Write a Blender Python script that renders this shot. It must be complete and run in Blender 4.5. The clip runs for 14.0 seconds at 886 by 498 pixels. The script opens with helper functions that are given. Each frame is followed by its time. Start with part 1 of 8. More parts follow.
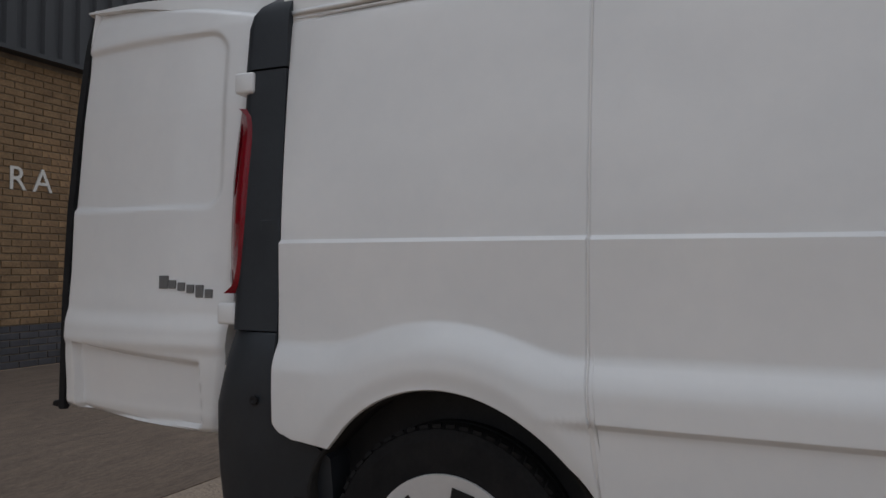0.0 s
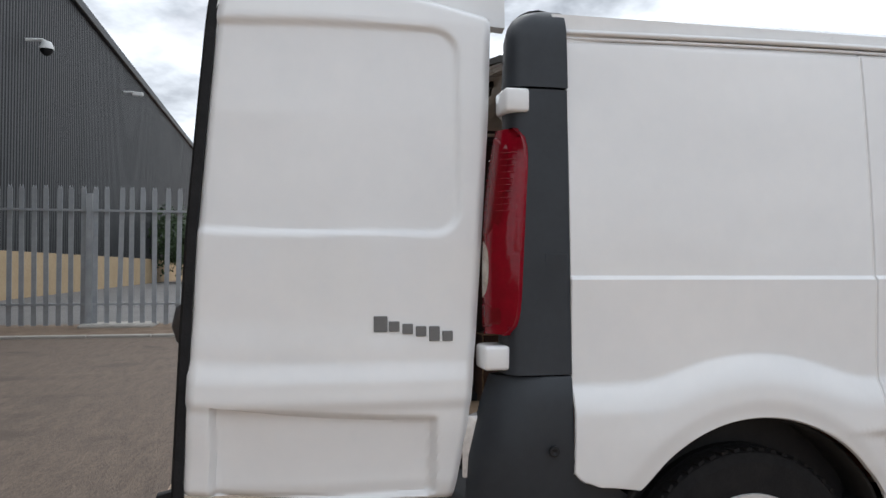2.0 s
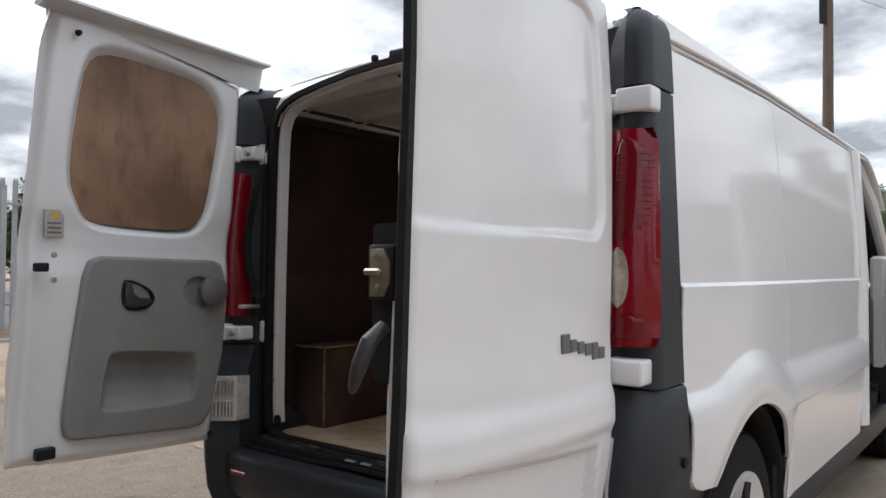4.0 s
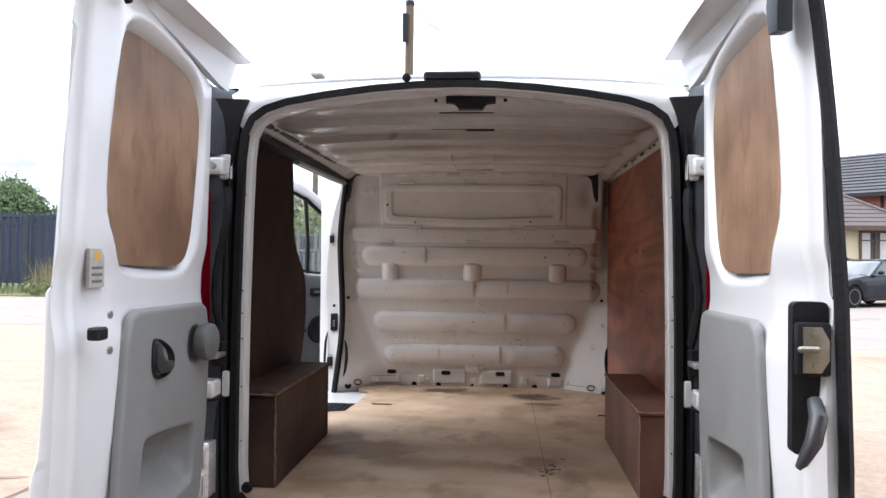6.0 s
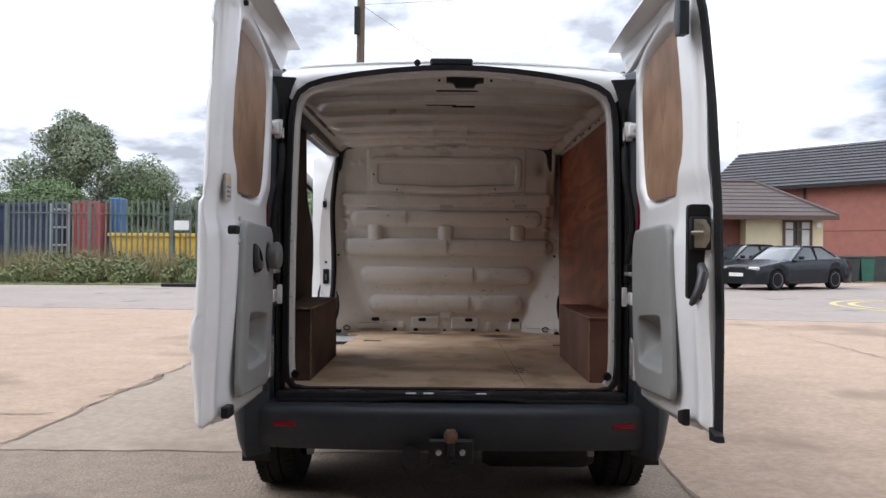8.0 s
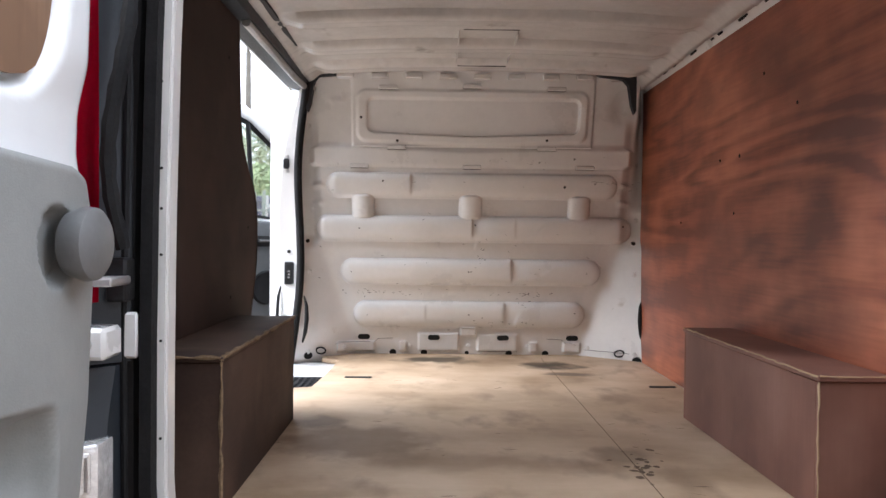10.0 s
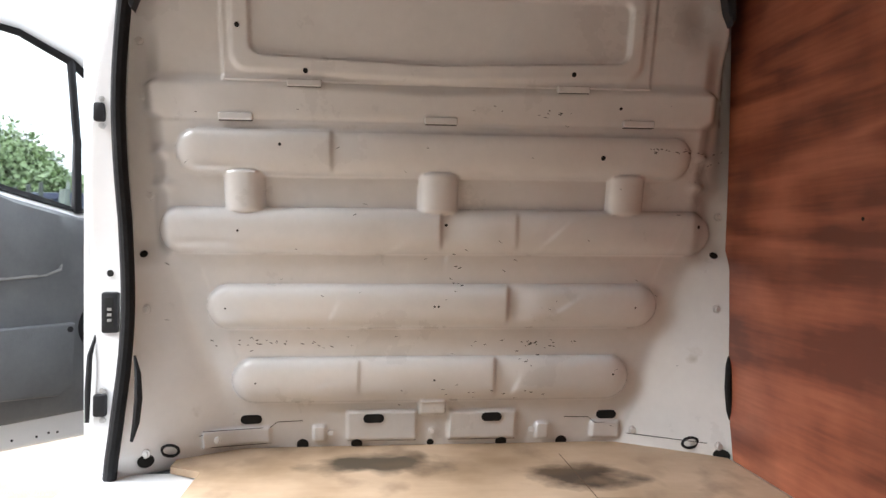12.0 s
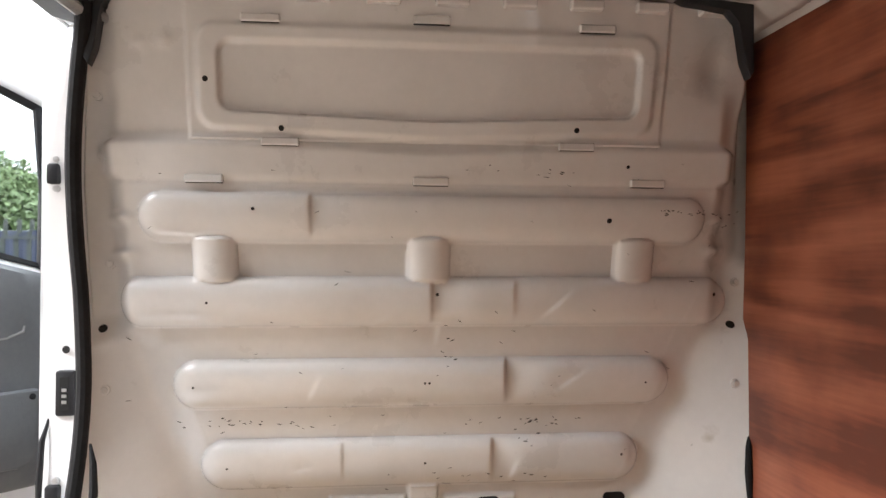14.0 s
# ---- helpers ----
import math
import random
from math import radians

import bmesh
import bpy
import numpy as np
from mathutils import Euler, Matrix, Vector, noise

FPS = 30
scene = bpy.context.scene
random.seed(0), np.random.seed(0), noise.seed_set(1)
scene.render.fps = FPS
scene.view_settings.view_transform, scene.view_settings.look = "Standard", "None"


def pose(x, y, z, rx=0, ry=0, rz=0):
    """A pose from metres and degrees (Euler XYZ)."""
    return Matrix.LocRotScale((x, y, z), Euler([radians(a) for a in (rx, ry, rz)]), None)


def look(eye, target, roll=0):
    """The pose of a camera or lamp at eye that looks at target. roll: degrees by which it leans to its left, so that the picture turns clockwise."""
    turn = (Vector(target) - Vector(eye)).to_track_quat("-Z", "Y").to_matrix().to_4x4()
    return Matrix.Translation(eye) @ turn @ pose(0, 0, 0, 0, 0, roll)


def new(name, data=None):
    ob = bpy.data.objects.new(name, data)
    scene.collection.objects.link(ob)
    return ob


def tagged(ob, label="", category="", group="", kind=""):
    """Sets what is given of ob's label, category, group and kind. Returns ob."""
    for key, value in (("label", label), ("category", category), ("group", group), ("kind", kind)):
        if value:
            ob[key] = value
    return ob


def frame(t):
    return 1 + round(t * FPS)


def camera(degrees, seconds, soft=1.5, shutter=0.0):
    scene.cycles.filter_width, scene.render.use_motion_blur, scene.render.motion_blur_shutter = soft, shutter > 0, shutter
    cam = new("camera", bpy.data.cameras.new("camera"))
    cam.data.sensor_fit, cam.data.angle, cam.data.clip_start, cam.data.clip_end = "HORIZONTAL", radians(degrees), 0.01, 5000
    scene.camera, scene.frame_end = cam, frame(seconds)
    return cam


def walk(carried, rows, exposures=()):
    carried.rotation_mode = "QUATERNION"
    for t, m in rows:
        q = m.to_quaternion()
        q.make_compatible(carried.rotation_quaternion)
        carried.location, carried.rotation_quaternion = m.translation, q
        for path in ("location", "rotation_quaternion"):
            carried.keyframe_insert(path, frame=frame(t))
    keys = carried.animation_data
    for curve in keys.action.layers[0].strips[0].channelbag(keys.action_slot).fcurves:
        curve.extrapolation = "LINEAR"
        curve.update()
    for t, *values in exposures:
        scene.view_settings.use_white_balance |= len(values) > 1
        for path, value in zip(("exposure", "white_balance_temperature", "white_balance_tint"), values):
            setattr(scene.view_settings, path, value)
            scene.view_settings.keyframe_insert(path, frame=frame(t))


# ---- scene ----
cam = camera(60.4, 14.0)
PATH = [
    (0, (2.666, 1.328, 1.096), (0.841, 0.512, 1.148), 0.3),
    (0.5, (2.785, 0.828, 1.151), (0.884, 0.211, 1.228), 0.5),
    (1, (2.84, 0.315, 1.143), (0.857, 0.068, 1.228), 0.3),
    (1.5, (2.82, -0.22, 1.197), (0.826, -0.076, 1.251), 0.3),
    (2, (2.788, -0.687, 1.196), (0.828, -0.29, 1.244), 0.1),
    (2.2, (2.732, -0.829, 1.193), (0.78, -0.398, 1.242), 0.2),
    (4.3, (1.386, -2.002, 1.224), (0.31, -0.317, 1.267), 0.3),
    (4.5, (1.217, -2.047, 1.238), (0.228, -0.309, 1.278), 0.2),
    (5, (0.807, -2.119, 1.237), (0.18, -0.22, 1.276), 0.6),
    (5.5, (0.42, -2.121, 1.248), (0.074, -0.151, 1.281), 0.6),
    (6, (0.167, -2.36, 1.364), (0.014, -0.366, 1.384), 0.6),
    (6.5, (0.079, -2.659, 1.388), (0.048, -0.659, 1.406), 0.8),
    (7, (0.046, -2.924, 1.305), (0.043, -0.924, 1.319), 0.7),
    (7.5, (0.007, -3.175, 1.17), (0.005, -1.175, 1.183), 0.5),
    (7.7, (-0.004, -3.205, 1.149), (-0.006, -1.205, 1.16), 0.5),
    (9.8, (-0.133, -1.543, 1.135), (-0.122, 0.456, 1.102), 0.6),
    (10, (-0.168, -1.352, 1.136), (-0.144, 0.648, 1.104), 0.6),
    (10.5, (-0.229, -0.903, 1.135), (-0.164, 1.095, 1.106), 0.5),
    (11, (-0.234, -0.466, 1.097), (-0.075, 1.528, 1.071), 0.5),
    (11.5, (-0.197, -0.135, 1.099), (-0.031, 1.858, 1.072), 0.5),
    (12, (-0.177, 0.169, 1.156), (0.014, 2.16, 1.128), 0.4),
    (12.5, (-0.156, 0.359, 1.213), (0.027, 2.351, 1.193), 0.3),
    (13, (-0.158, 0.454, 1.246), (-0.015, 2.449, 1.266), 0.2),
    (13.5, (-0.157, 0.455, 1.261), (-0.077, 2.453, 1.284), 0.2),
    (14, (-0.147, 0.346, 1.271), (0.053, 2.336, 1.301), 0.2),
]
EXPOSURES = [(0.0, -0.86, 6350, 11), (0.5, -0.36, 6250, 10), (1.0, -0.16, 6300, 9), (1.5, -0.08, 6300, 9), (2.2, 0.05, 6350, 10), (4.3, 0.13, 6400, 11),
             (5.0, 0.87, 6150, 13), (5.5, 1.34, 6050, 14), (6.0, 1.22, 6100, 13), (6.5, 0.88, 6200, 12), (7.5, 0.38, 6250, 13), (9.8, 1.80, 6000, 12),
             (10.5, 2.15, 6000, 10), (11.0, 1.93, 6250, 11), (11.5, 1.92, 6300, 11), (12.0, 1.95, 6250, 10), (13.0, 2.06, 6150, 9), (14.0, 2.06, 6400, 11)]
walk(cam, [(t, look(e, g, r)) for t, e, g, r in PATH], EXPOSURES)

GZ = 0.03       # height of the yard's surface
XC = 0.020      # middle of the van

# ---- sky and sun ----
SUN_EL, SUN_AZ = 42.0, 256.0    # degrees; azimuth from +y, clockwise


def build_sky():
    w = bpy.data.worlds.new("cloudy_sky")
    scene.world = w
    w.use_nodes = True
    nt = w.node_tree
    nt.nodes.clear()
    N, L = nt.nodes.new, nt.links.new
    out, bg, sky = N("ShaderNodeOutputWorld"), N("ShaderNodeBackground"), N("ShaderNodeTexSky")
    sky.sky_type, sky.sun_disc = "NISHITA", False
    sky.sun_elevation, sky.sun_rotation = radians(SUN_EL), radians(SUN_AZ)
    sky.air_density, sky.dust_density = 1.0, 2.0
    dim = N("ShaderNodeVectorMath")
    dim.operation = "SCALE"
    dim.inputs["Scale"].default_value = 0.11
    L(sky.outputs["Color"], dim.inputs[0])
    tc, sep = N("ShaderNodeTexCoord"), N("ShaderNodeSeparateXYZ")
    L(tc.outputs["Generated"], sep.inputs[0])
    up = N("ShaderNodeMath")
    up.operation = "MAXIMUM"
    up.inputs[1].default_value = 0.0
    L(sep.outputs["Z"], up.inputs[0])
    add = N("ShaderNodeMath")
    add.operation = "ADD"
    add.inputs[1].default_value = 0.22
    L(up.outputs[0], add.inputs[0])
    dx, dy, com = N("ShaderNodeMath"), N("ShaderNodeMath"), N("ShaderNodeCombineXYZ")
    for d, ax in ((dx, "X"), (dy, "Y")):
        d.operation = "DIVIDE"
        L(sep.outputs[ax], d.inputs[0])
        L(add.outputs[0], d.inputs[1])
        L(d.outputs[0], com.inputs[ax])
    n1, n2 = N("ShaderNodeTexNoise"), N("ShaderNodeTexNoise")
    for n, sc, det in ((n1, 0.8, 7), (n2, 1.7, 6)):
        n.inputs["Scale"].default_value, n.inputs["Detail"].default_value, n.inputs["Roughness"].default_value = sc, det, 0.55
        L(com.outputs[0], n.inputs["Vector"])
    cover, shade = N("ShaderNodeValToRGB"), N("ShaderNodeValToRGB")
    cover.color_ramp.elements[0].position, cover.color_ramp.elements[1].position = 0.30, 0.42
    shade.color_ramp.elements[0].position, shade.color_ramp.elements[1].position = 0.40, 0.60
    shade.color_ramp.elements[0].color = (0.45, 0.485, 0.54, 1)
    shade.color_ramp.elements[1].color = (1.36, 1.43, 1.51, 1)
    L(n1.outputs["Fac"], cover.inputs[0])
    L(n2.outputs["Fac"], shade.inputs[0])
    mix = N("ShaderNodeMix")
    mix.data_type = "RGBA"
    L(cover.outputs[0], mix.inputs[0])
    L(dim.outputs[0], mix.inputs[6])
    L(shade.outputs[0], mix.inputs[7])
    # an overcast sky is brighter overhead than near the horizon
    rise, lit = N("ShaderNodeMath"), N("ShaderNodeVectorMath")
    rise.operation, lit.operation = "MULTIPLY_ADD", "SCALE"
    rise.inputs[1].default_value, rise.inputs[2].default_value = 0.70, 0.80
    L(up.outputs[0], rise.inputs[0])
    L(mix.outputs[2], lit.inputs[0])
    L(rise.outputs[0], lit.inputs["Scale"])
    L(lit.outputs[0], bg.inputs["Color"])
    bg.inputs["Strength"].default_value = 1.0
    L(bg.outputs[0], out.inputs["Surface"])
    sun = new("sun", bpy.data.lights.new("sun", "SUN"))
    sun.data.energy, sun.data.angle, sun.data.color = 1.65, radians(44), (1.0, 0.98, 0.95)
    a, e = radians(SUN_AZ), radians(SUN_EL)
    way = Vector((math.sin(a) * math.cos(e), math.cos(a) * math.cos(e), math.sin(e)))
    sun.matrix_world = look(way * 60, (0, 0, 0))


build_sky()

# ---- materials ----
def surface(name, c1, c2=None, scale=8.0, rough=0.5, rough2=None, metal=0.0, bump=0.0, bscale=60.0, coat=0.0,
            stretch=(1, 1, 1), spots=None, fine=0.25, alpha_glass=0.0, random_tint=0.0, emission=0.0, coords="Object", spec=0.5):
    """Two scales of noise between c1 and c2, a little relief, optional dark spots (colour, scale, threshold)."""
    m = bpy.data.materials.new(name)
    m.use_nodes = True
    nt = m.node_tree
    N, L = nt.nodes.new, nt.links.new
    b = nt.nodes["Principled BSDF"]
    c2 = c2 or c1
    tc, mp = N("ShaderNodeTexCoord"), N("ShaderNodeMapping")
    mp.inputs["Scale"].default_value = stretch
    L(tc.outputs[coords], mp.inputs["Vector"])
    n1, n2 = N("ShaderNodeTexNoise"), N("ShaderNodeTexNoise")
    n1.inputs["Scale"].default_value, n1.inputs["Detail"].default_value = scale, 6
    n2.inputs["Scale"].default_value, n2.inputs["Detail"].default_value = scale * 9, 4
    for n in (n1, n2):
        n.inputs["Roughness"].default_value = 0.6
        L(mp.outputs[0], n.inputs["Vector"])
    mixn = N("ShaderNodeMix")
    mixn.inputs[0].default_value = fine
    L(n1.outputs["Fac"], mixn.inputs[2])
    L(n2.outputs["Fac"], mixn.inputs[3])
    ramp = N("ShaderNodeValToRGB")
    ramp.color_ramp.elements[0].position, ramp.color_ramp.elements[1].position = 0.33, 0.67
    ramp.color_ramp.elements[0].color, ramp.color_ramp.elements[1].color = (*c1, 1), (*c2, 1)
    L(mixn.outputs[0], ramp.inputs[0])
    col = ramp.outputs[0]
    if spots:
        sc, sscale, thr = spots
        n3 = N("ShaderNodeTexNoise")
        n3.inputs["Scale"].default_value, n3.inputs["Detail"].default_value = sscale, 8
        L(tc.outputs[coords], n3.inputs["Vector"])
        r3 = N("ShaderNodeValToRGB")
        r3.color_ramp.elements[0].position, r3.color_ramp.elements[1].position = thr, thr + 0.08
        L(n3.outputs["Fac"], r3.inputs[0])
        mx = N("ShaderNodeMix")
        mx.data_type = "RGBA"
        mx.inputs[7].default_value = (*sc, 1)
        L(r3.outputs[0], mx.inputs[0])
        L(col, mx.inputs[6])
        col = mx.outputs[2]
    if random_tint:
        oi, hs, mr = N("ShaderNodeObjectInfo"), N("ShaderNodeHueSaturation"), N("ShaderNodeMapRange")
        mr.inputs["To Min"].default_value, mr.inputs["To Max"].default_value = 1 - random_tint, 1 + random_tint
        L(oi.outputs["Random"], mr.inputs["Value"])
        L(mr.outputs[0], hs.inputs["Value"])
        L(col, hs.inputs["Color"])
        col = hs.outputs[0]
    L(col, b.inputs["Base Color"])
    b.inputs["Metallic"].default_value = metal
    if rough2 is None:
        b.inputs["Roughness"].default_value = rough
    else:
        mr = N("ShaderNodeMapRange")
        mr.inputs["To Min"].default_value, mr.inputs["To Max"].default_value = rough, rough2
        L(n1.outputs["Fac"], mr.inputs["Value"])
        L(mr.outputs[0], b.inputs["Roughness"])
    b.inputs["Coat Weight"].default_value = coat
    b.inputs["Specular IOR Level"].default_value = spec
    b.inputs["Coat Roughness"].default_value = 0.06
    if bump:
        nb, bp = N("ShaderNodeTexNoise"), N("ShaderNodeBump")
        nb.inputs["Scale"].default_value, nb.inputs["Detail"].default_value = bscale, 5
        L(mp.outputs[0], nb.inputs["Vector"])
        bp.inputs["Strength"].default_value, bp.inputs["Distance"].default_value = bump, 0.01
        L(nb.outputs["Fac"], bp.inputs["Height"])
        L(bp.outputs[0], b.inputs["Normal"])
    if alpha_glass:
        b.inputs["Transmission Weight"].default_value = alpha_glass
        b.inputs["IOR"].default_value = 1.45
    return m


PAINT = surface("white_paint", (0.72, 0.73, 0.74), (0.79, 0.79, 0.79), 2.0, 0.32, 0.42, coat=0.7, bump=0.02, bscale=5)
PAINT_IN = surface("inner_paint", (0.69, 0.685, 0.675), (0.775, 0.768, 0.757), 5.0, 0.22, 0.36, coat=1.0, bump=0.03, bscale=9,
                   spots=((0.45, 0.42, 0.37), 5.0, 0.70))
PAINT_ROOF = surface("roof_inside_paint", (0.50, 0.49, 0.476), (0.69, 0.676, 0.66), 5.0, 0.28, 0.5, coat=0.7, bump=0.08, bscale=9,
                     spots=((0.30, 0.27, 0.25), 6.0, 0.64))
TRIM_DARK = surface("dark_grey_plastic", (0.017, 0.0205, 0.026), (0.027, 0.032, 0.039), 6, 0.42, 0.58, bump=0.08, bscale=400, spec=0.4)
BLACK = surface("black_plastic", (0.012, 0.012, 0.0135), (0.022, 0.022, 0.024), 12, 0.45, 0.6, bump=0.1, bscale=200, spec=0.22)
RUBBER = surface("black_rubber", (0.007, 0.007, 0.008), (0.018, 0.018, 0.019), 14, 0.6, 0.8, bump=0.2, bscale=90, spec=0.2)
HOLE = surface("dark_hollow", (0.006, 0.006, 0.006), (0.012, 0.011, 0.010), 20, 0.9)
GREY_TRIM = surface("grey_moulded_trim", (0.225, 0.228, 0.222), (0.275, 0.277, 0.268), 9, 0.5, 0.65, bump=0.09, bscale=350,
                    spots=((0.30, 0.30, 0.29), 11, 0.72))
GREY_DARK = surface("grey_knob_plastic", (0.12, 0.12, 0.12), (0.16, 0.16, 0.16), 12, 0.5, bump=0.05, bscale=300)
GREY_KNOB = surface("dark_lever_plastic", (0.035, 0.035, 0.038), (0.055, 0.055, 0.058), 12, 0.4, bump=0.05, bscale=300)
DOOR_CARD = surface("front_door_card", (0.108, 0.114, 0.120), (0.142, 0.148, 0.154), 7, 0.6, 0.75, bump=0.2, bscale=300)
CHROME = surface("dull_chrome", (0.30, 0.30, 0.31), (0.42, 0.42, 0.43), 20, 0.25, 0.4, metal=1.0)
BRASS = surface("passivated_steel", (0.26, 0.24, 0.19), (0.40, 0.37, 0.30), 30, 0.35, 0.5, metal=0.85, bump=0.1, bscale=80)
STEEL = surface("zinc_steel", (0.42, 0.43, 0.44), (0.6, 0.6, 0.6), 22, 0.35, 0.55, metal=0.9)
RUST = surface("rusty_steel", (0.10, 0.055, 0.04), (0.22, 0.13, 0.09), 40, 0.7, bump=0.4, bscale=120, metal=0.3)
LAMP_RED = surface("red_lens", (0.15, 0.0008, 0.007), (0.24, 0.0015, 0.011), 9, 0.10, coat=0.1, spec=0.35, bump=0.15, bscale=45)
LAMP_DEEP = surface("dark_red_lens", (0.115, 0.0012, 0.0045), (0.17, 0.002, 0.008), 14, 0.15, coat=0.2, spec=0.35)
LAMP_CLEAR = surface("clear_lens", (0.36, 0.28, 0.23), (0.62, 0.56, 0.50), 30, 0.12, metal=0.4, coat=1.0, bump=0.3, bscale=90)
LAMP_WHITE = surface("silvered_lens", (0.52, 0.51, 0.50), (0.84, 0.83, 0.82), 40, 0.12, metal=0.3, coat=1.0, bump=0.3, bscale=90)
TYRE = surface("tyre_rubber", (0.009, 0.009, 0.010), (0.02, 0.019, 0.019), 9, 0.75, 0.9, bump=0.3, bscale=140, spec=0.15)
RIM = surface("silver_wheel_trim", (0.60, 0.60, 0.61), (0.70, 0.70, 0.70), 6, 0.3, 0.42, metal=0.15, coat=0.5)
GLASS = surface("clear_glass", (0.9, 0.94, 0.92), None, 2, 0.02, alpha_glass=1.0)
PLY_EDGE = surface("ply_edge", (0.36, 0.25, 0.15), (0.48, 0.36, 0.23), 20, 0.8, bump=0.3, bscale=90)
PLY_EDGE_DARK = surface("worn_brown_edge", (0.13, 0.085, 0.05), (0.34, 0.245, 0.15), 22, 0.85, bump=0.4, bscale=90, fine=0.5)
PAPER = surface("white_notice", (0.78, 0.78, 0.77), (0.84, 0.84, 0.83), 6, 0.7)
YELLOW = surface("yellow_paint", (0.62, 0.36, 0.03), (0.72, 0.44, 0.05), 5, 0.5, 0.7, bump=0.1, bscale=40, spots=((0.12, 0.08, 0.03), 14, 0.66))
YELLOW_SIGN = surface("yellow_sign", (0.75, 0.62, 0.05), (0.8, 0.68, 0.07), 5, 0.5)


def wood(name, dark, mid, light, along="y", scale=2.2, rough=0.6, stains=(), scuff=None, ring=7.0, blotch=0.45, figure=0.09):
    """Rotary-cut veneer: broad flame figure, fine grain along one axis, scuffs and stains of their own shape."""
    m = bpy.data.materials.new(name)
    m.use_nodes = True
    nt = m.node_tree
    N, L = nt.nodes.new, nt.links.new
    b = nt.nodes["Principled BSDF"]
    tc, mp = N("ShaderNodeTexCoord"), N("ShaderNodeMapping")
    s = {"x": (0.22, 1, 1), "y": (1, 0.22, 1), "z": (1, 1, 0.22)}[along]
    mp.inputs["Scale"].default_value = s
    L(tc.outputs["Object"], mp.inputs["Vector"])
    big = N("ShaderNodeTexNoise")
    big.inputs["Scale"].default_value, big.inputs["Detail"].default_value, big.inputs["Distortion"].default_value = scale, 3, 0.8
    L(mp.outputs[0], big.inputs["Vector"])
    rings = N("ShaderNodeMath")
    rings.operation = "MULTIPLY"
    rings.inputs[1].default_value = ring
    L(big.outputs["Fac"], rings.inputs[0])
    sine = N("ShaderNodeMath")
    sine.operation = "SINE"
    r2 = N("ShaderNodeMath")
    r2.operation = "MULTIPLY"
    r2.inputs[1].default_value = 6.283
    L(rings.outputs[0], r2.inputs[0])
    L(r2.outputs[0], sine.inputs[0])
    fine, mp2 = N("ShaderNodeTexNoise"), N("ShaderNodeMapping")
    mp2.inputs["Scale"].default_value = tuple(12 if v == 1 else 0.7 for v in s)
    L(tc.outputs["Object"], mp2.inputs["Vector"])
    fine.inputs["Scale"].default_value, fine.inputs["Detail"].default_value = 9, 5
    L(mp2.outputs[0], fine.inputs["Vector"])
    blot = N("ShaderNodeTexNoise")
    blot.inputs["Scale"].default_value, blot.inputs["Detail"].default_value = 3.3, 5
    L(tc.outputs["Object"], blot.inputs["Vector"])
    f1 = N("ShaderNodeMath")
    f1.operation = "MULTIPLY_ADD"
    f1.inputs[1].default_value = figure
    L(sine.outputs[0], f1.inputs[0])
    f2 = N("ShaderNodeMix")
    f2.inputs[0].default_value = blotch
    L(fine.outputs["Fac"], f2.inputs[2])
    L(blot.outputs["Fac"], f2.inputs[3])
    L(f2.outputs[0], f1.inputs[2])
    ramp = N("ShaderNodeValToRGB")
    e = ramp.color_ramp.elements
    e[0].position, e[1].position = 0.34, 0.68
    e[0].color, e[1].color = (*dark, 1), (*light, 1)
    k = e.new(0.5)
    k.color = (*mid, 1)
    L(f1.outputs[0], ramp.inputs[0])
    col = ramp.outputs[0]
    warp = N("ShaderNodeTexNoise")
    warp.inputs["Scale"].default_value, warp.inputs["Detail"].default_value = 9, 6
    L(tc.outputs["Object"], warp.inputs["Vector"])
    for cx, cy, rx, ry, tone, amount in stains:
        sub, sc2, ln = N("ShaderNodeVectorMath"), N("ShaderNodeVectorMath"), N("ShaderNodeVectorMath")
        sub.operation, sc2.operation, ln.operation = "SUBTRACT", "MULTIPLY", "LENGTH"
        sub.inputs[1].default_value, sc2.inputs[1].default_value = (cx, cy, 0), (1 / rx, 1 / ry, 0)
        L(tc.outputs["Object"], sub.inputs[0])
        L(sub.outputs[0], sc2.inputs[0])
        L(sc2.outputs[0], ln.inputs[0])
        wob = N("ShaderNodeMath")
        wob.operation = "MULTIPLY_ADD"
        wob.inputs[1].default_value = 1.6
        L(warp.outputs["Fac"], wob.inputs[0])
        L(ln.outputs["Value"], wob.inputs[2])
        mr = N("ShaderNodeMapRange")
        for key, v in (("From Min", 1.2), ("From Max", 1.65), ("To Min", amount), ("To Max", 0.0)):
            mr.inputs[key].default_value = v
        L(wob.outputs[0], mr.inputs["Value"])
        mx = N("ShaderNodeMix")
        mx.data_type = "RGBA"
        mx.inputs[7].default_value = (*tone, 1)
        L(mr.outputs[0], mx.inputs[0])
        L(col, mx.inputs[6])
        col = mx.outputs[2]
    if scuff:
        tone, sscale, thr, st = scuff
        mp3, n3, r3, mx = N("ShaderNodeMapping"), N("ShaderNodeTexNoise"), N("ShaderNodeValToRGB"), N("ShaderNodeMix")
        mp3.inputs["Scale"].default_value = st
        L(tc.outputs["Object"], mp3.inputs["Vector"])
        n3.inputs["Scale"].default_value, n3.inputs["Detail"].default_value = sscale, 8
        L(mp3.outputs[0], n3.inputs["Vector"])
        r3.color_ramp.elements[0].position, r3.color_ramp.elements[1].position = thr, thr + 0.22
        L(n3.outputs["Fac"], r3.inputs[0])
        mx.data_type = "RGBA"
        mx.inputs[7].default_value = (*tone, 1)
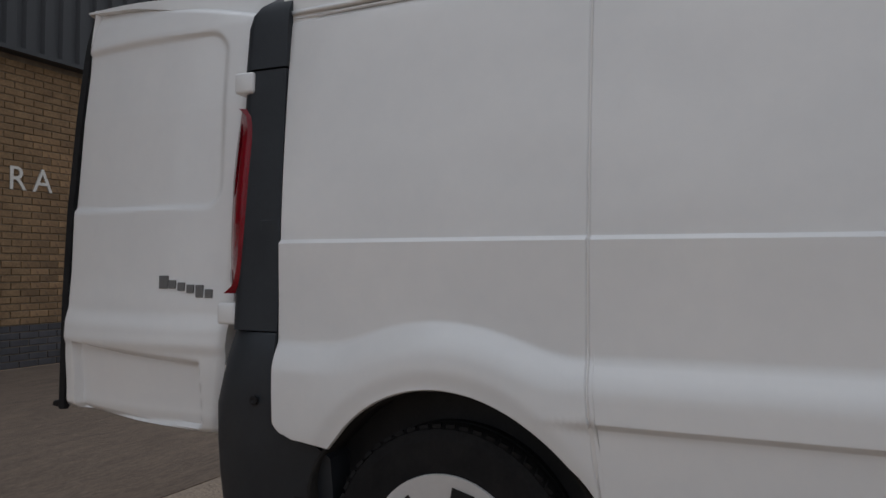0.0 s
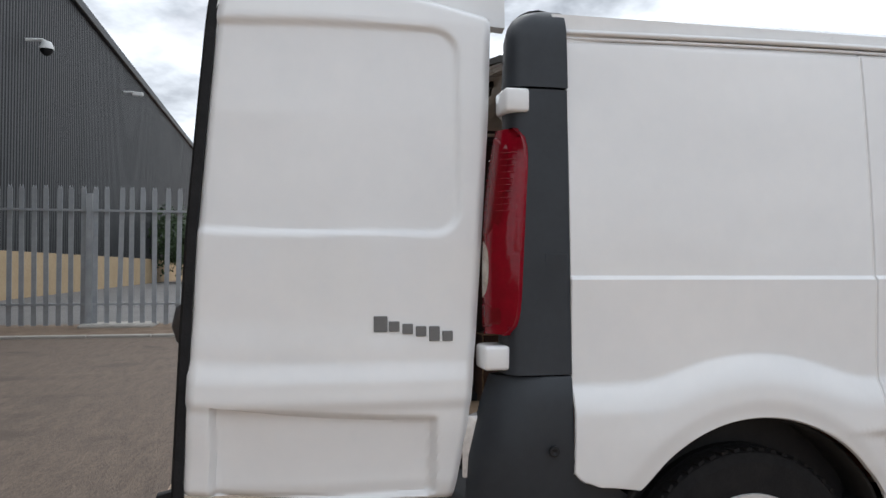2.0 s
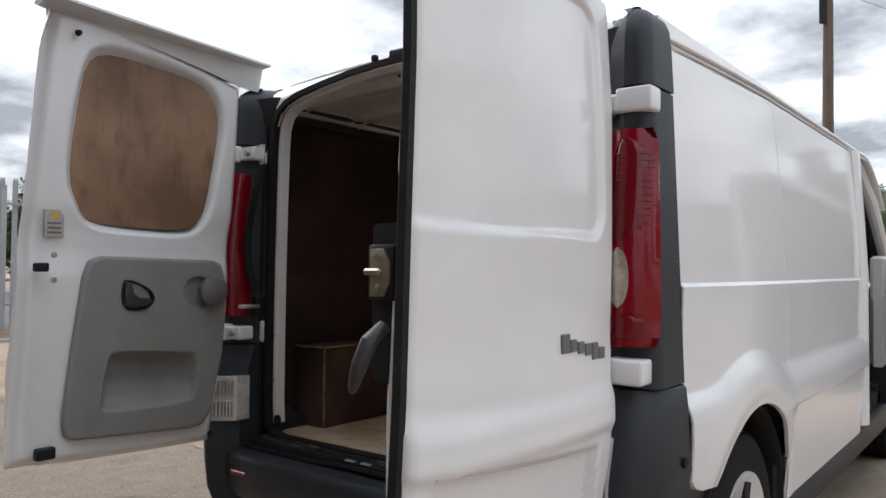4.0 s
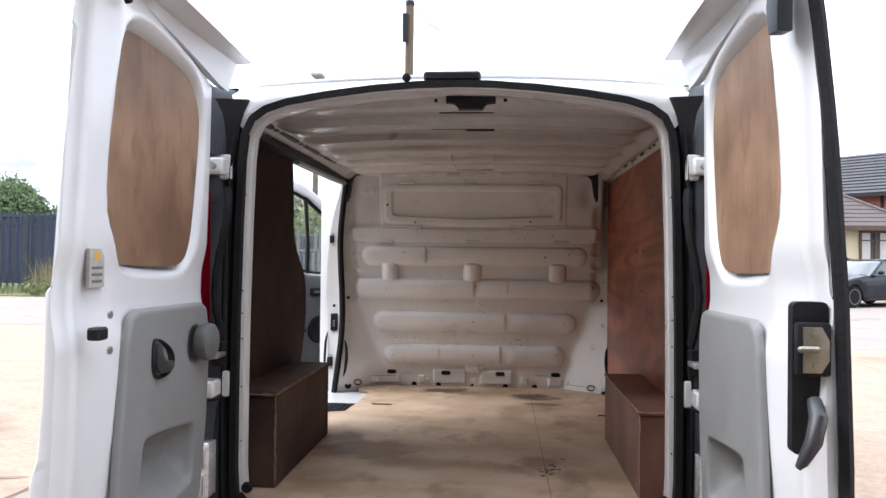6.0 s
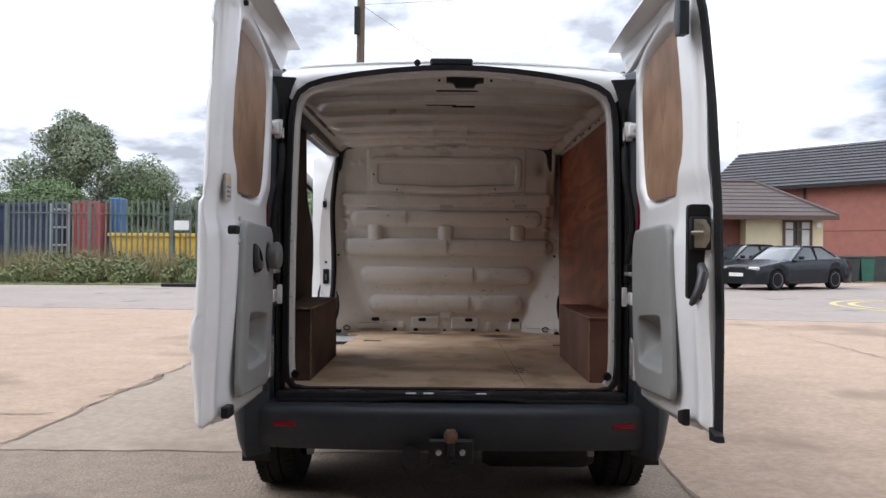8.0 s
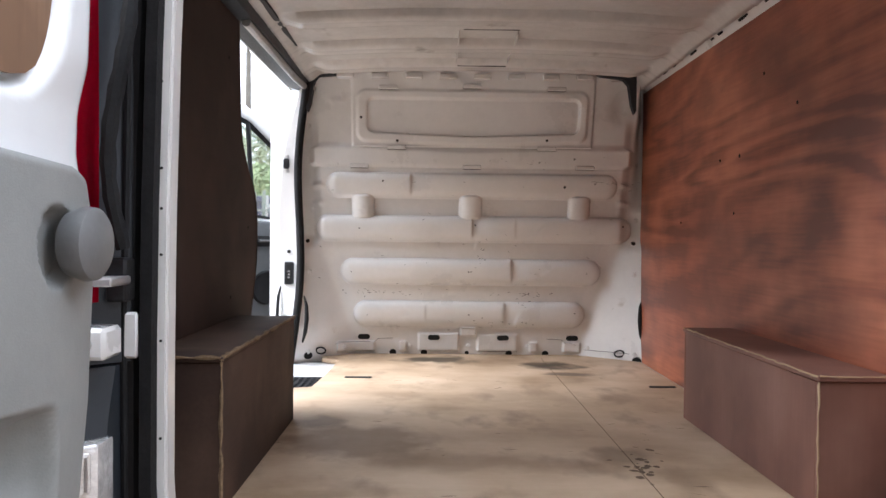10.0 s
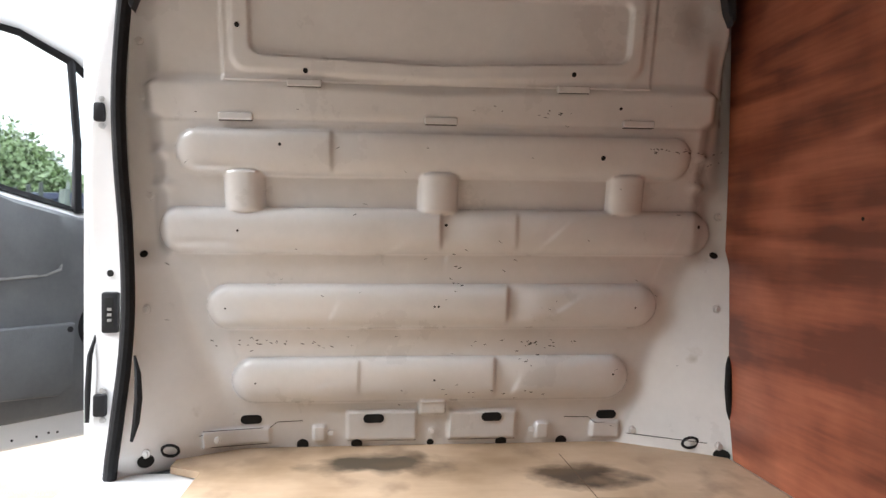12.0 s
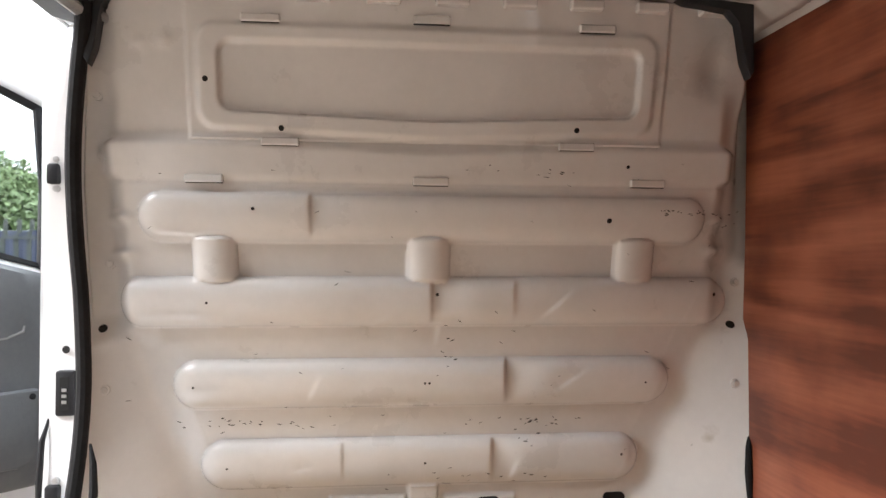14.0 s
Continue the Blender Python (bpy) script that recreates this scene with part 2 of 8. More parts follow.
        L(r3.outputs[0], mx.inputs[0])
        L(col, mx.inputs[6])
        col = mx.outputs[2]
    L(col, b.inputs["Base Color"])
    b.inputs["Roughness"].default_value = rough
    bp = N("ShaderNodeBump")
    bp.inputs["Strength"].default_value, bp.inputs["Distance"].default_value = 0.07, 0.004
    L(fine.outputs["Fac"], bp.inputs["Height"])
    L(bp.outputs[0], b.inputs["Normal"])
    return m


PLY_FLOOR = wood("floor_ply", (0.34, 0.235, 0.145), (0.48, 0.35, 0.235), (0.595, 0.455, 0.325), "x", 2.2, 0.6,
                 stains=((-0.15, 2.14, 0.24, 0.13, (0.045, 0.035, 0.022), 0.92), (0.36, 2.01, 0.16, 0.14, (0.045, 0.03, 0.02), 0.95),
                         (0.22, 2.1, 0.5, 0.10, (0.22, 0.14, 0.08), 0.25), (-0.38, 0.75, 0.30, 0.26, (0.17, 0.105, 0.06), 0.6), (-0.50, 0.95, 0.12, 0.10, (0.09, 0.055, 0.035), 0.6), (0.10, 1.35, 0.35, 0.20, (0.30, 0.20, 0.12), 0.45), (0.40, 1.80, 0.16, 0.06, (0.07, 0.045, 0.03), 0.75),
                         (-0.10, 0.55, 0.40, 0.12, (0.26, 0.17, 0.10), 0.4),
                         (0.33, 0.62, 0.10, 0.12, (0.12, 0.08, 0.05), 0.5), (-0.3, 0.2, 0.5, 0.10, (0.28, 0.18, 0.10), 0.4)),
                 scuff=((0.27, 0.185, 0.12), 6.0, 0.54, (1.3, 0.8, 1)), ring=2.2, blotch=0.94, figure=0.06)
PLY_RED = wood("red_ply", (0.145, 0.038, 0.021), (0.30, 0.088, 0.046), (0.45, 0.158, 0.086), "y", 2.0, 0.36,
               scuff=((0.135, 0.040, 0.025), 2.6, 0.53, (1, 0.8, 1.5)), ring=9.0, blotch=0.78, figure=0.09)
# brown veneer, darkened further because this wall faces away from the light
PLY_DARK = wood("dark_ply_shaded", (0.014, 0.0068, 0.0052), (0.025, 0.0122, 0.0092), (0.046, 0.0235, 0.0178), "y", 1.8, 0.8,
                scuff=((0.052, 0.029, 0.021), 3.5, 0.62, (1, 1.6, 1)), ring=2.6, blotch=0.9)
# worn brown ply, darkened like the lining for the shade on its side
PLY_BOX = wood("brown_ply_shaded", (0.024, 0.0122, 0.0088), (0.047, 0.0245, 0.0172), (0.092, 0.052, 0.036), "y", 2.0, 0.75,
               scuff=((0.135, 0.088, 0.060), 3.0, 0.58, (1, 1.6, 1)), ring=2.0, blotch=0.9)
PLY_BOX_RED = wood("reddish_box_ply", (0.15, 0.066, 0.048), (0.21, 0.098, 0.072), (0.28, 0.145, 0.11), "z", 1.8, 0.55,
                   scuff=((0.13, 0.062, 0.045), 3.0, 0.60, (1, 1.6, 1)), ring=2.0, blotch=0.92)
HARDBOARD = wood("hardboard", (0.175, 0.098, 0.056), (0.285, 0.172, 0.104), (0.375, 0.232, 0.145), "z", 3.0, 0.6,
                 scuff=((0.135, 0.074, 0.042), 13.0, 0.535, (1, 1.2, 0.5)), ring=1.2, blotch=0.88, figure=0.03)
SCAR = surface("dirty_gouge", (0.10, 0.065, 0.042), (0.17, 0.115, 0.075), 20, 0.9)
STICKER = surface("faded_label", (0.36, 0.34, 0.31), (0.50, 0.48, 0.44), 60, 0.6)


# ---- mesh helpers ----
def smooth01(a, b, x):
    t = min(1.0, max(0.0, (x - a) / (b - a)))
    return t * t * (3 - 2 * t)


FIT = [""]     # which camera-fit warp applies to what is being built


def view_warp(co):
    """Warps the van from the first camera fit to the later one: body, doors and load bay each a little longer behind,
    the body lower set.
    """
    x, y, z = co
    mode = FIT[0]
    if mode == "inside":
        return (x, y - 0.034 * max(0.0, 2.3 - y), z)
    y += interp([(-0.95, -0.096), (-0.37, -0.090), (-0.05, -0.072), (0.094, -0.064), (0.94, -0.015), (1.2, 0.0)], y)
    if mode == "body":
        return (x, y, interp([(0.0, 0.0), (0.45, 0.45), (0.70, 0.647), (1.66, 1.66), (3.0, 3.0)], z))
    skin = smooth01(0.72, 0.79, abs(x - XC))
    low = interp([(0.0, 0.0), (0.59, 0.586), (0.66, 0.645), (0.80, 0.762), (0.90, 0.862), (1.0, 0.970), (1.1, 1.072), (1.2, 1.176), (1.3, 1.283), (1.66, 1.656), (3.0, 3.0)], z)
    return (x + (0.018 if x > 0 else -0.006) * smooth01(0.3, 1.0, -y), y, low * skin + (z - 0.007) * (1 - skin))


def link(name, me, material, parent=None, label="", smooth=None, kind=""):
    if FIT[0]:
        for v in me.vertices:
            v.co = view_warp(v.co)
    if material:
        me.materials.append(material)
    ob = new(name, me)
    if parent:
        ob.parent = parent
    if smooth is not None:
        me.polygons.foreach_set("use_smooth", [True] * len(me.polygons))
        me.set_sharp_from_angle(angle=radians(smooth))
    return tagged(ob, label=label, kind=kind)


def part(name, bm, material, parent, label="", smooth=35, kind=""):
    """One mesh object of a bmesh, under a thing or a part."""
    bmesh.ops.recalc_face_normals(bm, faces=bm.faces[:])
    me = bpy.data.meshes.new(name)
    bm.to_mesh(me)
    bm.free()
    return link(name, me, material, parent, label, smooth, kind)


def thing(name, label, category, group="", kind=""):
    return tagged(new(name), label, category, group, kind)


def box(bm, x0, x1, y0, y1, z0, z1, bevel=0.0, seg=1):
    vs = [bm.verts.new((x, y, z)) for x in (x0, x1) for y in (y0, y1) for z in (z0, z1)]
    fs = [bm.faces.new([vs[i] for i in f]) for f in ((0, 1, 3, 2), (4, 6, 7, 5), (0, 4, 5, 1), (2, 3, 7, 6), (0, 2, 6, 4), (1, 5, 7, 3))]
    if bevel:
        es = list({e for f in fs for e in f.edges})
        bmesh.ops.bevel(bm, geom=es, offset=bevel, segments=seg, affect="EDGES", profile=0.5)
    return bm


def boxed(*a, **k):
    return box(bmesh.new(), *a, **k)


def prism(bm, pts, axis, d0, d1, bevel=0.0):
    """A polygon in the two other axes (in xyz order), drawn out along axis from d0 to d1."""
    def at(p, d):
        q = list(p)
        q.insert("xyz".index(axis), d)
        return q
    a, b = [bm.verts.new(at(p, d0)) for p in pts], [bm.verts.new(at(p, d1)) for p in pts]
    n = len(pts)
    fs = [bm.faces.new(a), bm.faces.new(b[::-1])] + [bm.faces.new((a[i], b[i], b[(i + 1) % n], a[(i + 1) % n])) for i in range(n)]
    if bevel:
        es = list(set(fs[0].edges) | set(fs[1].edges))
        bmesh.ops.bevel(bm, geom=es, offset=bevel, segments=2, affect="EDGES", profile=0.5)
    return bm


def prismed(*a, **k):
    return prism(bmesh.new(), *a, **k)


def tube(bm, pts, r, sides=8, closed=False, flat=1.0):
    """A tube along points; r a number or a list."""
    pts = [Vector(p) for p in pts]
    n, rings, side = len(pts), [], None
    for i, p in enumerate(pts):
        a, b = (pts[i - 1], pts[(i + 1) % n]) if closed else (pts[max(0, i - 1)], pts[min(n - 1, i + 1)])
        d = (b - a).normalized()
        if side is None:
            side = d.orthogonal().normalized()
        side = (side - d * side.dot(d)).normalized()
        up = d.cross(side)
        rr = r[i] if isinstance(r, (list, tuple)) else r
        rings.append([bm.verts.new(p + side * rr * math.cos(k * math.tau / sides) + up * rr * flat * math.sin(k * math.tau / sides)) for k in range(sides)])
    for i in range(n if closed else n - 1):
        p, q = rings[i], rings[(i + 1) % n]
        for k in range(sides):
            bm.faces.new((p[k], p[(k + 1) % sides], q[(k + 1) % sides], q[k]))
    if not closed:
        bm.faces.new(rings[0][::-1])
        bm.faces.new(rings[-1])
    return bm


def tubed(*a, **k):
    return tube(bmesh.new(), *a, **k)


def lathe(bm, profile, centre, axis="x", seg=40):
    """Profile of (along, radius) turned about an axis through centre."""
    rings = []
    for a, r in profile:
        ring = []
        for k in range(seg):
            c, s = math.cos(k * math.tau / seg) * r, math.sin(k * math.tau / seg) * r
            o = {"x": (a, c, s), "y": (c, a, s), "z": (c, s, a)}[axis]
            ring.append(bm.verts.new([centre[i] + o[i] for i in range(3)]))
        rings.append(ring)
    for p, q in zip(rings, rings[1:]):
        for k in range(seg):
            bm.faces.new((p[k], p[(k + 1) % seg], q[(k + 1) % seg], q[k]))
    if profile[0][1] > 1e-4:
        bm.faces.new(rings[0][::-1])
    if profile[-1][1] > 1e-4:
        bm.faces.new(rings[-1])
    return bm


def lathed(*a, **k):
    return lathe(bmesh.new(), *a, **k)


def sheet(name, nu, nv, f, material, parent, thick=0.0, label="", smooth=30, us=None, vs=None, back=None):
    """A grid of f(u, v) -> place, u and v in 0..1; thick draws it out along its normals, back gives a second face instead."""
    us = us if us is not None else [i / nu for i in range(nu + 1)]
    vs = vs if vs is not None else [j / nv for j in range(nv + 1)]
    A = [f(u, v) for v in vs for u in us]
    w, h = len(us), len(vs)
    F = [(j * w + i, j * w + i + 1, (j + 1) * w + i + 1, (j + 1) * w + i) for j in range(h - 1) for i in range(w - 1)]
    if back:
        n = w * h
        A += [back(u, v) for v in vs for u in us]
        F += [(n + d, n + c, n + b, n + a) for a, b, c, d in F[:]]
        rim = [i for i in range(w)] + [j * w + w - 1 for j in range(1, h)] + [(h - 1) * w + i for i in range(w - 2, -1, -1)] + [j * w for j in range(h - 2, 0, -1)]
        F += [(rim[(k + 1) % len(rim)], rim[k], n + rim[k], n + rim[(k + 1) % len(rim)]) for k in range(len(rim))]
    me = bpy.data.meshes.new(name)
    me.from_pydata(A, [], F)
    me.update()
    ob = link(name, me, material, parent, label, smooth)
    if thick:
        md = ob.modifiers.new("thickness", "SOLIDIFY")
        md.thickness, md.offset = thick, -1
    return ob


def band(bm, poly, din, dout, y0, y1, closed=True):
    """A flat ring round a polygon in x, z: from din to dout outwards, drawn out in y."""
    n = len(poly)
    nor = []
    for i in range(n):
        a, b = (poly[i - 1], poly[(i + 1) % n]) if closed else (poly[max(0, i - 1)], poly[min(n - 1, i + 1)])
        d = Vector((b[0] - a[0], b[1] - a[1])).normalized()
        nor.append((d[1], -d[0]))
    R = [[bm.verts.new((p[0] + m[0] * d, y, p[1] + m[1] * d)) for p, m in zip(poly, nor)] for d, y in ((din, y0), (dout, y0), (dout, y1), (din, y1))]
    for k in range(4):
        p, q = R[k], R[(k + 1) % 4]
        for i in range(n if closed else n - 1):
            bm.faces.new((p[i], p[(i + 1) % n], q[(i + 1) % n], q[i]))
    if not closed:
        bm.faces.new([r[0] for r in R])
        bm.faces.new([r[-1] for r in R][::-1])
    return bm


def interp(table, x):
    if x <= table[0][0]:
        return table[0][1]
    for (a, p), (b, q) in zip(table, table[1:]):
        if x <= b:
            return p + (q - p) * (x - a) / (b - a)
    return table[-1][1]


def soft_interp(table, x):
    """As interp, but easing from value to value."""
    if x <= table[0][0]:
        return table[0][1]
    for (a, p), (b, q) in zip(table, table[1:]):
        if x <= b:
            return p + (q - p) * smooth01(a, b, x)
    return table[-1][1]


def rounded(x0, x1, z0, z1, r, seg=5):
    pts = []
    for cx, cz, a0 in ((x1 - r, z0 + r, -90), (x1 - r, z1 - r, 0), (x0 + r, z1 - r, 90), (x0 + r, z0 + r, 180)):
        for k in range(seg + 1):
            a = radians(a0 + 90 * k / seg)
            pts.append((cx + r * math.cos(a), cz + r * math.sin(a)))
    return pts


def rr_dist(x, z, x0, x1, z0, z1, r):
    """Signed distance to a rounded rectangle, negative inside."""
    qx, qz = abs(x - (x0 + x1) / 2) - (x1 - x0) / 2 + r, abs(z - (z0 + z1) / 2) - (z1 - z0) / 2 + r
    return math.hypot(max(qx, 0), max(qz, 0)) + min(max(qx, qz), 0) - r


def dist_in(poly, x, z):
    """Signed distance to a polygon, negative inside."""
    best, inside, n = 9.0, False, len(poly)
    for i in range(n):
        (ax, az), (bx, bz) = poly[i], poly[(i + 1) % n]
        dx, dz = bx - ax, bz - az
        t = min(1, max(0, ((x - ax) * dx + (z - az) * dz) / (dx * dx + dz * dz + 1e-12)))
        best = min(best, math.hypot(x - ax - t * dx, z - az - t * dz))
        if (az > z) != (bz > z) and x < ax + (z - az) * dx / dz:
            inside = not inside
    return -best if inside else best


# ---- the van ----
FIT[0] = "body"
van = thing("delivery_van", "white panel van with dark plastic trim and wide open doors", "van")

# opening at the back, as a closed loop in x, z
_half = [(0.0, 0.583), (0.60, 0.583), (0.64, 0.592), (0.662, 0.62), (0.667, 0.70), (0.667, 0.95), (0.665, 1.17), (0.659, 1.45), (0.652, 1.66),
         (0.644, 1.735), (0.622, 1.782), (0.585, 1.808), (0.52, 1.829), (0.40, 1.850), (0.25, 1.869), (0.12, 1.879)]
OPENING = [(XC + x, z) for x, z in _half] + [(XC, 1.882)] + [(XC - x, z) for x, z in _half[:0:-1]]

ARCH_Y, ARCH_Z, ARCH_R = 0.585, 0.475, 0.365
WHEEL_Y, WHEEL_Z, WHEEL_R = 0.552, GZ + 0.335, 0.335
FRONT_Y = 3.68


def side_x(y, z):
    """The outer side of the body: half width at y, z."""
    if z > 1.19:
        x = interp([(1.19, 0.929), (1.1915, 0.928), (1.200, 0.9188), (1.202, 0.9185)], z) if z < 1.202 else 0.9185 - 0.046 * ((z - 1.202) / 0.61) ** 1.5
    else:
        x = interp([(1.03, 0.925), (1.19, 0.929)], z)
    # a low shoulder that rises into a hump over each wheel
    field, hump = math.exp(-55 * (z - 0.850)), 9.0
    for cy in (ARCH_Y, FRONT_Y):
        d = math.hypot(y - cy, z - ARCH_Z) - ARCH_R
        hump = min(hump, d)
        field += math.exp(-55 * (d - 0.080))
    d = -math.log(field) / 55
    x += 0.031 * math.cos(math.pi / 2 * min(1.0, max(0.0, d / 0.080))) * smooth01(1.17, 1.08, z)
    x += 0.007 * (1 - smooth01(0.03, 0.15, hump)) * smooth01(0.62, 0.80, z)
    x -= 0.007 * (1 - smooth01(0.006, 0.055, hump))
    # crease ahead of the wheel, and the tuck below it
    k = smooth01(0.80, 0.98, y)
    x -= 0.017 * k * (1 - smooth01(0.783, 0.799, z)) + interp([(0.30, 0.034), (0.62, 0.010), (0.80, 0.0)], z)
    t = max(0.0, 0.95 - y)
    x -= 0.040 * (t / 0.85) ** 1.6
    f = max(0.0, y - 3.3)
    x -= 0.10 * (f / 1.1) ** 2.2
    return x


def arch_low(y, base):
    for cy in (ARCH_Y, FRONT_Y):
        if abs(y - cy) < ARCH_R:
            base = max(base, ARCH_Z + math.sqrt(ARCH_R ** 2 - (y - cy) ** 2))
    return base


def side_panel(name, y0, y1, s, low, high, label, n=60, m=90, lean=None):
    """One pressing of the side from y0 to y1 with turned-in edges."""
    ys = {y0 + (y1 - y0) * i / n for i in range(n + 1)} | {y0 + 0.004, y1 - 0.004}
    for cy in (ARCH_Y, FRONT_Y):
        for k in range(41):
            y = cy - ARCH_R * math.cos(math.pi * k / 40)
            if y0 < y < y1:
                ys.add(y)
    ys = sorted(ys)
    low_rows = sorted({j / 44 for j in range(45)} | {(0.795 + d - 0.40) / 0.65 for d in (-0.012, -0.008, -0.004, 0.0, 0.004, 0.008, 0.012)} | {0.004, 0.008, 0.012})
    top_rows = sorted({1.05 + 0.7615 * j / 34 for j in range(35)} | {1.186, 1.190, 1.1915, 1.194, 1.197, 1.200, 1.202, 1.205, 1.802, 1.806, 1.809, 1.812})
    zs = [0.5 * v for v in low_rows] + [0.5 + 0.5 * (z - 1.05) / 0.762 for z in top_rows[1:]]

    def f(u, v):
        y = y0 + (y1 - y0) * u
        lo, hi = arch_low(y, low(y)), high(y)
        z = lo + (hi - lo) * v
        if hi > 1.5:
            z = lo + (1.05 - lo) * v * 2 if v <= 0.5 else 1.05 + 0.762 * (v * 2 - 1)
        yy = y + (lean(z) * (u if name != "body_side" else 1 - u) if lean else 0)
        x = side_x(yy, z)
        e = min(y - y0, y1 - y)
        x -= 0.004 * (1 - smooth01(0.0, 0.004, e)) + 0.010 * (1 - smooth01(0.0, 0.010, (1 - v) * (hi - lo)))
        x -= 0.012 * (1 - smooth01(0.0, 0.008, v * (hi - lo)))
        return (XC + s * x, yy, z)
    return sheet(name, 0, 0, f, PAINT, van, thick=0.012 * s, label=label, us=[(y - y0) / (y1 - y0) for y in ys], vs=zs)


def gap_lean(z):
    return soft_interp([(0.55, 0.028), (0.95, 0.0)], z)


def quarter_low(y):
    return soft_interp([(0.098, 0.715), (0.125, 0.690), (0.17, 0.672), (0.32, 0.648)], y) if y < 0.6 else 0.44


for s in (1, -1):
    side_panel("quarter_panel", 0.098, 0.9342, s, quarter_low, lambda y: 1.812, "white rear quarter panel", lean=gap_lean)
    sheet("panel_seam", 3, 60, lambda u, v, s=s: (XC + s * (side_x(0.936, 0.42 + 1.385 * v) - 0.0035), 0.930 + 0.012 * u + gap_lean(0.42 + 1.385 * v), 0.42 + 1.385 * v), PAINT_IN, van)
    if s > 0:
        side_panel("body_side", 0.9372, 2.34, s, lambda y: 0.40, lambda y: 1.812, "white side panel with a low crease", lean=gap_lean)
    side_panel("front_wing", 3.35, 4.30, s, lambda y: 0.42, lambda y: interp([(3.3, 1.22), (4.3, 1.02)], y), "white front wing", n=40, m=50)
    # sill under the side
    part("sill", boxed(*sorted((XC + s * 0.80, XC + s * 0.915)), 1.02, 3.25, 0.30, 0.43, bevel=0.02, seg=2), TRIM_DARK, van, "dark plastic sill")


# roof: gutter, shoulder and crown
def roof_z(x, y):
    a = abs(x)
    z = 1.962 - 0.030 * (a / 0.7) ** 2 - 0.085 * smooth01(0.66, 0.90, a) - 0.06 * max(0, (a - 0.80) / 0.09) ** 2
    z -= 0.036 * (1 - smooth01(0.0, 0.42, y - 0.08)) + 0.24 * max(0, (y - 2.75) / 0.65) ** 1.7
    z += 0.004 * math.cos(a * 38) * smooth01(0.5, 0.8, y) * (1 - smooth01(2.4, 2.6, y)) * (1 - smooth01(0.55, 0.62, a))
    return z


def roof_edge(y):
    return side_x(y, 1.812) + 0.004


def roof_at(u, v):
    y = 0.088 + 3.32 * v
    a = (2 * u - 1)
    return (XC + a * roof_edge(min(y, 3.2)), y, max(roof_z(a * 0.888, y), 1.826 - 0.24 * max(0, (y - 2.75) / 0.65) ** 1.7))


sheet("roof", 70, 60, roof_at, PAINT, van, thick=-0.012, label="white roof panel")
for s in (1, -1):
    part("gutter", tubed([(XC + s * (side_x(y, 1.812) - 0.006), y, 1.817) for y in [0.1 + 0.26 * k for k in range(12)]], 0.005, 6), PAINT, van)

# header above the rear opening
FIT[0] = "inside"
header = [(x, z) for x, z in OPENING if z > 1.70]
hp = sorted(header)
bm = bmesh.new()
lower = [(x, z) for x, z in hp]
upper = [(XC - 0.80 + 1.60 * k / 30, 0) for k in range(31)]
upper = [(x, roof_z(x - XC, 0.088) - 0.004) for x, _ in upper]
front = [bm.verts.new((x, 0.030, z + 0.004)) for x, z in lower]
top = []
for x, z in lower:
    X = XC + (x - XC) * 1.17
    top.append(bm.verts.new((X, 0.068, roof_z(X - XC, 0.088) - 0.016)))
top2 = [bm.verts.new((v.co.x, 0.094, v.co.z + 0.014)) for v in top]
for a, b in ((front, top), (top, top2)):
    for i in range(len(a) - 1):
        bm.faces.new((a[i], a[i + 1], b[i + 1], b[i]))
h_ob = part("rear_header", bm, PAINT, van, "white header over the rear opening", smooth=40)
md = h_ob.modifiers.new("thickness", "SOLIDIFY")
md.thickness = 0.015

# the white flange of the opening, the rubber seal on it
RING = OPENING[2:-2]
part("opening_flange", band(bmesh.new(), RING, -0.013, 0.0, 0.050, 0.075, closed=False), PAINT_IN, van, "white painted flange round the rear opening")
part("opening_return", band(bmesh.new(), RING, -0.017, -0.011, 0.056, 0.090, closed=False), PAINT_IN, van)
part("door_seal", band(bmesh.new(), OPENING, 0.0, 0.020, 0.022, 0.066), RUBBER, van, "black rubber door seal")
for s in (1, -1):
    for z in (0.78, 0.95, 1.10, 1.18, 1.25, 1.40, 1.55, 1.66):
        part("flange_hole", lathed([(0.0, 0.0), (0.0, 0.0026), (0.0025, 0.0026)], (XC + s * (0.6605 - 0.006 * (z > 1.5)), 0.0485, z), "y", 8), HOLE, van)
for s in (1, -1):
    part("grommet", lathed([(-0.002, 0.0), (-0.006, 0.010), (-0.004, 0.016), (0.004, 0.018)], (XC + s * 0.640, 0.05, 0.635), "y", 18), RUBBER, van)

# black sill at the opening with its worn plate
bm = boxed(XC - 0.70, XC + 0.70, -0.035, 0.05, 0.515, 0.578, bevel=0.012, seg=2)
part("threshold", bm, BLACK, van, "worn black sill at the rear opening")
part("threshold_lip", tubed([(XC - 0.69, -0.045, 0.545), (XC - 0.3, -0.05, 0.548), (XC - 0.2, -0.052, 0.558), (XC + 0.2, -0.052, 0.558), (XC + 0.3, -0.05, 0.548), (XC + 0.69, -0.045, 0.545)], 0.010, 8), RUBBER, van)
bm = bmesh.new()
box(bm, XC - 0.15, XC + 0.15, -0.046, -0.036, 0.556, 0.574, bevel=0.003)
part("striker_plate", bm, BLACK, van)
for x in (-0.16, -0.09, 0.12):
    part("scraped_patch", boxed(XC + x - 0.022, XC + x + 0.02, -0.047, -0.030, 0.574, 0.5795, bevel=0.002), STEEL, van, "bare scraped metal on the sill")

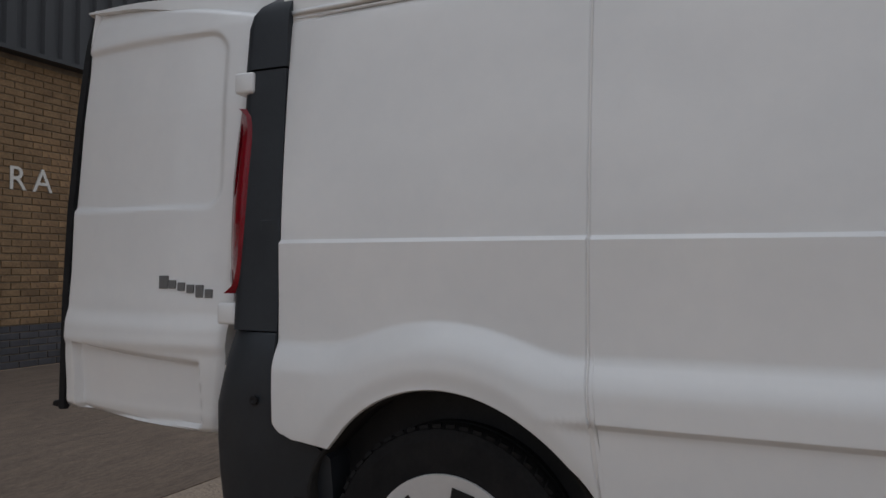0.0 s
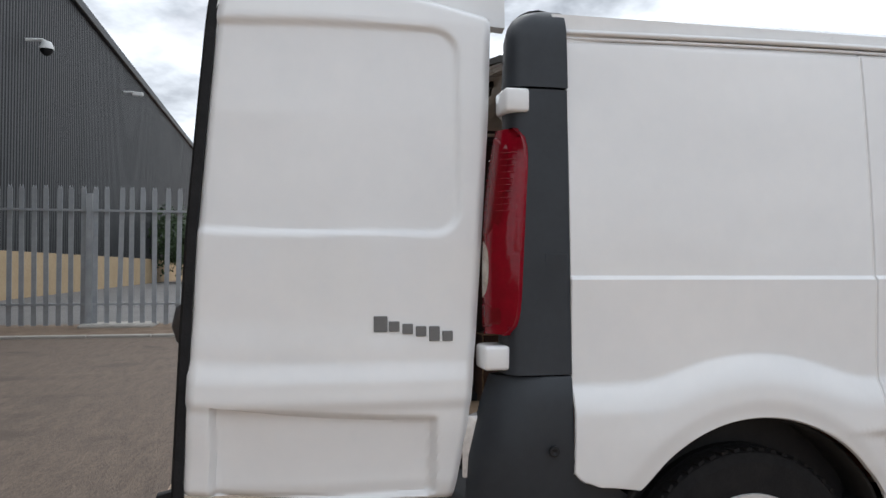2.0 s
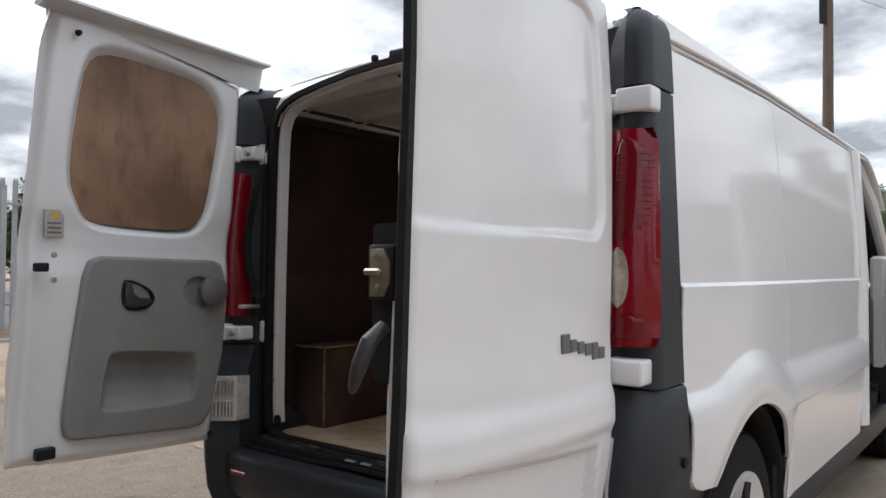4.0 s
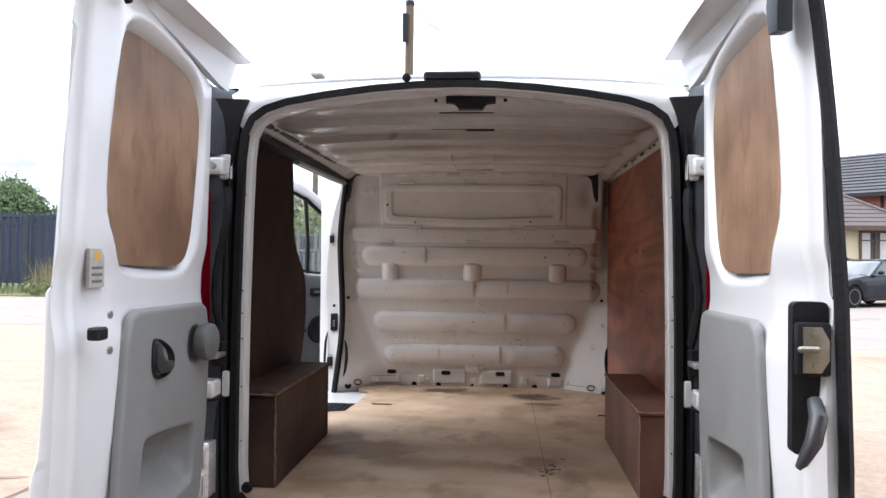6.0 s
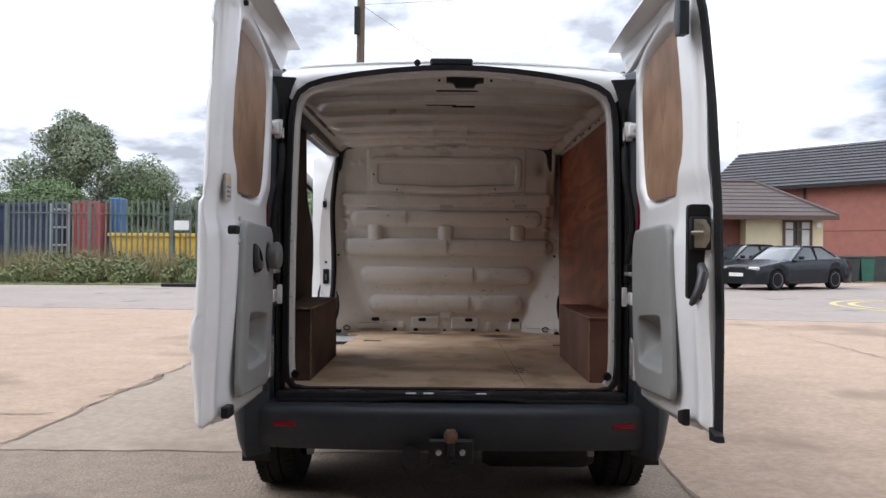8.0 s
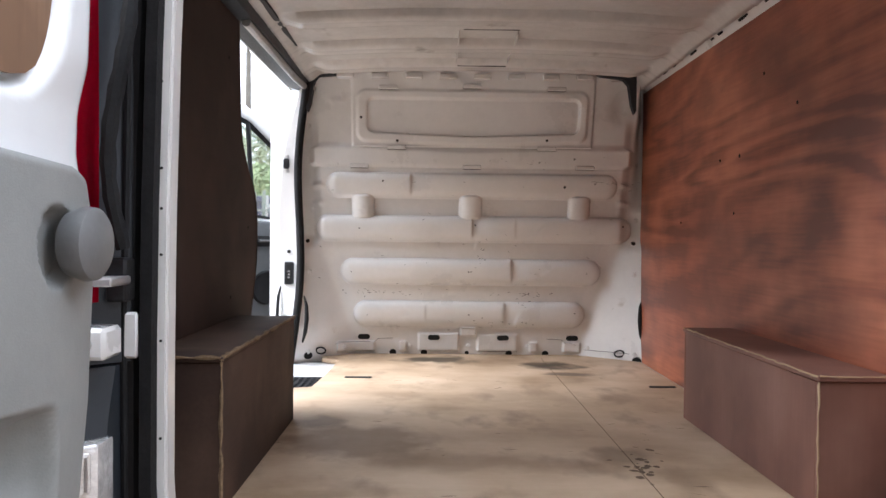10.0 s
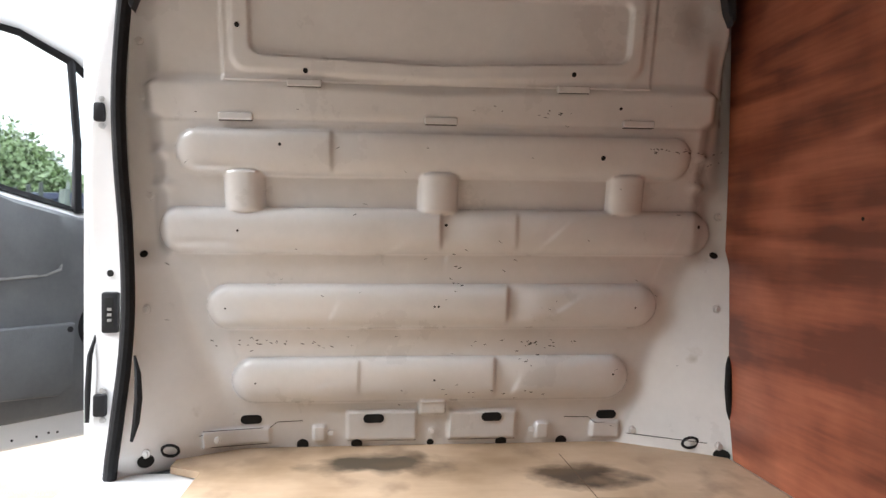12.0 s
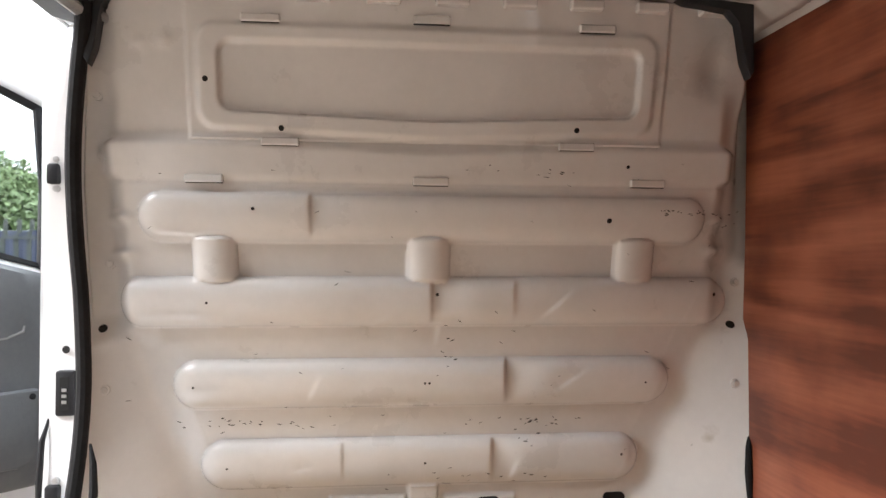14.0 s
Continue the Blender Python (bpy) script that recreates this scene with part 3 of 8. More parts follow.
rng = random.Random(31)
for k in range(34):
    x, w = XC + rng.uniform(-0.66, 0.66), rng.uniform(0.008, 0.045)
    y = rng.uniform(-0.030, 0.040)
    part("sill_wear", boxed(x - w / 2, x + w / 2, y, y + rng.uniform(0.003, 0.010), 0.5775, 0.5795), RUST if k % 3 else GREY_DARK, van)
for x in (-0.52, -0.34, 0.36, 0.53):
    part("sill_clip", lathed([(0.0, 0.012), (0.003, 0.011), (0.004, 0.0)], (XC + x, 0.0, 0.578), "z", 12), BLACK, van)

# rear corner trims, jambs, lamps and hinges
FIT[0] = "body"
def corner_loft(bm, rows):
    """Rows of (z, outline in x, y), joined into one skin with ends."""
    R = [[bm.verts.new((x, y, z)) for x, y in pts] for z, pts in rows]
    for p, q in zip(R, R[1:]):
        n = len(p)
        for i in range(n):
            bm.faces.new((p[i], p[(i + 1) % n], q[(i + 1) % n], q[i]))
    bm.faces.new(R[0][::-1])
    bm.faces.new(R[-1])
    return bm


def trim_row(s, z, out, y_front, y_back, x_in=0.705, r=0.045):
    """Plan of the corner trim: side face, round corner, rear face."""
    pts = [(out, y_front), (out, y_back + r)]
    for k in range(1, 6):
        a = radians(90 * k / 6)
        pts.append((out - r + r * math.cos(a), y_back + r - r * math.sin(a)))
    pts += [(out - r, y_back), (x_in + 0.09, y_back), (x_in + 0.035, y_back + 0.055), (x_in, y_back + 0.085), (x_in, y_front)]
    return (z, [(XC + s * x, y) for x, y in pts])


def bumper_row(s, z, out, y_front, y_back, x_in=0.72):
    """Plan of the bumper corner: a broad elliptical turn from the side to the rear, then the slope towards the opening."""
    rx, ry = out - 0.795, 0.150
    pts = [(out, y_front), (out, y_back + ry)]
    for k in range(1, 9):
        a = radians(90 * k / 9)
        pts.append((out - rx + rx * math.cos(a), y_back + ry - ry * math.sin(a)))
    pts += [(0.795, y_back), (x_in + 0.035, y_back + 0.050), (x_in, y_back + 0.085), (x_in, y_front)]
    return (z, [(XC + s * x, y) for x, y in pts])


def corner_parts(s):
    edge = [(0.95, 0.893), (1.2, 0.882), (1.67, 0.861), (1.81, 0.853), (1.85, 0.846), (1.878, 0.828), (1.894, 0.80)]
    yb = [(0.95, -0.065), (1.2, -0.060), (1.67, -0.052), (1.80, -0.047), (1.85, -0.035), (1.878, -0.012), (1.894, 0.02)]
    rows = [trim_row(s, z, interp(edge, z) - 0.002, 0.099, interp(yb, z)) for z in (0.957, 1.05, 1.2, 1.35, 1.5, 1.60, 1.667)]
    part("corner_trim", corner_loft(bmesh.new(), rows), TRIM_DARK, van, "dark grey plastic corner trim", smooth=40)
    rows = [trim_row(s, z, interp(edge, z), 0.101, interp(yb, z) - 0.003, r=0.045) for z in (1.673, 1.75, 1.80, 1.84, 1.865, 1.884, 1.894)]
    rows += [trim_row(s, 1.900, 0.775, 0.095, 0.045, r=0.02)]
    part("corner_cap", corner_loft(bmesh.new(), rows), TRIM_DARK, van, "dark grey plastic upper corner cap", smooth=40)
    # flush cover on the trim
    part("trim_cover", boxed(*sorted((XC + s * 0.876, XC + s * 0.8795)), 0.035, 0.094, 1.185, 1.255, bevel=0.002), TRIM_DARK, van)
    # lamp
    lo, hi = 1.055, 1.565
    rows = []
    for k in range(25):
        t = k / 24
        z = lo + (hi - lo) * t
        e = min(1.0, math.sqrt(max(0.0, 1 - (abs(2 * t - 1)) ** 7)) + 0.02)
        lean = 0.030 * t - 0.012
        bulge = 0.014 * math.sin(math.pi * t)
        tip = -0.092 + lean - bulge
        pts = [(0.742, 0.012 + lean), (0.752, -0.045 + lean - bulge * 0.5), (0.778, tip + 0.012), (0.806, tip), (0.842, tip + 0.014)]
        wrap = -0.056 + lean + 0.038 * e
        pts += [(0.872 - 0.012 * t, tip + 0.045), (0.890 - 0.020 * t, wrap - 0.012), (0.884 - 0.020 * t, wrap), (0.80, 0.02)]
        rows.append((z, [(XC + s * x, y) for x, y in pts]))
    lamp = part("tail_lamp", corner_loft(bmesh.new(), rows), LAMP_RED, van, "red tail lamp with a clear indicator window", smooth=50)
    for za, zb, nm in ((1.30, 1.545, "brake_lens"), (1.072, 1.128, "lower_lens")):
        rows = []
        for k in range(15):
            t = k / 14
            z = za + (zb - za) * t
            q = (z - lo) / (hi - lo)
            lean, b2 = 0.030 * q - 0.012, 0.014 * math.sin(math.pi * q)
            tip = -0.092 + lean - b2 - 0.0025
            e = max(0.10, math.sqrt(max(0, 1 - abs(2 * t - 1) ** 5)))
            rows.append((z, [(XC + s * (0.812 - 0.036 * e), tip + 0.030), (XC + s * (0.812 - 0.034 * e), tip + 0.013 * e), (XC + s * 0.806, tip), (XC + s * (0.812 + 0.030 * e), tip + 0.014 * e),
                             (XC + s * (0.812 + 0.048 * e), tip + 0.034 * e), (XC + s * 0.81, tip + 0.045)]))
        part(nm, corner_loft(bmesh.new(), rows), LAMP_DEEP, lamp, "deep red lens", smooth=60)
    bm = bmesh.new()
    for k in range(10):
        z = 1.36 + 0.016 * k
        lean = 0.030 * ((z - lo) / (hi - lo)) - 0.012
        b2 = 0.014 * math.sin(math.pi * (z - lo) / (hi - lo))
        tip = -0.092 + lean - b2
        tube(bm, [(XC + s * (0.775 + 0.01 * (k % 2) * 0), tip + 0.008, z), (XC + s * 0.803, tip - 0.003, z), (XC + s * 0.842, tip + 0.013, z), (XC + s * 0.873, tip + 0.045, z)], 0.0012, 6)
    part("lens_rib", bm, LAMP_RED, lamp, kind="stuff")
    for (za, zb, m_, nm) in ((1.145, 1.285, LAMP_CLEAR, "indicator_window"),):
        rows = []
        for k in range(13):
            t = k / 12
            z = za + (zb - za) * t
            q = (z - lo) / (hi - lo)
            lean, b2 = 0.030 * q - 0.012, 0.014 * math.sin(math.pi * q)
            tip = -0.092 + lean - b2 - 0.0012
            e = max(0.05, math.sqrt(max(0, 1 - (2 * t - 1) ** 2)))
            rows.append((z, [(XC + s * (0.803 - 0.028 * e), tip + 0.012 * e + 0.012), (XC + s * (0.803 - 0.026 * e), tip + 0.0105 * e), (XC + s * 0.803, tip), (XC + s * (0.803 + 0.024 * e), tip + 0.009 * e),
                             (XC + s * (0.803 + 0.040 * e), tip + 0.018 * e), (XC + s * 0.80, tip + 0.03)]))
        part(nm, corner_loft(bmesh.new(), rows), m_, lamp, smooth=60)
    # door jamb between trim and opening
    jrows = []
    for z, xi in ((0.52, 0.70), (0.62, 0.690), (0.95, 0.692), (1.3, 0.688), (1.65, 0.676), (1.76, 0.662), (1.85, 0.64)):
        jrows.append((z, [(XC + s * xi, 0.055), (XC + s * (xi + 0.012), 0.030), (XC + s * (xi + 0.05), 0.024), (XC + s * 0.80, 0.0), (XC + s * 0.80, 0.085), (XC + s * xi, 0.085)]))
    part("door_jamb", corner_loft(bmesh.new(), jrows), BLACK, van, "black door jamb", smooth=30)
    # corner of the bumper
    rows = []
    for z in (0.335, 0.36, 0.40, 0.50, 0.62, 0.75, 0.88, 0.945, 0.953):
        out = interp([(0.335, 0.83), (0.42, 0.855), (0.55, 0.872), (0.66, 0.896), (0.776, 0.915), (0.953, 0.895)], z) - (0.006 if z > 0.95 or z < 0.34 else 0)
        back = interp([(0.335, -0.115), (0.42, -0.148), (0.62, -0.150), (0.80, -0.140), (0.953, -0.088)], z)
        front = 0.098 if z > 0.70 else interp([(0.335, 0.25), (0.60, 0.27), (0.66, 0.26), (0.70, 0.098)], z)
        rows.append(bumper_row(s, z, out, front, back))
    part("bumper_corner", corner_loft(bmesh.new(), rows), TRIM_DARK, van, "dark grey plastic bumper corner", smooth=40)
    part("trim_screw", lathed([(-0.004, 0.013), (0.002, 0.013), (0.003, 0.009), (-0.001, 0.0)], (XC + s * 0.9165, 0.045, 0.776), "x", 16), BLACK, van)
    # ribbed lamp on the inner slope of the bumper corner: two clear cells, on the driver's side a red one below
    FIT[0] = ""
    slope = [(0.800, -0.235), (0.755, -0.189), (0.712, -0.157), (0.712, -0.10), (0.812, -0.10)]
    fog = part("corner_lamp", prismed([(XC + s * a, y) for a, y in slope], "z", 0.640, 0.804, bevel=0.005), LAMP_WHITE, van, "clear ribbed lamp in the bumper corner")
    for z0, z1, m_ in ((0.650, 0.716, LAMP_RED if s > 0 else LAMP_WHITE), (0.728, 0.794, LAMP_WHITE)):
        cell = part("lamp_cell", prismed([(XC + s * a, y) for a, y in ((0.794, -0.233), (0.755, -0.1935), (0.720, -0.1665), (0.720, -0.15), (0.794, -0.215))], "z", z0, z1, bevel=0.004), m_, fog)
        for k in range(8):
            a = 0.724 + 0.0095 * k
            y = -0.168 - 0.77 * (a - 0.720) if a < 0.755 else -0.195 - (a - 0.755)
            part("lamp_rib", tubed([(XC + s * a, y, z0 + 0.006), (XC + s * a, y, z1 - 0.006)], 0.0025, 5), CHROME if m_ is LAMP_WHITE else LAMP_DEEP, cell)
    FIT[0] = "body"
    # hinges
    for z0, z1, ya, yb2, xo in ((1.606, 1.666, -0.066, -0.002, 0.884), (0.968, 1.028, -0.118, -0.052, 0.884)):
        hinge = part("door_hinge", boxed(*sorted((XC + s * 0.775, XC + s * (xo - 0.012))), ya, yb2, z0, z1, bevel=0.009, seg=3), PAINT, van, "white painted hinge cover")
        part("hinge_arm", boxed(*sorted((XC + s * 0.700, XC + s * 0.79)), ya + 0.03, yb2 + 0.03, z0 + 0.006, z1 - 0.006, bevel=0.006), PAINT_IN, hinge)
        part("hinge_bolt", lathed([(-0.010, 0.0), (-0.009, 0.010), (0.0, 0.011), (0.01, 0.011)], (XC + s * 0.73, ya + 0.027, (z0 + z1) / 2), "y", 12), STEEL, hinge)
    # steel plate behind each hinge, clips down the jamb
    for z0 in (1.600, 0.962):
        part("hinge_plate", boxed(*sorted((XC + s * 0.690, XC + s * 0.765)), 0.012, 0.022, z0, z0 + 0.075, bevel=0.004), PAINT_IN, van, "white steel plate behind the hinge")
    for z in (0.70, 0.76, 0.83, 1.02, 1.36, 1.52):
        part("jamb_clip", boxed(*sorted((XC + s * 0.735, XC + s * 0.760)), 0.004, 0.020, z, z + 0.012, bevel=0.002), RUBBER, van)
    part("jamb_rib", tubed([(XC + s * 0.712, 0.020, 0.60), (XC + s * 0.715, 0.016, 1.0), (XC + s * 0.708, 0.016, 1.45), (XC + s * 0.690, 0.018, 1.74)], 0.006, 6), RUBBER, van)
    # check strap and cable sleeve
    strap = part("check_strap", boxed(*sorted((XC + s * 0.70, XC + s * 0.735)), -0.012, 0.03, 1.055, 1.125, bevel=0.004), BLACK, van)
    bm = boxed(*sorted((XC + s * 0.695, XC + s * 0.727)), -0.075, 0.0, 1.083, 1.097, bevel=0.003)
    part("strap_link", bm, STEEL, strap)
    sl = [(XC + s * (0.70 + 0.015 * math.sin(k * 0.35)), -0.02 - 0.03 * math.sin(math.pi * k / 16), 1.14 + 0.027 * k) for k in range(17)]
    part("cable_sleeve", tubed(sl, [0.012 + 0.0025 * (k % 2) for k in range(17)], 8), RUBBER, van)


corner_parts(1)
corner_parts(-1)

# bumper bar
FIT[0] = "inside"
bm = bmesh.new()
rows = []
for k in range(25):
    x = -0.795 + 1.59 * k / 24
    b = -0.135 + 0.055 * (abs(x) / 0.8) ** 4
    rows.append([(XC + x, b + 0.10, 0.545), (XC + x, b + 0.03, 0.540), (XC + x, b + 0.008, 0.528), (XC + x, b, 0.505), (XC + x, b + 0.003, 0.44), (XC + x, b + 0.010, 0.40), (XC + x, b + 0.03, 0.368), (XC + x, b + 0.10, 0.362)])
V = [[bm.verts.new(p) for p in r] for r in rows]
for p, q in zip(V, V[1:]):
    for i in range(8):
        bm.faces.new((p[i], p[(i + 1) % 8], q[(i + 1) % 8], q[i]))
bm.faces.new(V[0])
bm.faces.new(V[-1][::-1])
bumper = part("rear_bumper", bm, TRIM_DARK, van, "dark grey plastic rear bumper", smooth=45)
for x in (-0.645, 0.668):
    part("reflector", boxed(XC + x - 0.043, XC + x + 0.043, -0.118, -0.095, 0.459, 0.477, bevel=0.003), LAMP_RED, bumper, "red reflector")
# tow bar
tow = part("tow_bar", boxed(XC - 0.085, XC + 0.085, -0.185, -0.160, 0.335, 0.43, bevel=0.006), BLACK, van, "tow bar with a rusty ball")
part("tow_ball", lathed([(0.0, 0.018), (0.012, 0.025), (0.03, 0.027), (0.047, 0.018), (0.052, 0.0)], (XC - 0.003, -0.215, 0.428), "z", 20), RUST, tow)
part("tow_neck", tubed([(XC - 0.003, -0.215, 0.435), (XC - 0.003, -0.215, 0.385), (XC - 0.003, -0.185, 0.36), (XC - 0.003, -0.10, 0.35)], 0.016, 10), BLACK, tow)
for x in (-0.048, 0.042):
    part("tow_bolt", lathed([(-0.012, 0.0), (-0.010, 0.011), (0.0, 0.012)], (XC + x, -0.185, 0.383), "y", 10), STEEL, tow)
part("tow_socket", lathed([(-0.05, 0.0), (-0.05, 0.030), (0.03, 0.033), (0.03, 0.0)], (XC - 0.155, -0.17, 0.362), "y", 18), BLACK, tow)
part("tow_beam", boxed(XC - 0.35, XC + 0.35, -0.04, 0.04, 0.36, 0.42, bevel=0.01), BLACK, tow)
# silencer coloured black to disappear in the dark below the van
part("exhaust_box", lathed([(-0.24, 0.0), (-0.24, 0.085), (-0.2, 0.10), (0.2, 0.10), (0.24, 0.085), (0.24, 0.0)], (XC + 0.38, 0.28, 0.30), "x", 20), BLACK, van, "silencer under the floor, blackened to merge with the shade")
part("axle_beam", boxed(XC - 0.75, XC + 0.75, WHEEL_Y - 0.05, WHEEL_Y + 0.05, 0.30, 0.38, bevel=0.02), BLACK, van)
GALV_DULL = surface("dull_bracket", (0.16, 0.16, 0.155), (0.26, 0.255, 0.25), 12, 0.6)
part("underfloor", boxed(XC - 0.80, XC + 0.80, 0.0, 4.1, 0.47, 0.515), BLACK, van, "black underside of the load floor")
for s in (1, -1):
    # small pale bracket hanging below the floor
    part("mud_flap", boxed(*sorted((XC + s * 0.57, XC + s * 0.60)), 0.10, 0.13, 0.29, 0.40, bevel=0.005), GALV_DULL, van)


def wheel(y, s):
    FIT[0] = ""
    c = (XC + s * 0.79, y, WHEEL_Z)
    R = WHEEL_R
    prof = [(-0.095, 0.21), (-0.10, 0.25), (-0.098, 0.30), (-0.085, 0.325), (-0.06, R - 0.002), (-0.032, R), (-0.030, R - 0.008), (-0.022, R - 0.008), (-0.020, R),
            (0.020, R), (0.022, R - 0.008), (0.030, R - 0.008), (0.032, R), (0.06, R - 0.002), (0.085, 0.325), (0.098, 0.30), (0.10, 0.25), (0.095, 0.21)]
    w = new("wheel")
    w.parent = van
    w.location = c
    tagged(w, "black tyre with a silver wheel trim")
    prof = [(-0.03, 0.20)] + prof + [(0.03, 0.20)]
    tyre = part("tyre", lathed([(a * s, r) for a, r in prof], (0, 0, 0), "x", 56), TYRE, w, smooth=25)
    bm = bmesh.new()
    for k in range(56):
        a = math.tau * k / 56
        for e in (-1, 1):
            m = Matrix.Rotation(a, 4, "X") @ Matrix.Translation((e * 0.066, 0, R - 0.003))
            b2 = bmesh.ops.create_cube(bm, size=1.0, matrix=m @ Matrix.Rotation(0.3 * e, 4, "Z") @ Matrix.Diagonal((0.034, 0.022, 0.009, 1)))
    part("tread_block", bm, TYRE, tyre, smooth=None, kind="stuff")
    bm = lathed([(s * a, r) for a, r in ((0.03, 0.0), (0.082, 0.03), (0.086, 0.05), (0.070, 0.075), (0.085, 0.13), (0.094, 0.185), (0.102, 0.208), (0.103, 0.215), (0.088, 0.218), (0.03, 0.20))], (0, 0, 0), "x", 48)
    rim = part("rim", bm, RIM, w, "silver plastic wheel trim")
    for k in range(6):
        a = math.tau * (k + 0.25) / 6
        pts = [(0.105, -0.22), (0.185, -0.17), (0.185, 0.17), (0.105, 0.22)]
        P = []
        for r, da in pts:
            P.append((r * math.cos(a + da), r * math.sin(a + da)))
        part("trim_slot", prismed(P, "x", *sorted((s * 0.080, s * 0.0965))), HOLE, rim)
    return w


for y in (WHEEL_Y, FRONT_Y):
    for s in (1, -1):
        wheel(y, s)
# wheel wells
FIT[0] = "body"
for y in (ARCH_Y, FRONT_Y):
    for s in (1, -1):
        def well(u, v, y=y, s=s):
            a = math.pi * u
            return (XC + s * (0.778 + 0.125 * v), y - (ARCH_R + 0.005) * math.cos(a), ARCH_Z + (ARCH_R - 0.006) * math.sin(a) - 0.25 * (abs(math.cos(a)) > 0.9999))
        sheet("wheel_well", 24, 2, well, HOLE, van, thick=0.01)
        part("inner_arch", prismed([(y - (ARCH_R + 0.06) * math.cos(math.pi * k / 16), ARCH_Z + (ARCH_R + 0.01) * math.sin(math.pi * k / 16) - (0.2 if k in (0, 16) else 0)) for k in range(17)], "x", *sorted((XC + s * 0.776, XC + s * 0.782))), BLACK, van)
        part("arch_liner", boxed(*sorted((XC + s * 0.70, XC + s * 0.885)), y + ARCH_R - 0.015, y + ARCH_R + 0.09, 0.33, 0.56, bevel=0.01), BLACK, van)
        part("arch_liner", boxed(*sorted((XC + s * 0.70, XC + s * 0.86)), y - ARCH_R - 0.09, y - ARCH_R + 0.005, 0.35, 0.56, bevel=0.01), BLACK, van)


# ---- rear doors ----
FIT[0] = "door"
FREE = [(0.60, -0.852), (0.66, -0.852), (1.04, -0.836), (1.30, -0.824), (1.86, -0.782), (1.97, -0.765)]
HINGE = [(0.59, -0.178), (0.80, -0.146), (1.05, -0.120), (1.62, -0.084), (1.90, -0.072)]


def door_top(y):
    return interp([(-0.80, 2.000), (-0.55, 1.976), (-0.25, 1.926), (-0.07, 1.888)], y)


def door_bottom(y):
    return interp([(-0.86, 0.628), (-0.5, 0.606), (-0.2, 0.592)], y)


WINDOW = [(-0.600, 1.885), (-0.50, 1.890), (-0.30, 1.868), (-0.225, 1.845), (-0.187, 1.80), (-0.172, 1.735), (-0.185, 1.62), (-0.215, 1.45), (-0.232, 1.395),
          (-0.262, 1.352), (-0.325, 1.337), (-0.5, 1.340), (-0.610, 1.347), (-0.648, 1.368), (-0.678, 1.42), (-0.694, 1.475), (-0.688, 1.60), (-0.668, 1.75), (-0.645, 1.85)]
PANEL = [(-0.610, 1.245), (-0.20, 1.236), (-0.168, 1.222), (-0.150, 1.17), (-0.143, 1.08), (-0.160, 0.90), (-0.205, 0.70), (-0.235, 0.665), (-0.28, 0.658),
         (-0.690, 0.690), (-0.715, 0.705), (-0.722, 0.74), (-0.70, 0.95), (-0.668, 1.18), (-0.648, 1.232)]
POCKET = [(-0.560, 0.945), (-0.285, 0.918), (-0.262, 0.900), (-0.268, 0.78), (-0.288, 0.752), (-0.590, 0.760), (-0.607, 0.775), (-0.585, 0.925)]


def softened(poly, rounds=2):
    """A polygon with its corners cut again and again, so that it runs round them."""
    for _ in range(rounds):
        poly = [(p[0] * (1 - t) + q[0] * t, p[1] * (1 - t) + q[1] * t) for p, q in zip(poly, poly[1:] + poly[:1]) for t in (0.25, 0.75)]
    return poly


WINDOW, POCKET = softened(WINDOW, 1), softened(POCKET)


def crown(y):
    return 0.057 * (1 - ((y + 0.33) / 0.5) ** 2)


def door_out(y, z):
    x = soft_interp([(0.59, 0.740), (0.66, 0.752), (0.86, 0.765), (0.895, 0.774), (0.93, 0.772), (0.99, 0.7575), (1.10, 0.752), (1.285, 0.7515), (1.29, 0.7515), (1.86, 0.722), (1.97, 0.700)], z) if z < 1.285 else interp([(1.285, 0.7515), (1.60, 0.742), (1.86, 0.722), (1.93, 0.708), (1.97, 0.69)], z)
    x += crown(y)
    d = rr_dist(y, z, -1.2, -0.158, 1.294, 1.846, 0.075)
    x -= 0.012 * (1 - smooth01(-0.017, 0.0, d))
    ztop = 0.884 - 0.036 * (y + 0.785) / 0.56
    d = max(rr_dist(y, z, -0.785, -0.222, 0.60, 0.95, 0.03), z - ztop)
    x -= 0.027 * (1 - smooth01(-0.018, 0.0, d))
    for e in (z - door_bottom(y), y - interp(FREE, z), interp(HINGE, z) - y, door_top(y) - z):
        x -= 0.012 * (1 - smooth01(0.0, 0.016, e))
    return x


def door_in(y, z):
    x = 0.664 + 0.045 * (y + 0.8) / 0.7
    d = dist_in(WINDOW, y, z)
    x += 0.048 * (1 - smooth01(-0.012, 0.030, d))
    x += 0.014 * (1 - smooth01(0.02, 0.12, abs(z - 1.29)))
    x += 0.010 * smooth01(1.0, 0.7, z)
    x += 0.028 * smooth01(-0.67, -0.79, y)
    x += 0.062 * (1 - smooth01(0.0, 0.02, dist_in(POCKET, y, z))) + 0.03 * (1 - smooth01(0.06, 0.08, math.hypot(y + 0.262, z - 1.125)))
    e = min(y - interp(FREE, z), interp(HINGE, z) - y, z - door_bottom(y), door_top(y) - z)
    x += 0.030 * (1 - smooth01(0.0, 0.03, e))
    return x


def door_uv(u, v):
    y0 = 0.59 + 1.37 * v
    for _ in range(3):
        y = interp(FREE, y0) + (interp(HINGE, y0) - interp(FREE, y0)) * u
        y0 = door_bottom(y) + (door_top(y) - door_bottom(y)) * v
    return y, y0


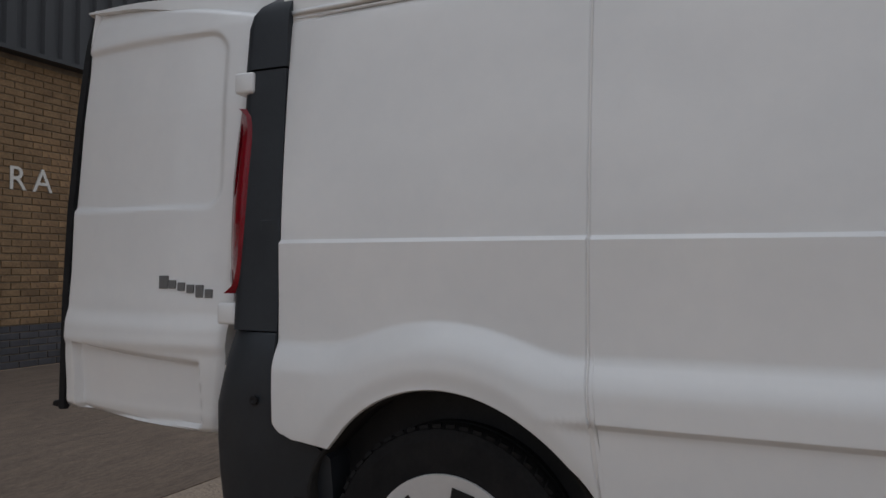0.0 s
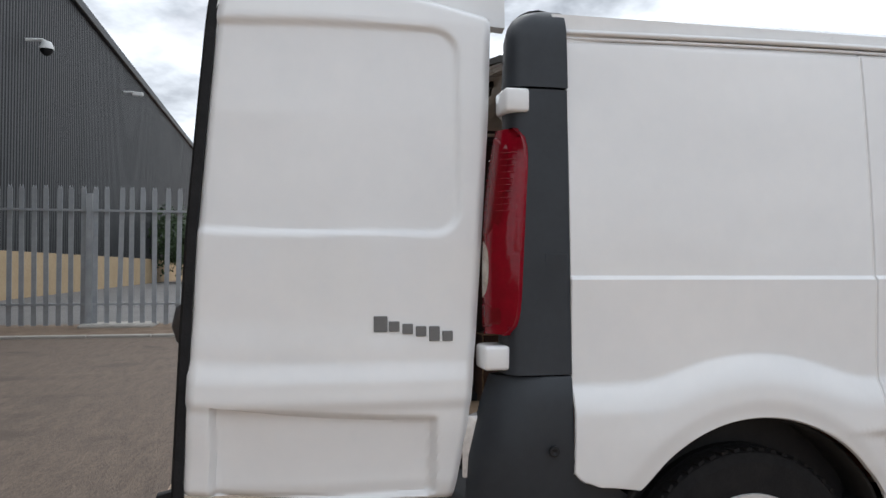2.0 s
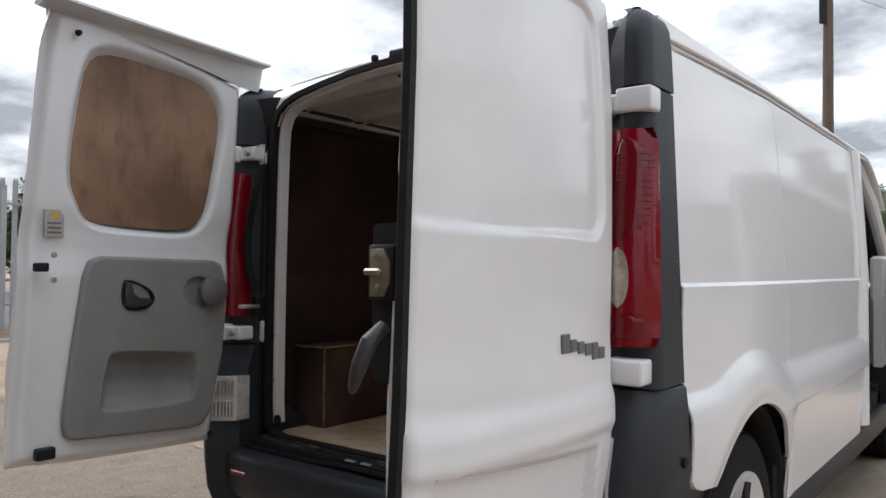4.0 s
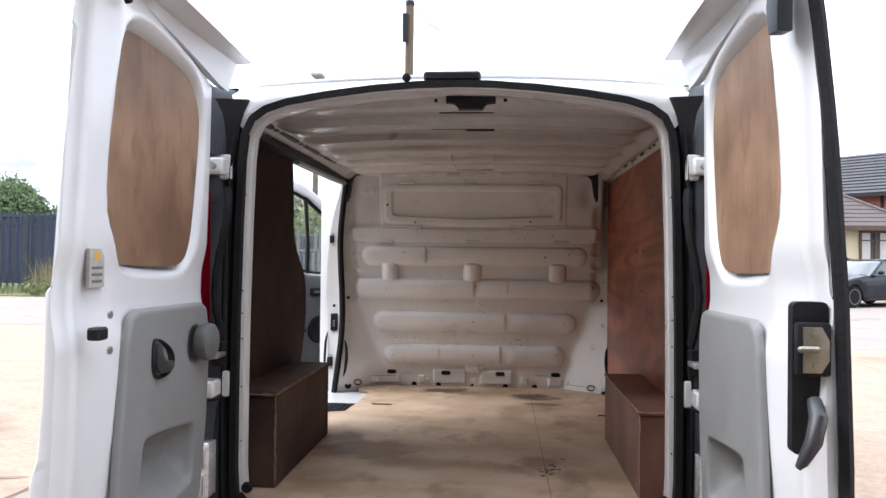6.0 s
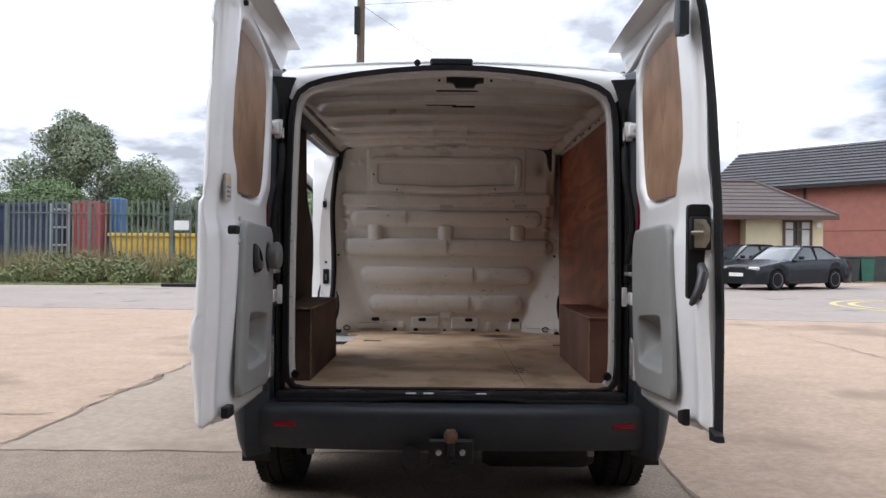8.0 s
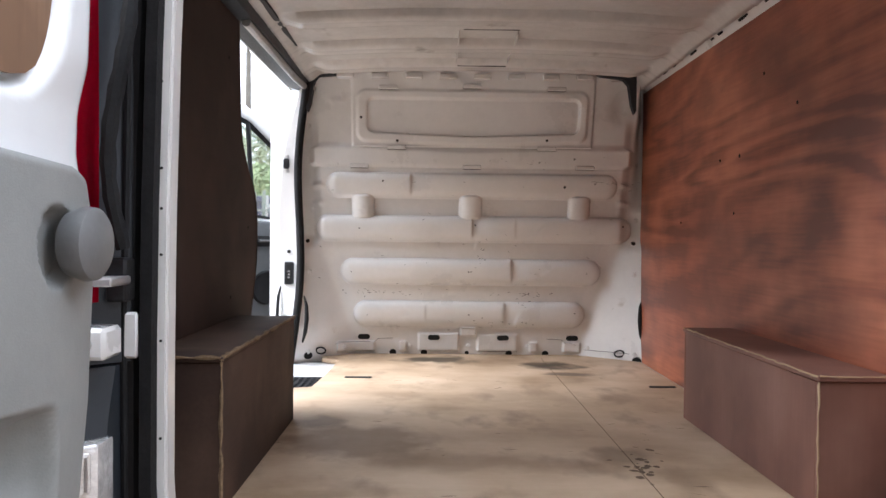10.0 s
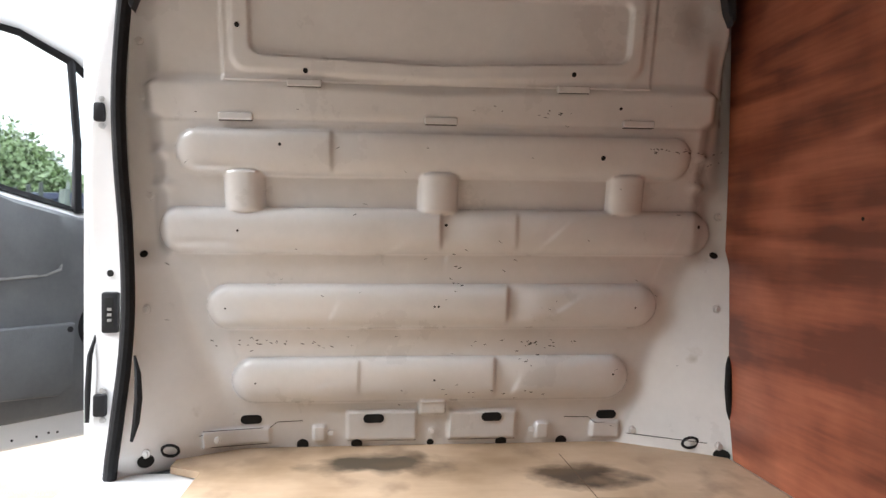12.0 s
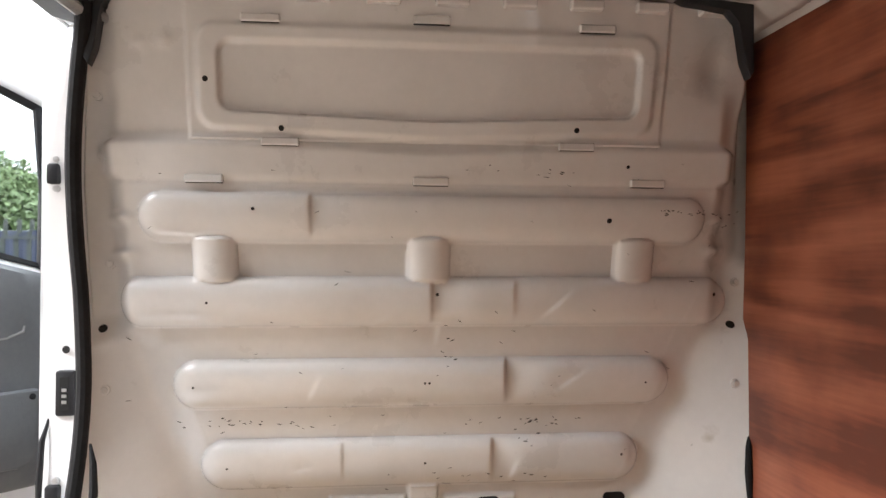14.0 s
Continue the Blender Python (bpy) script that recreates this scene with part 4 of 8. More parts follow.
def rear_door(s):
    side = "driver" if s > 0 else "passenger"
    door = new("rear_door")
    door.parent = van
    tagged(door, "open white rear door with a boarded window and grey trim panel" + (", lock and lever" if s > 0 else ""))

    def out(u, v):
        y, z = door_uv(u, v)
        return (XC + s * door_out(y, z), y, z)

    def inn(u, v):
        y, z = door_uv(u, v)
        return (XC + s * door_in(y, z), y, z)
    vs = sorted({j / 180 for j in range(181)} | {(zz - 0.61) / 1.325 for zz in (1.283, 1.286, 1.289, 1.292, 1.295, 1.298, 1.836, 1.84, 1.844, 1.848, 1.852)})
    sheet("door_shell", 84, 0, out, PAINT, door, back=inn, smooth=50, vs=vs)
    part("window_board", prismed([(y, z) for y, z in WINDOW], "x", *sorted((XC + s * 0.716, XC + s * 0.722))), HARDBOARD, door, "brown hardboard in place of the window glass")

    # grey trim panel with its pocket
    bm = bmesh.new()
    cy, cz = -0.43, 0.95
    rings = []
    n = 180
    edge = []
    per = [0]
    for i in range(len(PANEL)):
        a, b = PANEL[i], PANEL[(i + 1) % len(PANEL)]
        per.append(per[-1] + math.hypot(b[0] - a[0], b[1] - a[1]))
    for k in range(n):
        t = per[-1] * k / n
        i = max(j for j in range(len(PANEL)) if per[j] <= t)
        a, b = PANEL[i], PANEL[(i + 1) % len(PANEL)]
        q = (t - per[i]) / (per[i + 1] - per[i])
        edge.append((a[0] + (b[0] - a[0]) * q, a[1] + (b[1] - a[1]) * q))
    for f in (1.0, 0.998, 0.985, 0.965) + tuple(0.95 - 0.0125 * j for j in range(75)):
        ring = []
        for y, z in edge:
            Y, Z = cy + (y - cy) * f, cz + (z - cz) * f
            h = 0.0 if f == 1.0 else 0.010 if f > 0.99 else 0.016 if f > 0.97 else 0.018
            p = dist_in(POCKET, Y, Z)
            h -= 0.055 * smooth01(0.006, -0.035, p) * smooth01(0.74, 0.86, Z) + 0.020 * smooth01(0.004, -0.008, p)
            if s < 0:
                d = math.hypot((Y + 0.262) / 1.0, Z - 1.125)
                h -= 0.026 * (1 - smooth01(0.046, 0.056, d))
            base = 0.664 + 0.045 * (Y + 0.8) / 0.7
            ring.append(bm.verts.new((XC + s * (base - h), Y, Z)))
        rings.append(ring)
    for p, q in zip(rings, rings[1:]):
        for k in range(n):
            bm.faces.new((p[k], p[(k + 1) % n], q[(k + 1) % n], q[k]))
    bm.faces.new(rings[-1])
    part("trim_panel", bm, GREY_TRIM, door, "grey moulded trim panel with a pocket", smooth=60)
    if s < 0:
        # knob cap at the hinge side
        part("knob_cap", lathed([(s * a, r) for a, r in ((0.0, 0.044), (-0.022, 0.052), (-0.034, 0.050), (-0.040, 0.042), (-0.042, 0.0))], (XC + s * 0.686, -0.218, 1.128), "x", 28), GREY_DARK, door, "round grey plastic cap")
        # inner release handle
        hx = XC + s * 0.662
        bowl = [(-0.546, 1.074), (-0.470, 1.072), (-0.440, 1.088), (-0.432, 1.112), (-0.446, 1.136), (-0.478, 1.156), (-0.520, 1.172), (-0.546, 1.168)]
        bowl = softened(bowl, 2)
        mid = (-0.495, 1.118)
        bm = bmesh.new()
        R = []
        for f, h in ((1.0, -0.004), (1.0, 0.010), (0.94, 0.013), (0.90, 0.011), (0.84, 0.001), (0.6, -0.010), (0.25, -0.014)):
            R.append([bm.verts.new((hx + s * 0.006 - s * h, mid[0] + (y - mid[0]) * f, mid[1] + (z - mid[1]) * f)) for y, z in bowl])
        for p, q in zip(R, R[1:]):
            for i in range(len(bowl)):
                bm.faces.new((p[i], p[(i + 1) % len(bowl)], q[(i + 1) % len(bowl)], q[i]))
        bm.faces.new(R[-1])
        handle = part("inner_handle", bm, BLACK, door, "black plastic inner handle bowl", smooth=40)
        lever = softened([(-0.540, 1.084), (-0.460, 1.086), (-0.446, 1.100), (-0.458, 1.111), (-0.500, 1.113), (-0.512, 1.126), (-0.517, 1.156), (-0.530, 1.163), (-0.540, 1.158)], 2)
        part("handle_lever", prismed(lever, "x", *sorted((hx - s * 0.014, hx - s * 0.002)), bevel=0.003), GREY_KNOB, handle, "dark grey lever")
    # lip along the top edge
    bm = bmesh.new()
    R = []
    for k in range(13):
        t = k / 12
        y = -0.80 + 0.775 * t
        z = 1.957 + 0.036 * (1 - t)
        xi, xo = 0.597 + 0.020 * t, 0.715 + 0.055 * math.sin(math.pi * min(1, t * 1.1)) * 0.8
        R.append([bm.verts.new((XC + s * a, y, zz)) for a, zz in ((xi, z - 0.004), (xi, z + 0.004), ((xi + xo) / 2, z + 0.014), (xo, z + 0.002), (xo + 0.002, door_top(y) - 0.012), (0.69, door_top(y) - 0.02), ((xi + xo) / 2, z - 0.006))])
    for p, q in zip(R, R[1:]):
        for i in range(7):
            bm.faces.new((p[i], p[(i + 1) % 7], q[(i + 1) % 7], q[i]))
    bm.faces.new(R[0][::-1])
    bm.faces.new(R[-1])
    part("top_lip", bm, PAINT, door, "white lip along the top of the door", smooth=40)
    if s > 0:
        # rubber strip along the free edge, with its foot
        bm = bmesh.new()
        R = []
        for k in range(25):
            z = 0.612 + 1.378 * k / 24
            y, x = interp(FREE, z) - 0.004, interp([(0.6, 0.748), (1.0, 0.756), (1.3, 0.752), (1.6, 0.742), (1.86, 0.724), (2.0, 0.70)], z)
            R.append([bm.verts.new((XC + a, yy, z)) for a, yy in ((x - 0.015, y + 0.010), (x - 0.019, y - 0.008), (x - 0.007, y - 0.020), (x + 0.004, y - 0.013), (x + 0.0, y + 0.008))])
        for p, q in zip(R, R[1:]):
            for i in range(5):
                bm.faces.new((p[i], p[(i + 1) % 5], q[(i + 1) % 5], q[i]))
        bm.faces.new(R[0][::-1])
        bm.faces.new(R[-1])
        part("edge_seal", bm, RUBBER, door, "black rubber strip on the door's edge", smooth=40)
        part("seal_foot", prismed([(-0.915, 0.618), (-0.86, 0.612), (-0.855, 0.650), (-0.885, 0.640), (-0.91, 0.636)], "x", XC + 0.715, XC + 0.742, bevel=0.004), RUBBER, door)
        # lock on the free edge
        part("lock_tray", prismed(rounded(XC + 0.664, XC + 0.728, 1.015, 1.295, 0.012), "y", -0.822, -0.80), BLACK, door, "black lock recess")
        lock = part("lock_housing", boxed(XC + 0.666, XC + 0.728, -0.838, -0.800, 1.160, 1.258, bevel=0.006, seg=2), BLACK, door, "black lock with a bare metal plate")
        part("lock_plate", prismed([(XC + 0.676, 1.167), (XC + 0.708, 1.167), (XC + 0.722, 1.19), (XC + 0.722, 1.225), (XC + 0.708, 1.25), (XC + 0.676, 1.25)], "y", -0.843, -0.836, bevel=0.002), BRASS, lock)
        part("lock_fork", boxed(XC + 0.664, XC + 0.704, -0.850, -0.840, 1.204, 1.216, bevel=0.004), BRASS, lock)
        for z in (1.182, 1.236):
            part("lock_screw", lathed([(-0.004, 0.0), (-0.003, 0.007), (0.0, 0.007)], (XC + 0.697, -0.843, z), "y", 12), BRASS, lock)
        lv = part("lock_lever", tubed([(XC + 0.700, -0.83, 1.115), (XC + 0.694, -0.862, 1.09), (XC + 0.682, -0.872, 1.05), (XC + 0.664, -0.868, 1.012), (XC + 0.658, -0.864, 1.002)], [0.013, 0.016, 0.015, 0.010, 0.006], 12), GREY_KNOB, door, "dark plastic lever")
        part("top_latch", prismed([(-0.80, 1.80), (-0.755, 1.805), (-0.74, 1.86), (-0.76, 1.92), (-0.80, 1.90)], "x", XC + 0.640, XC + 0.672, bevel=0.006), TRIM_DARK, door, "dark latch at the top edge")
        part("bottom_latch", prismed([(-0.80, 0.64), (-0.75, 0.64), (-0.75, 0.675), (-0.80, 0.69)], "x", XC + 0.660, XC + 0.682, bevel=0.004), BLACK, door)
        # badge: plain strokes
        bars = []
        strokes = [(-0.365 + 0.0335 * k, 1.078 - 0.0065 * k, 0.026 if k else 0.034, (0.040, 0.026, 0.026, 0.026, 0.038, 0.026)[k]) for k in range(6)]
        for y, z, w, h in strokes:
            x = XC + door_out(y, z)
            bars.append((x, y, z, w, h))
        bm = bmesh.new()
        for x, y, z, w, h in bars:
            box(bm, x - 0.004, x + 0.0055, y - w / 2, y + w / 2, z - h / 2, z + h / 2, bevel=0.0015)
        part("badge", bm, GREY_DARK, door, "small dark chrome badge of plain strokes", kind="stuff")
    else:
        part("edge_latch", boxed(XC - 0.668, XC - 0.640, -0.812, -0.775, 1.196, 1.222, bevel=0.004), BLACK, door, "black striker on the door's edge")
        for y, z in ((-0.79, 1.245), (-0.79, 1.172), (-0.822, 1.205)):
            part("edge_bolt", lathed([(0.0, 0.009), (0.004, 0.008), (0.005, 0.0)], (XC - 0.648, y + 0.03, z), "x", 12), STEEL, door)
        stk = part("door_sticker", boxed(XC - 0.692, XC - 0.6850, -0.772, -0.716, 1.300, 1.380), STICKER, door, "small printed warning label")
        part("label_bar", boxed(XC - 0.6850, XC - 0.6843, -0.754, -0.734, 1.357, 1.373), YELLOW, stk)
        for k in range(3):
            part("label_bar", boxed(XC - 0.6850, XC - 0.6843, -0.764, -0.724, 1.309 + k * 0.014, 1.315 + k * 0.014), GREY_DARK, stk)
        part("bottom_catch", boxed(XC - 0.690, XC - 0.664, -0.79, -0.735, 0.645, 0.680, bevel=0.004), BLACK, door)
        part("top_buffer", lathed([(0.0, 0.010), (0.012, 0.008), (0.014, 0.0)], (XC - 0.655, -0.70, 1.915), "x", 12), RUBBER, door)
    part("drain_plug", lathed([(s * -0.004, 0.0), (s * -0.003, 0.008), (0.0, 0.009)], (XC + s * 0.70, -0.20, 0.625), "x", 12), RUBBER, door)
    return door


rear_door(1)
rear_door(-1)

FIT[0] = "inside"
# third brake lamp and latch bracket at the roof edge
part("brake_lamp", boxed(XC - 0.098, XC + 0.078, 0.050, 0.085, 1.908, 1.937, bevel=0.006), BLACK, van, "black high brake lamp")
part("roof_bump_stop", lathed([(-0.012, 0.0), (-0.010, 0.012), (0.0, 0.014)], (XC - 0.15, 0.045, 1.915), "y", 14), RUBBER, van)


# ---- load bay ----
FIT[0] = "inside"
def bh_plane(z):
    return 2.30 - 0.245 * (z - 0.65)


CAPSULES = ((-0.658, 0.664, 1.367, 0.056, 0.030, ((-0.27, 0.012),)), (-0.716, 0.748, 1.172, 0.059, 0.037, ((0.012, 0.016), (0.21, 0.005))),
            (-0.602, 0.614, 0.971, 0.061, 0.034, ((0.198, 0.017),)), (-0.546, 0.552, 0.767, 0.065, 0.034, ((0.172, 0.012), (-0.2, 0.004))))


def bulkhead_relief(x, z):
    """How far the bulkhead stands out towards the load bay."""
    h = 0.0
    for x0, x1, zc, r, amp, dents in CAPSULES:
        d = math.hypot(max(x0 + r - x, 0, x - (x1 - r)), z - zc) / r
        if d < 1.12:
            k = math.sqrt(max(0.0, 1 - min(1.0, d) ** 2.6)) if d < 1 else 0
            a = amp
            for dx, da in dents:
                q = (x - dx)
                a -= da * (math.exp(-(q / 0.005) ** 2) if q < 0 else math.exp(-(q / 0.06) ** 2)) * (0.7 + 0.5 * (z - zc) / r)
            h = max(h, a * k)
    # upright pads
    for cx in (-0.493, -0.002, 0.495):
        q = abs(x - cx) / 0.051
        if q < 1:
            e = smooth01(1.206, 1.226, z) * (1 - smooth01(1.318, 1.334 - 0.004 * q, z))
            h = max(h, 0.033 * math.sqrt(1 - q ** 2.2) * e)
    # the fold under the window pressing, and the groove below it
    zf = 1.527 - 0.017 * max(0, 1 - abs(x) / 0.42)
    h += 0.016 * (1 - smooth01(zf - 0.004, zf + 0.030, z)) * smooth01(1.30, 1.50, z) * (1 - smooth01(0.70, 0.74, abs(x)))
    h -= 0.003 * math.exp(-((z - 1.446) / 0.004) ** 2) * (1 - smooth01(0.70, 0.73, abs(x)))
    # window pressing
    dip = 0.016 * max(0, 1 - abs(x) / 0.45)
    d = rr_dist(x, z + dip * (z < 1.66), -0.517, 0.512, 1.558, 1.782, 0.045)
    h += 0.009 * (1 - smooth01(-0.012, 0.006, d))
    d = rr_dist(x, z + dip * (z < 1.66), -0.472, 0.476, 1.596, 1.748, 0.032)
    h -= 0.015 * (1 - smooth01(-0.008, 0.001, d))
    # step beside the pressing
    if z > 1.54:
        h += 0.006 * (1 - smooth01(0.532, 0.540, abs(x)))
    # sides sweep back towards the doors low down
    xl = 0.60 + (z - 0.80) * 0.33
    if abs(x) > xl - 0.08 and z < 1.36:
        e = 0.5 * (abs(x) - xl + math.sqrt((abs(x) - xl) ** 2 + 0.022 ** 2)) / max(0.05, 0.80 - xl) * smooth01(1.36, 1.22, z)
        h += 0.16 * e * min(1.0, max(0.0, (1.20 - z) / 0.60)) + 0.035 * e * (1 - smooth01(1.4, 1.75, z)) * (1 if x > 0 else 0.4)
    # the flange beside the panel lies deeper, behind a rounded edge
    belt = smooth01(1.448, 1.466, z) * (1 - smooth01(zf - 0.006, zf + 0.016, z))
    xe = 0.712 + 0.022 * belt
    h -= 0.030 * smooth01(xe - 0.034, xe + 0.016, abs(x)) * smooth01(1.07, 1.15, z) * (1 - 0.7 * smooth01(1.60, 1.68, z))
    h += 0.002 * belt * (1 - smooth01(0.70, 0.742, abs(x)))
    # on the lined side the flange turns back to meet the lining's edge
    if x > 0.72:
        h -= max(0.0, 2.152 - bh_plane(z)) * smooth01(0.732, 0.786, x)
    # notches in that edge, a hollow in one upper corner and two knocks in the other
    for cx, zc in ((-0.70, 1.365), (-0.70, 1.285), (0.705, 1.372), (0.705, 1.296)):
        h += 0.016 * math.exp(-((x - cx) / 0.026) ** 2 - ((z - zc) / 0.013) ** 2)
    h -= 0.022 * math.exp(-((x - 0.665) / 0.05) ** 2 - ((z - 1.715) / 0.06) ** 2)
    for cx, zc in ((-0.63, 1.735), (-0.58, 1.742)):
        h += 0.006 * math.exp(-((x - cx) / 0.016) ** 2 - ((z - zc) / 0.014) ** 2)
    # slanting knocks across the ribs
    for cx, zc, ln, tilt, amp in ((0.30, 1.165, 0.07, 0.75, 0.0035), (0.36, 0.985, 0.06, 0.6, 0.003), (-0.13, 1.125, 0.04, 0.5, 0.004), (0.02, 1.10, 0.03, 1.4, 0.004), (-0.28, 0.955, 0.05, 1.1, 0.002), (0.22, 0.745, 0.03, 1.2, 0.004), (-0.30, 0.760, 0.02, 0.2, 0.003)):
        a, b = (x - cx) * math.cos(tilt) + (z - zc) * math.sin(tilt), (z - zc) * math.cos(tilt) - (x - cx) * math.sin(tilt)
        h -= amp * math.exp(-(a / ln) ** 2) * (math.exp(-(b / 0.006) ** 2) if b < 0 else math.exp(-(b / 0.030) ** 2))
    # lower plates
    for x0, x1, z0, z1 in ((-0.62, -0.448, 0.585, 0.632), (-0.331, -0.296, 0.587, 0.633), (-0.238, -0.044, 0.588, 0.675), (0.046, 0.238, 0.588, 0.672), (0.296, 0.334, 0.585, 0.633), (0.459, 0.539, 0.585, 0.634),
                           (-0.039, 0.036, 0.664, 0.706)):
        amp = 0.018 if z1 > 0.7 else 0.012
        h += amp * (1 - smooth01(-0.004, 0.004, rr_dist(x, z, x0, x1, z0, z1, 0.006)))
    # hand-beaten unevenness
    h += 0.0022 * noise.noise((x * 5, z * 5, 3.1)) + 0.0012 * noise.noise((x * 14, z * 14, 7.7))
    return h


def bh(x, z, off=0.0):
    return (x, bh_plane(z) - bulkhead_relief(x, z) - off, z)


# the rubber seal at the sliding door, where the bulkhead ends: its x and its depth before the panel, by height
SEAL = [(0.36, -0.838), (0.46, -0.832), (0.636, -0.806), (0.737, -0.794), (0.864, -0.778), (0.99, -0.772), (1.118, -0.773), (1.243, -0.777), (1.366, -0.779), (1.484, -0.774), (1.598, -0.759), (1.708, -0.740), (1.80, -0.722)]
SEAL_OUT = [(0.36, 0.199), (0.46, 0.199), (0.6, 0.188), (0.8, 0.136), (1.0, 0.087), (1.2, 0.054), (1.4, 0.044), (1.8, 0.043)]


def seal_x(z):
    return sum(interp(SEAL, z + d) for d in (-0.06, -0.03, 0.0, 0.03, 0.06)) / 5


def bh_at(u, v):
    z = 0.545 + 1.335 * v
    x0 = seal_x(z) - 0.004
    x = x0 + (0.82 - x0) * u
    return bh(x, z)


bulkhead = sheet("bulkhead", 400, 330, bh_at, PAINT_IN, van, thick=0.0, label="cream-white pressed steel bulkhead with long ribs and small dents", smooth=60)
bulkhead.modifiers.new("thickness", "SOLIDIFY").thickness = 0.004


def bh_disc(name, x, z, r, mat, proud=0.002, sx=1.0, label=""):
    bm = bmesh.new()
    n = 20
    c = [bm.verts.new(bh(x + sx * r * math.cos(k * math.tau / n) if sx == 1 else x + (sx * r - r) * (1 if math.cos(k * math.tau / n) > 0 else -1) + r * math.cos(k * math.tau / n), z + r * math.sin(k * math.tau / n), proud)) for k in range(n)]
    d = [bm.verts.new(v.co + Vector((0, 0.006 + proud, 0))) for v in c]
    bm.faces.new(c)
    for k in range(n):
        bm.faces.new((c[k], c[(k + 1) % n], d[(k + 1) % n], d[k]))
    part(name, bm, mat, bulkhead, label)


for x in (-0.499, -0.164, 0.167, 0.501):
    bh_disc("slot", x, 0.654, 0.013, HOLE, 0.003, sx=2.2)
for x, z, r in ((-0.361, 0.577, 0.0165), (-0.211, 0.577, 0.016), (-0.004, 0.577, 0.010), (0.199, 0.576, 0.016), (0.375, 0.574, 0.0165), (-0.745, 0.580, 0.018), (0.772, 0.574, 0.018)):
    bh_disc("hole", x, z, r, HOLE)
for x, z, r in ((-0.336, 1.563, 0.006), (0.332, 1.570, 0.006), (-0.496, 1.662, 0.006), (-0.752, 1.111, 0.009), (0.756, 1.114, 0.009), (-0.55, 0.97, 0.0025), (-0.005, 0.974, 0.003), (0.006, 0.974, 0.003), (0.545, 0.97, 0.0025),
                (-0.51, 1.172, 0.003), (0.02, 1.19, 0.004), (0.70, 1.19, 0.005), (-0.48, 0.765, 0.0025), (0.0, 0.768, 0.003), (0.50, 0.78, 0.003), (0.42, 1.365, 0.006), (-0.4, 1.385, 0.004), (0.46, 1.49, 0.004)):
    bh_disc("pin_hole", x, z, r, HOLE, 0.0015)
for x, z in ((-0.585, 0.608), (-0.283, 0.612), (0.0, 0.613), (0.288, 0.612), (0.575, 0.612), (-0.745, 0.97), (0.76, 0.97), (-0.745, 0.60), (0.765, 0.60), (-0.735, 1.50), (0.77, 1.22), (-0.735, 1.26), (-0.735, 1.63)):
    bm = bmesh.new()
    p = bh(x, z)
    lathe(bm, [(0.004, 0.012), (-0.002, 0.012), (-0.003, 0.008), (-0.007, 0.007), (-0.007, 0.0)], p, "y", 12)
    part("fixing_screw", bm, PAINT_IN, bulkhead)
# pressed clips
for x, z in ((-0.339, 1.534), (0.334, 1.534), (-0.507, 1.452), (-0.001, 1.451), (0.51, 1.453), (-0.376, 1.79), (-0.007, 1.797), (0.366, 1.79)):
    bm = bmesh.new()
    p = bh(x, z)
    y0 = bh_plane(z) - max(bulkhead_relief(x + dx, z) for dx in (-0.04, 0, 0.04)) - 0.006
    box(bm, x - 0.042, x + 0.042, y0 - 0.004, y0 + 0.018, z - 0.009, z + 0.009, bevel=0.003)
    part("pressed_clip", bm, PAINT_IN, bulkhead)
    # thin dark strip below the clip, standing in for its shade
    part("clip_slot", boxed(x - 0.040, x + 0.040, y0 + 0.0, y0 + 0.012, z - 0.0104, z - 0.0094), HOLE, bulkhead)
# torn seams and scuffs
rng = random.Random(4)
bm = bmesh.new()


def scratch(bm, x, z, l, w, a):
    c, s2 = math.cos(a), math.sin(a)
    q = [(x + c * t * l - s2 * o * w, z + s2 * t * l + c * o * w) for t, o in ((-0.5, 0), (-0.1, 0.5), (0.5, 0.1), (0.1, -0.5))]
    bm.faces.new([bm.verts.new(bh(X, Z, 0.0015)) for X, Z in q])


for cx, cz, n, wx, wz in ((-0.43, 0.868, 26, 0.09, 0.009), (0.24, 0.866, 20, 0.07, 0.008), (0.60, 1.385, 20, 0.06, 0.004), (0.24, 0.82, 7, 0.02, 0.012), (0.13, 0.73, 12, 0.09, 0.012), (0.05, 1.07, 10, 0.012, 0.03), (0.30, 1.475, 7, 0.05, 0.003),
                          (0.72, 1.36, 6, 0.03, 0.02)):
    for _ in range(n):
        scratch(bm, cx + rng.gauss(0, wx), cz + rng.gauss(0, wz), rng.uniform(0.004, 0.014), rng.uniform(0.0015, 0.0035), rng.uniform(-0.5, 0.5))
for _ in range(46):
    scratch(bm, rng.uniform(-0.7, 0.7), rng.uniform(0.62, 1.5), rng.uniform(0.006, 0.018), rng.uniform(0.001, 0.0025), rng.uniform(-0.6, 0.6))
part("paint_wear", bm, HOLE, bulkhead, "dark chips and scratches in the paint", smooth=None, kind="stuff")
bm = bmesh.new()
for pts in (((-0.62, 0.633), (-0.448, 0.630), (-0.43, 0.645), (-0.36, 0.648)), ((0.38, 0.648), (0.45, 0.646), (0.465, 0.632), (0.54, 0.630)), ((-0.448, 0.583), (-0.62, 0.590)), ((-0.236, 0.586), (-0.045, 0.585)), ((0.046, 0.585), (0.238, 0.585)), ((0.56, 0.60), (0.74, 0.603))):
    tube(bm, [bh(x, z, 0.0004) for x, z in pts], 0.0010, 5)
part("sheet_seam", bm, HOLE, bulkhead, kind="stuff")
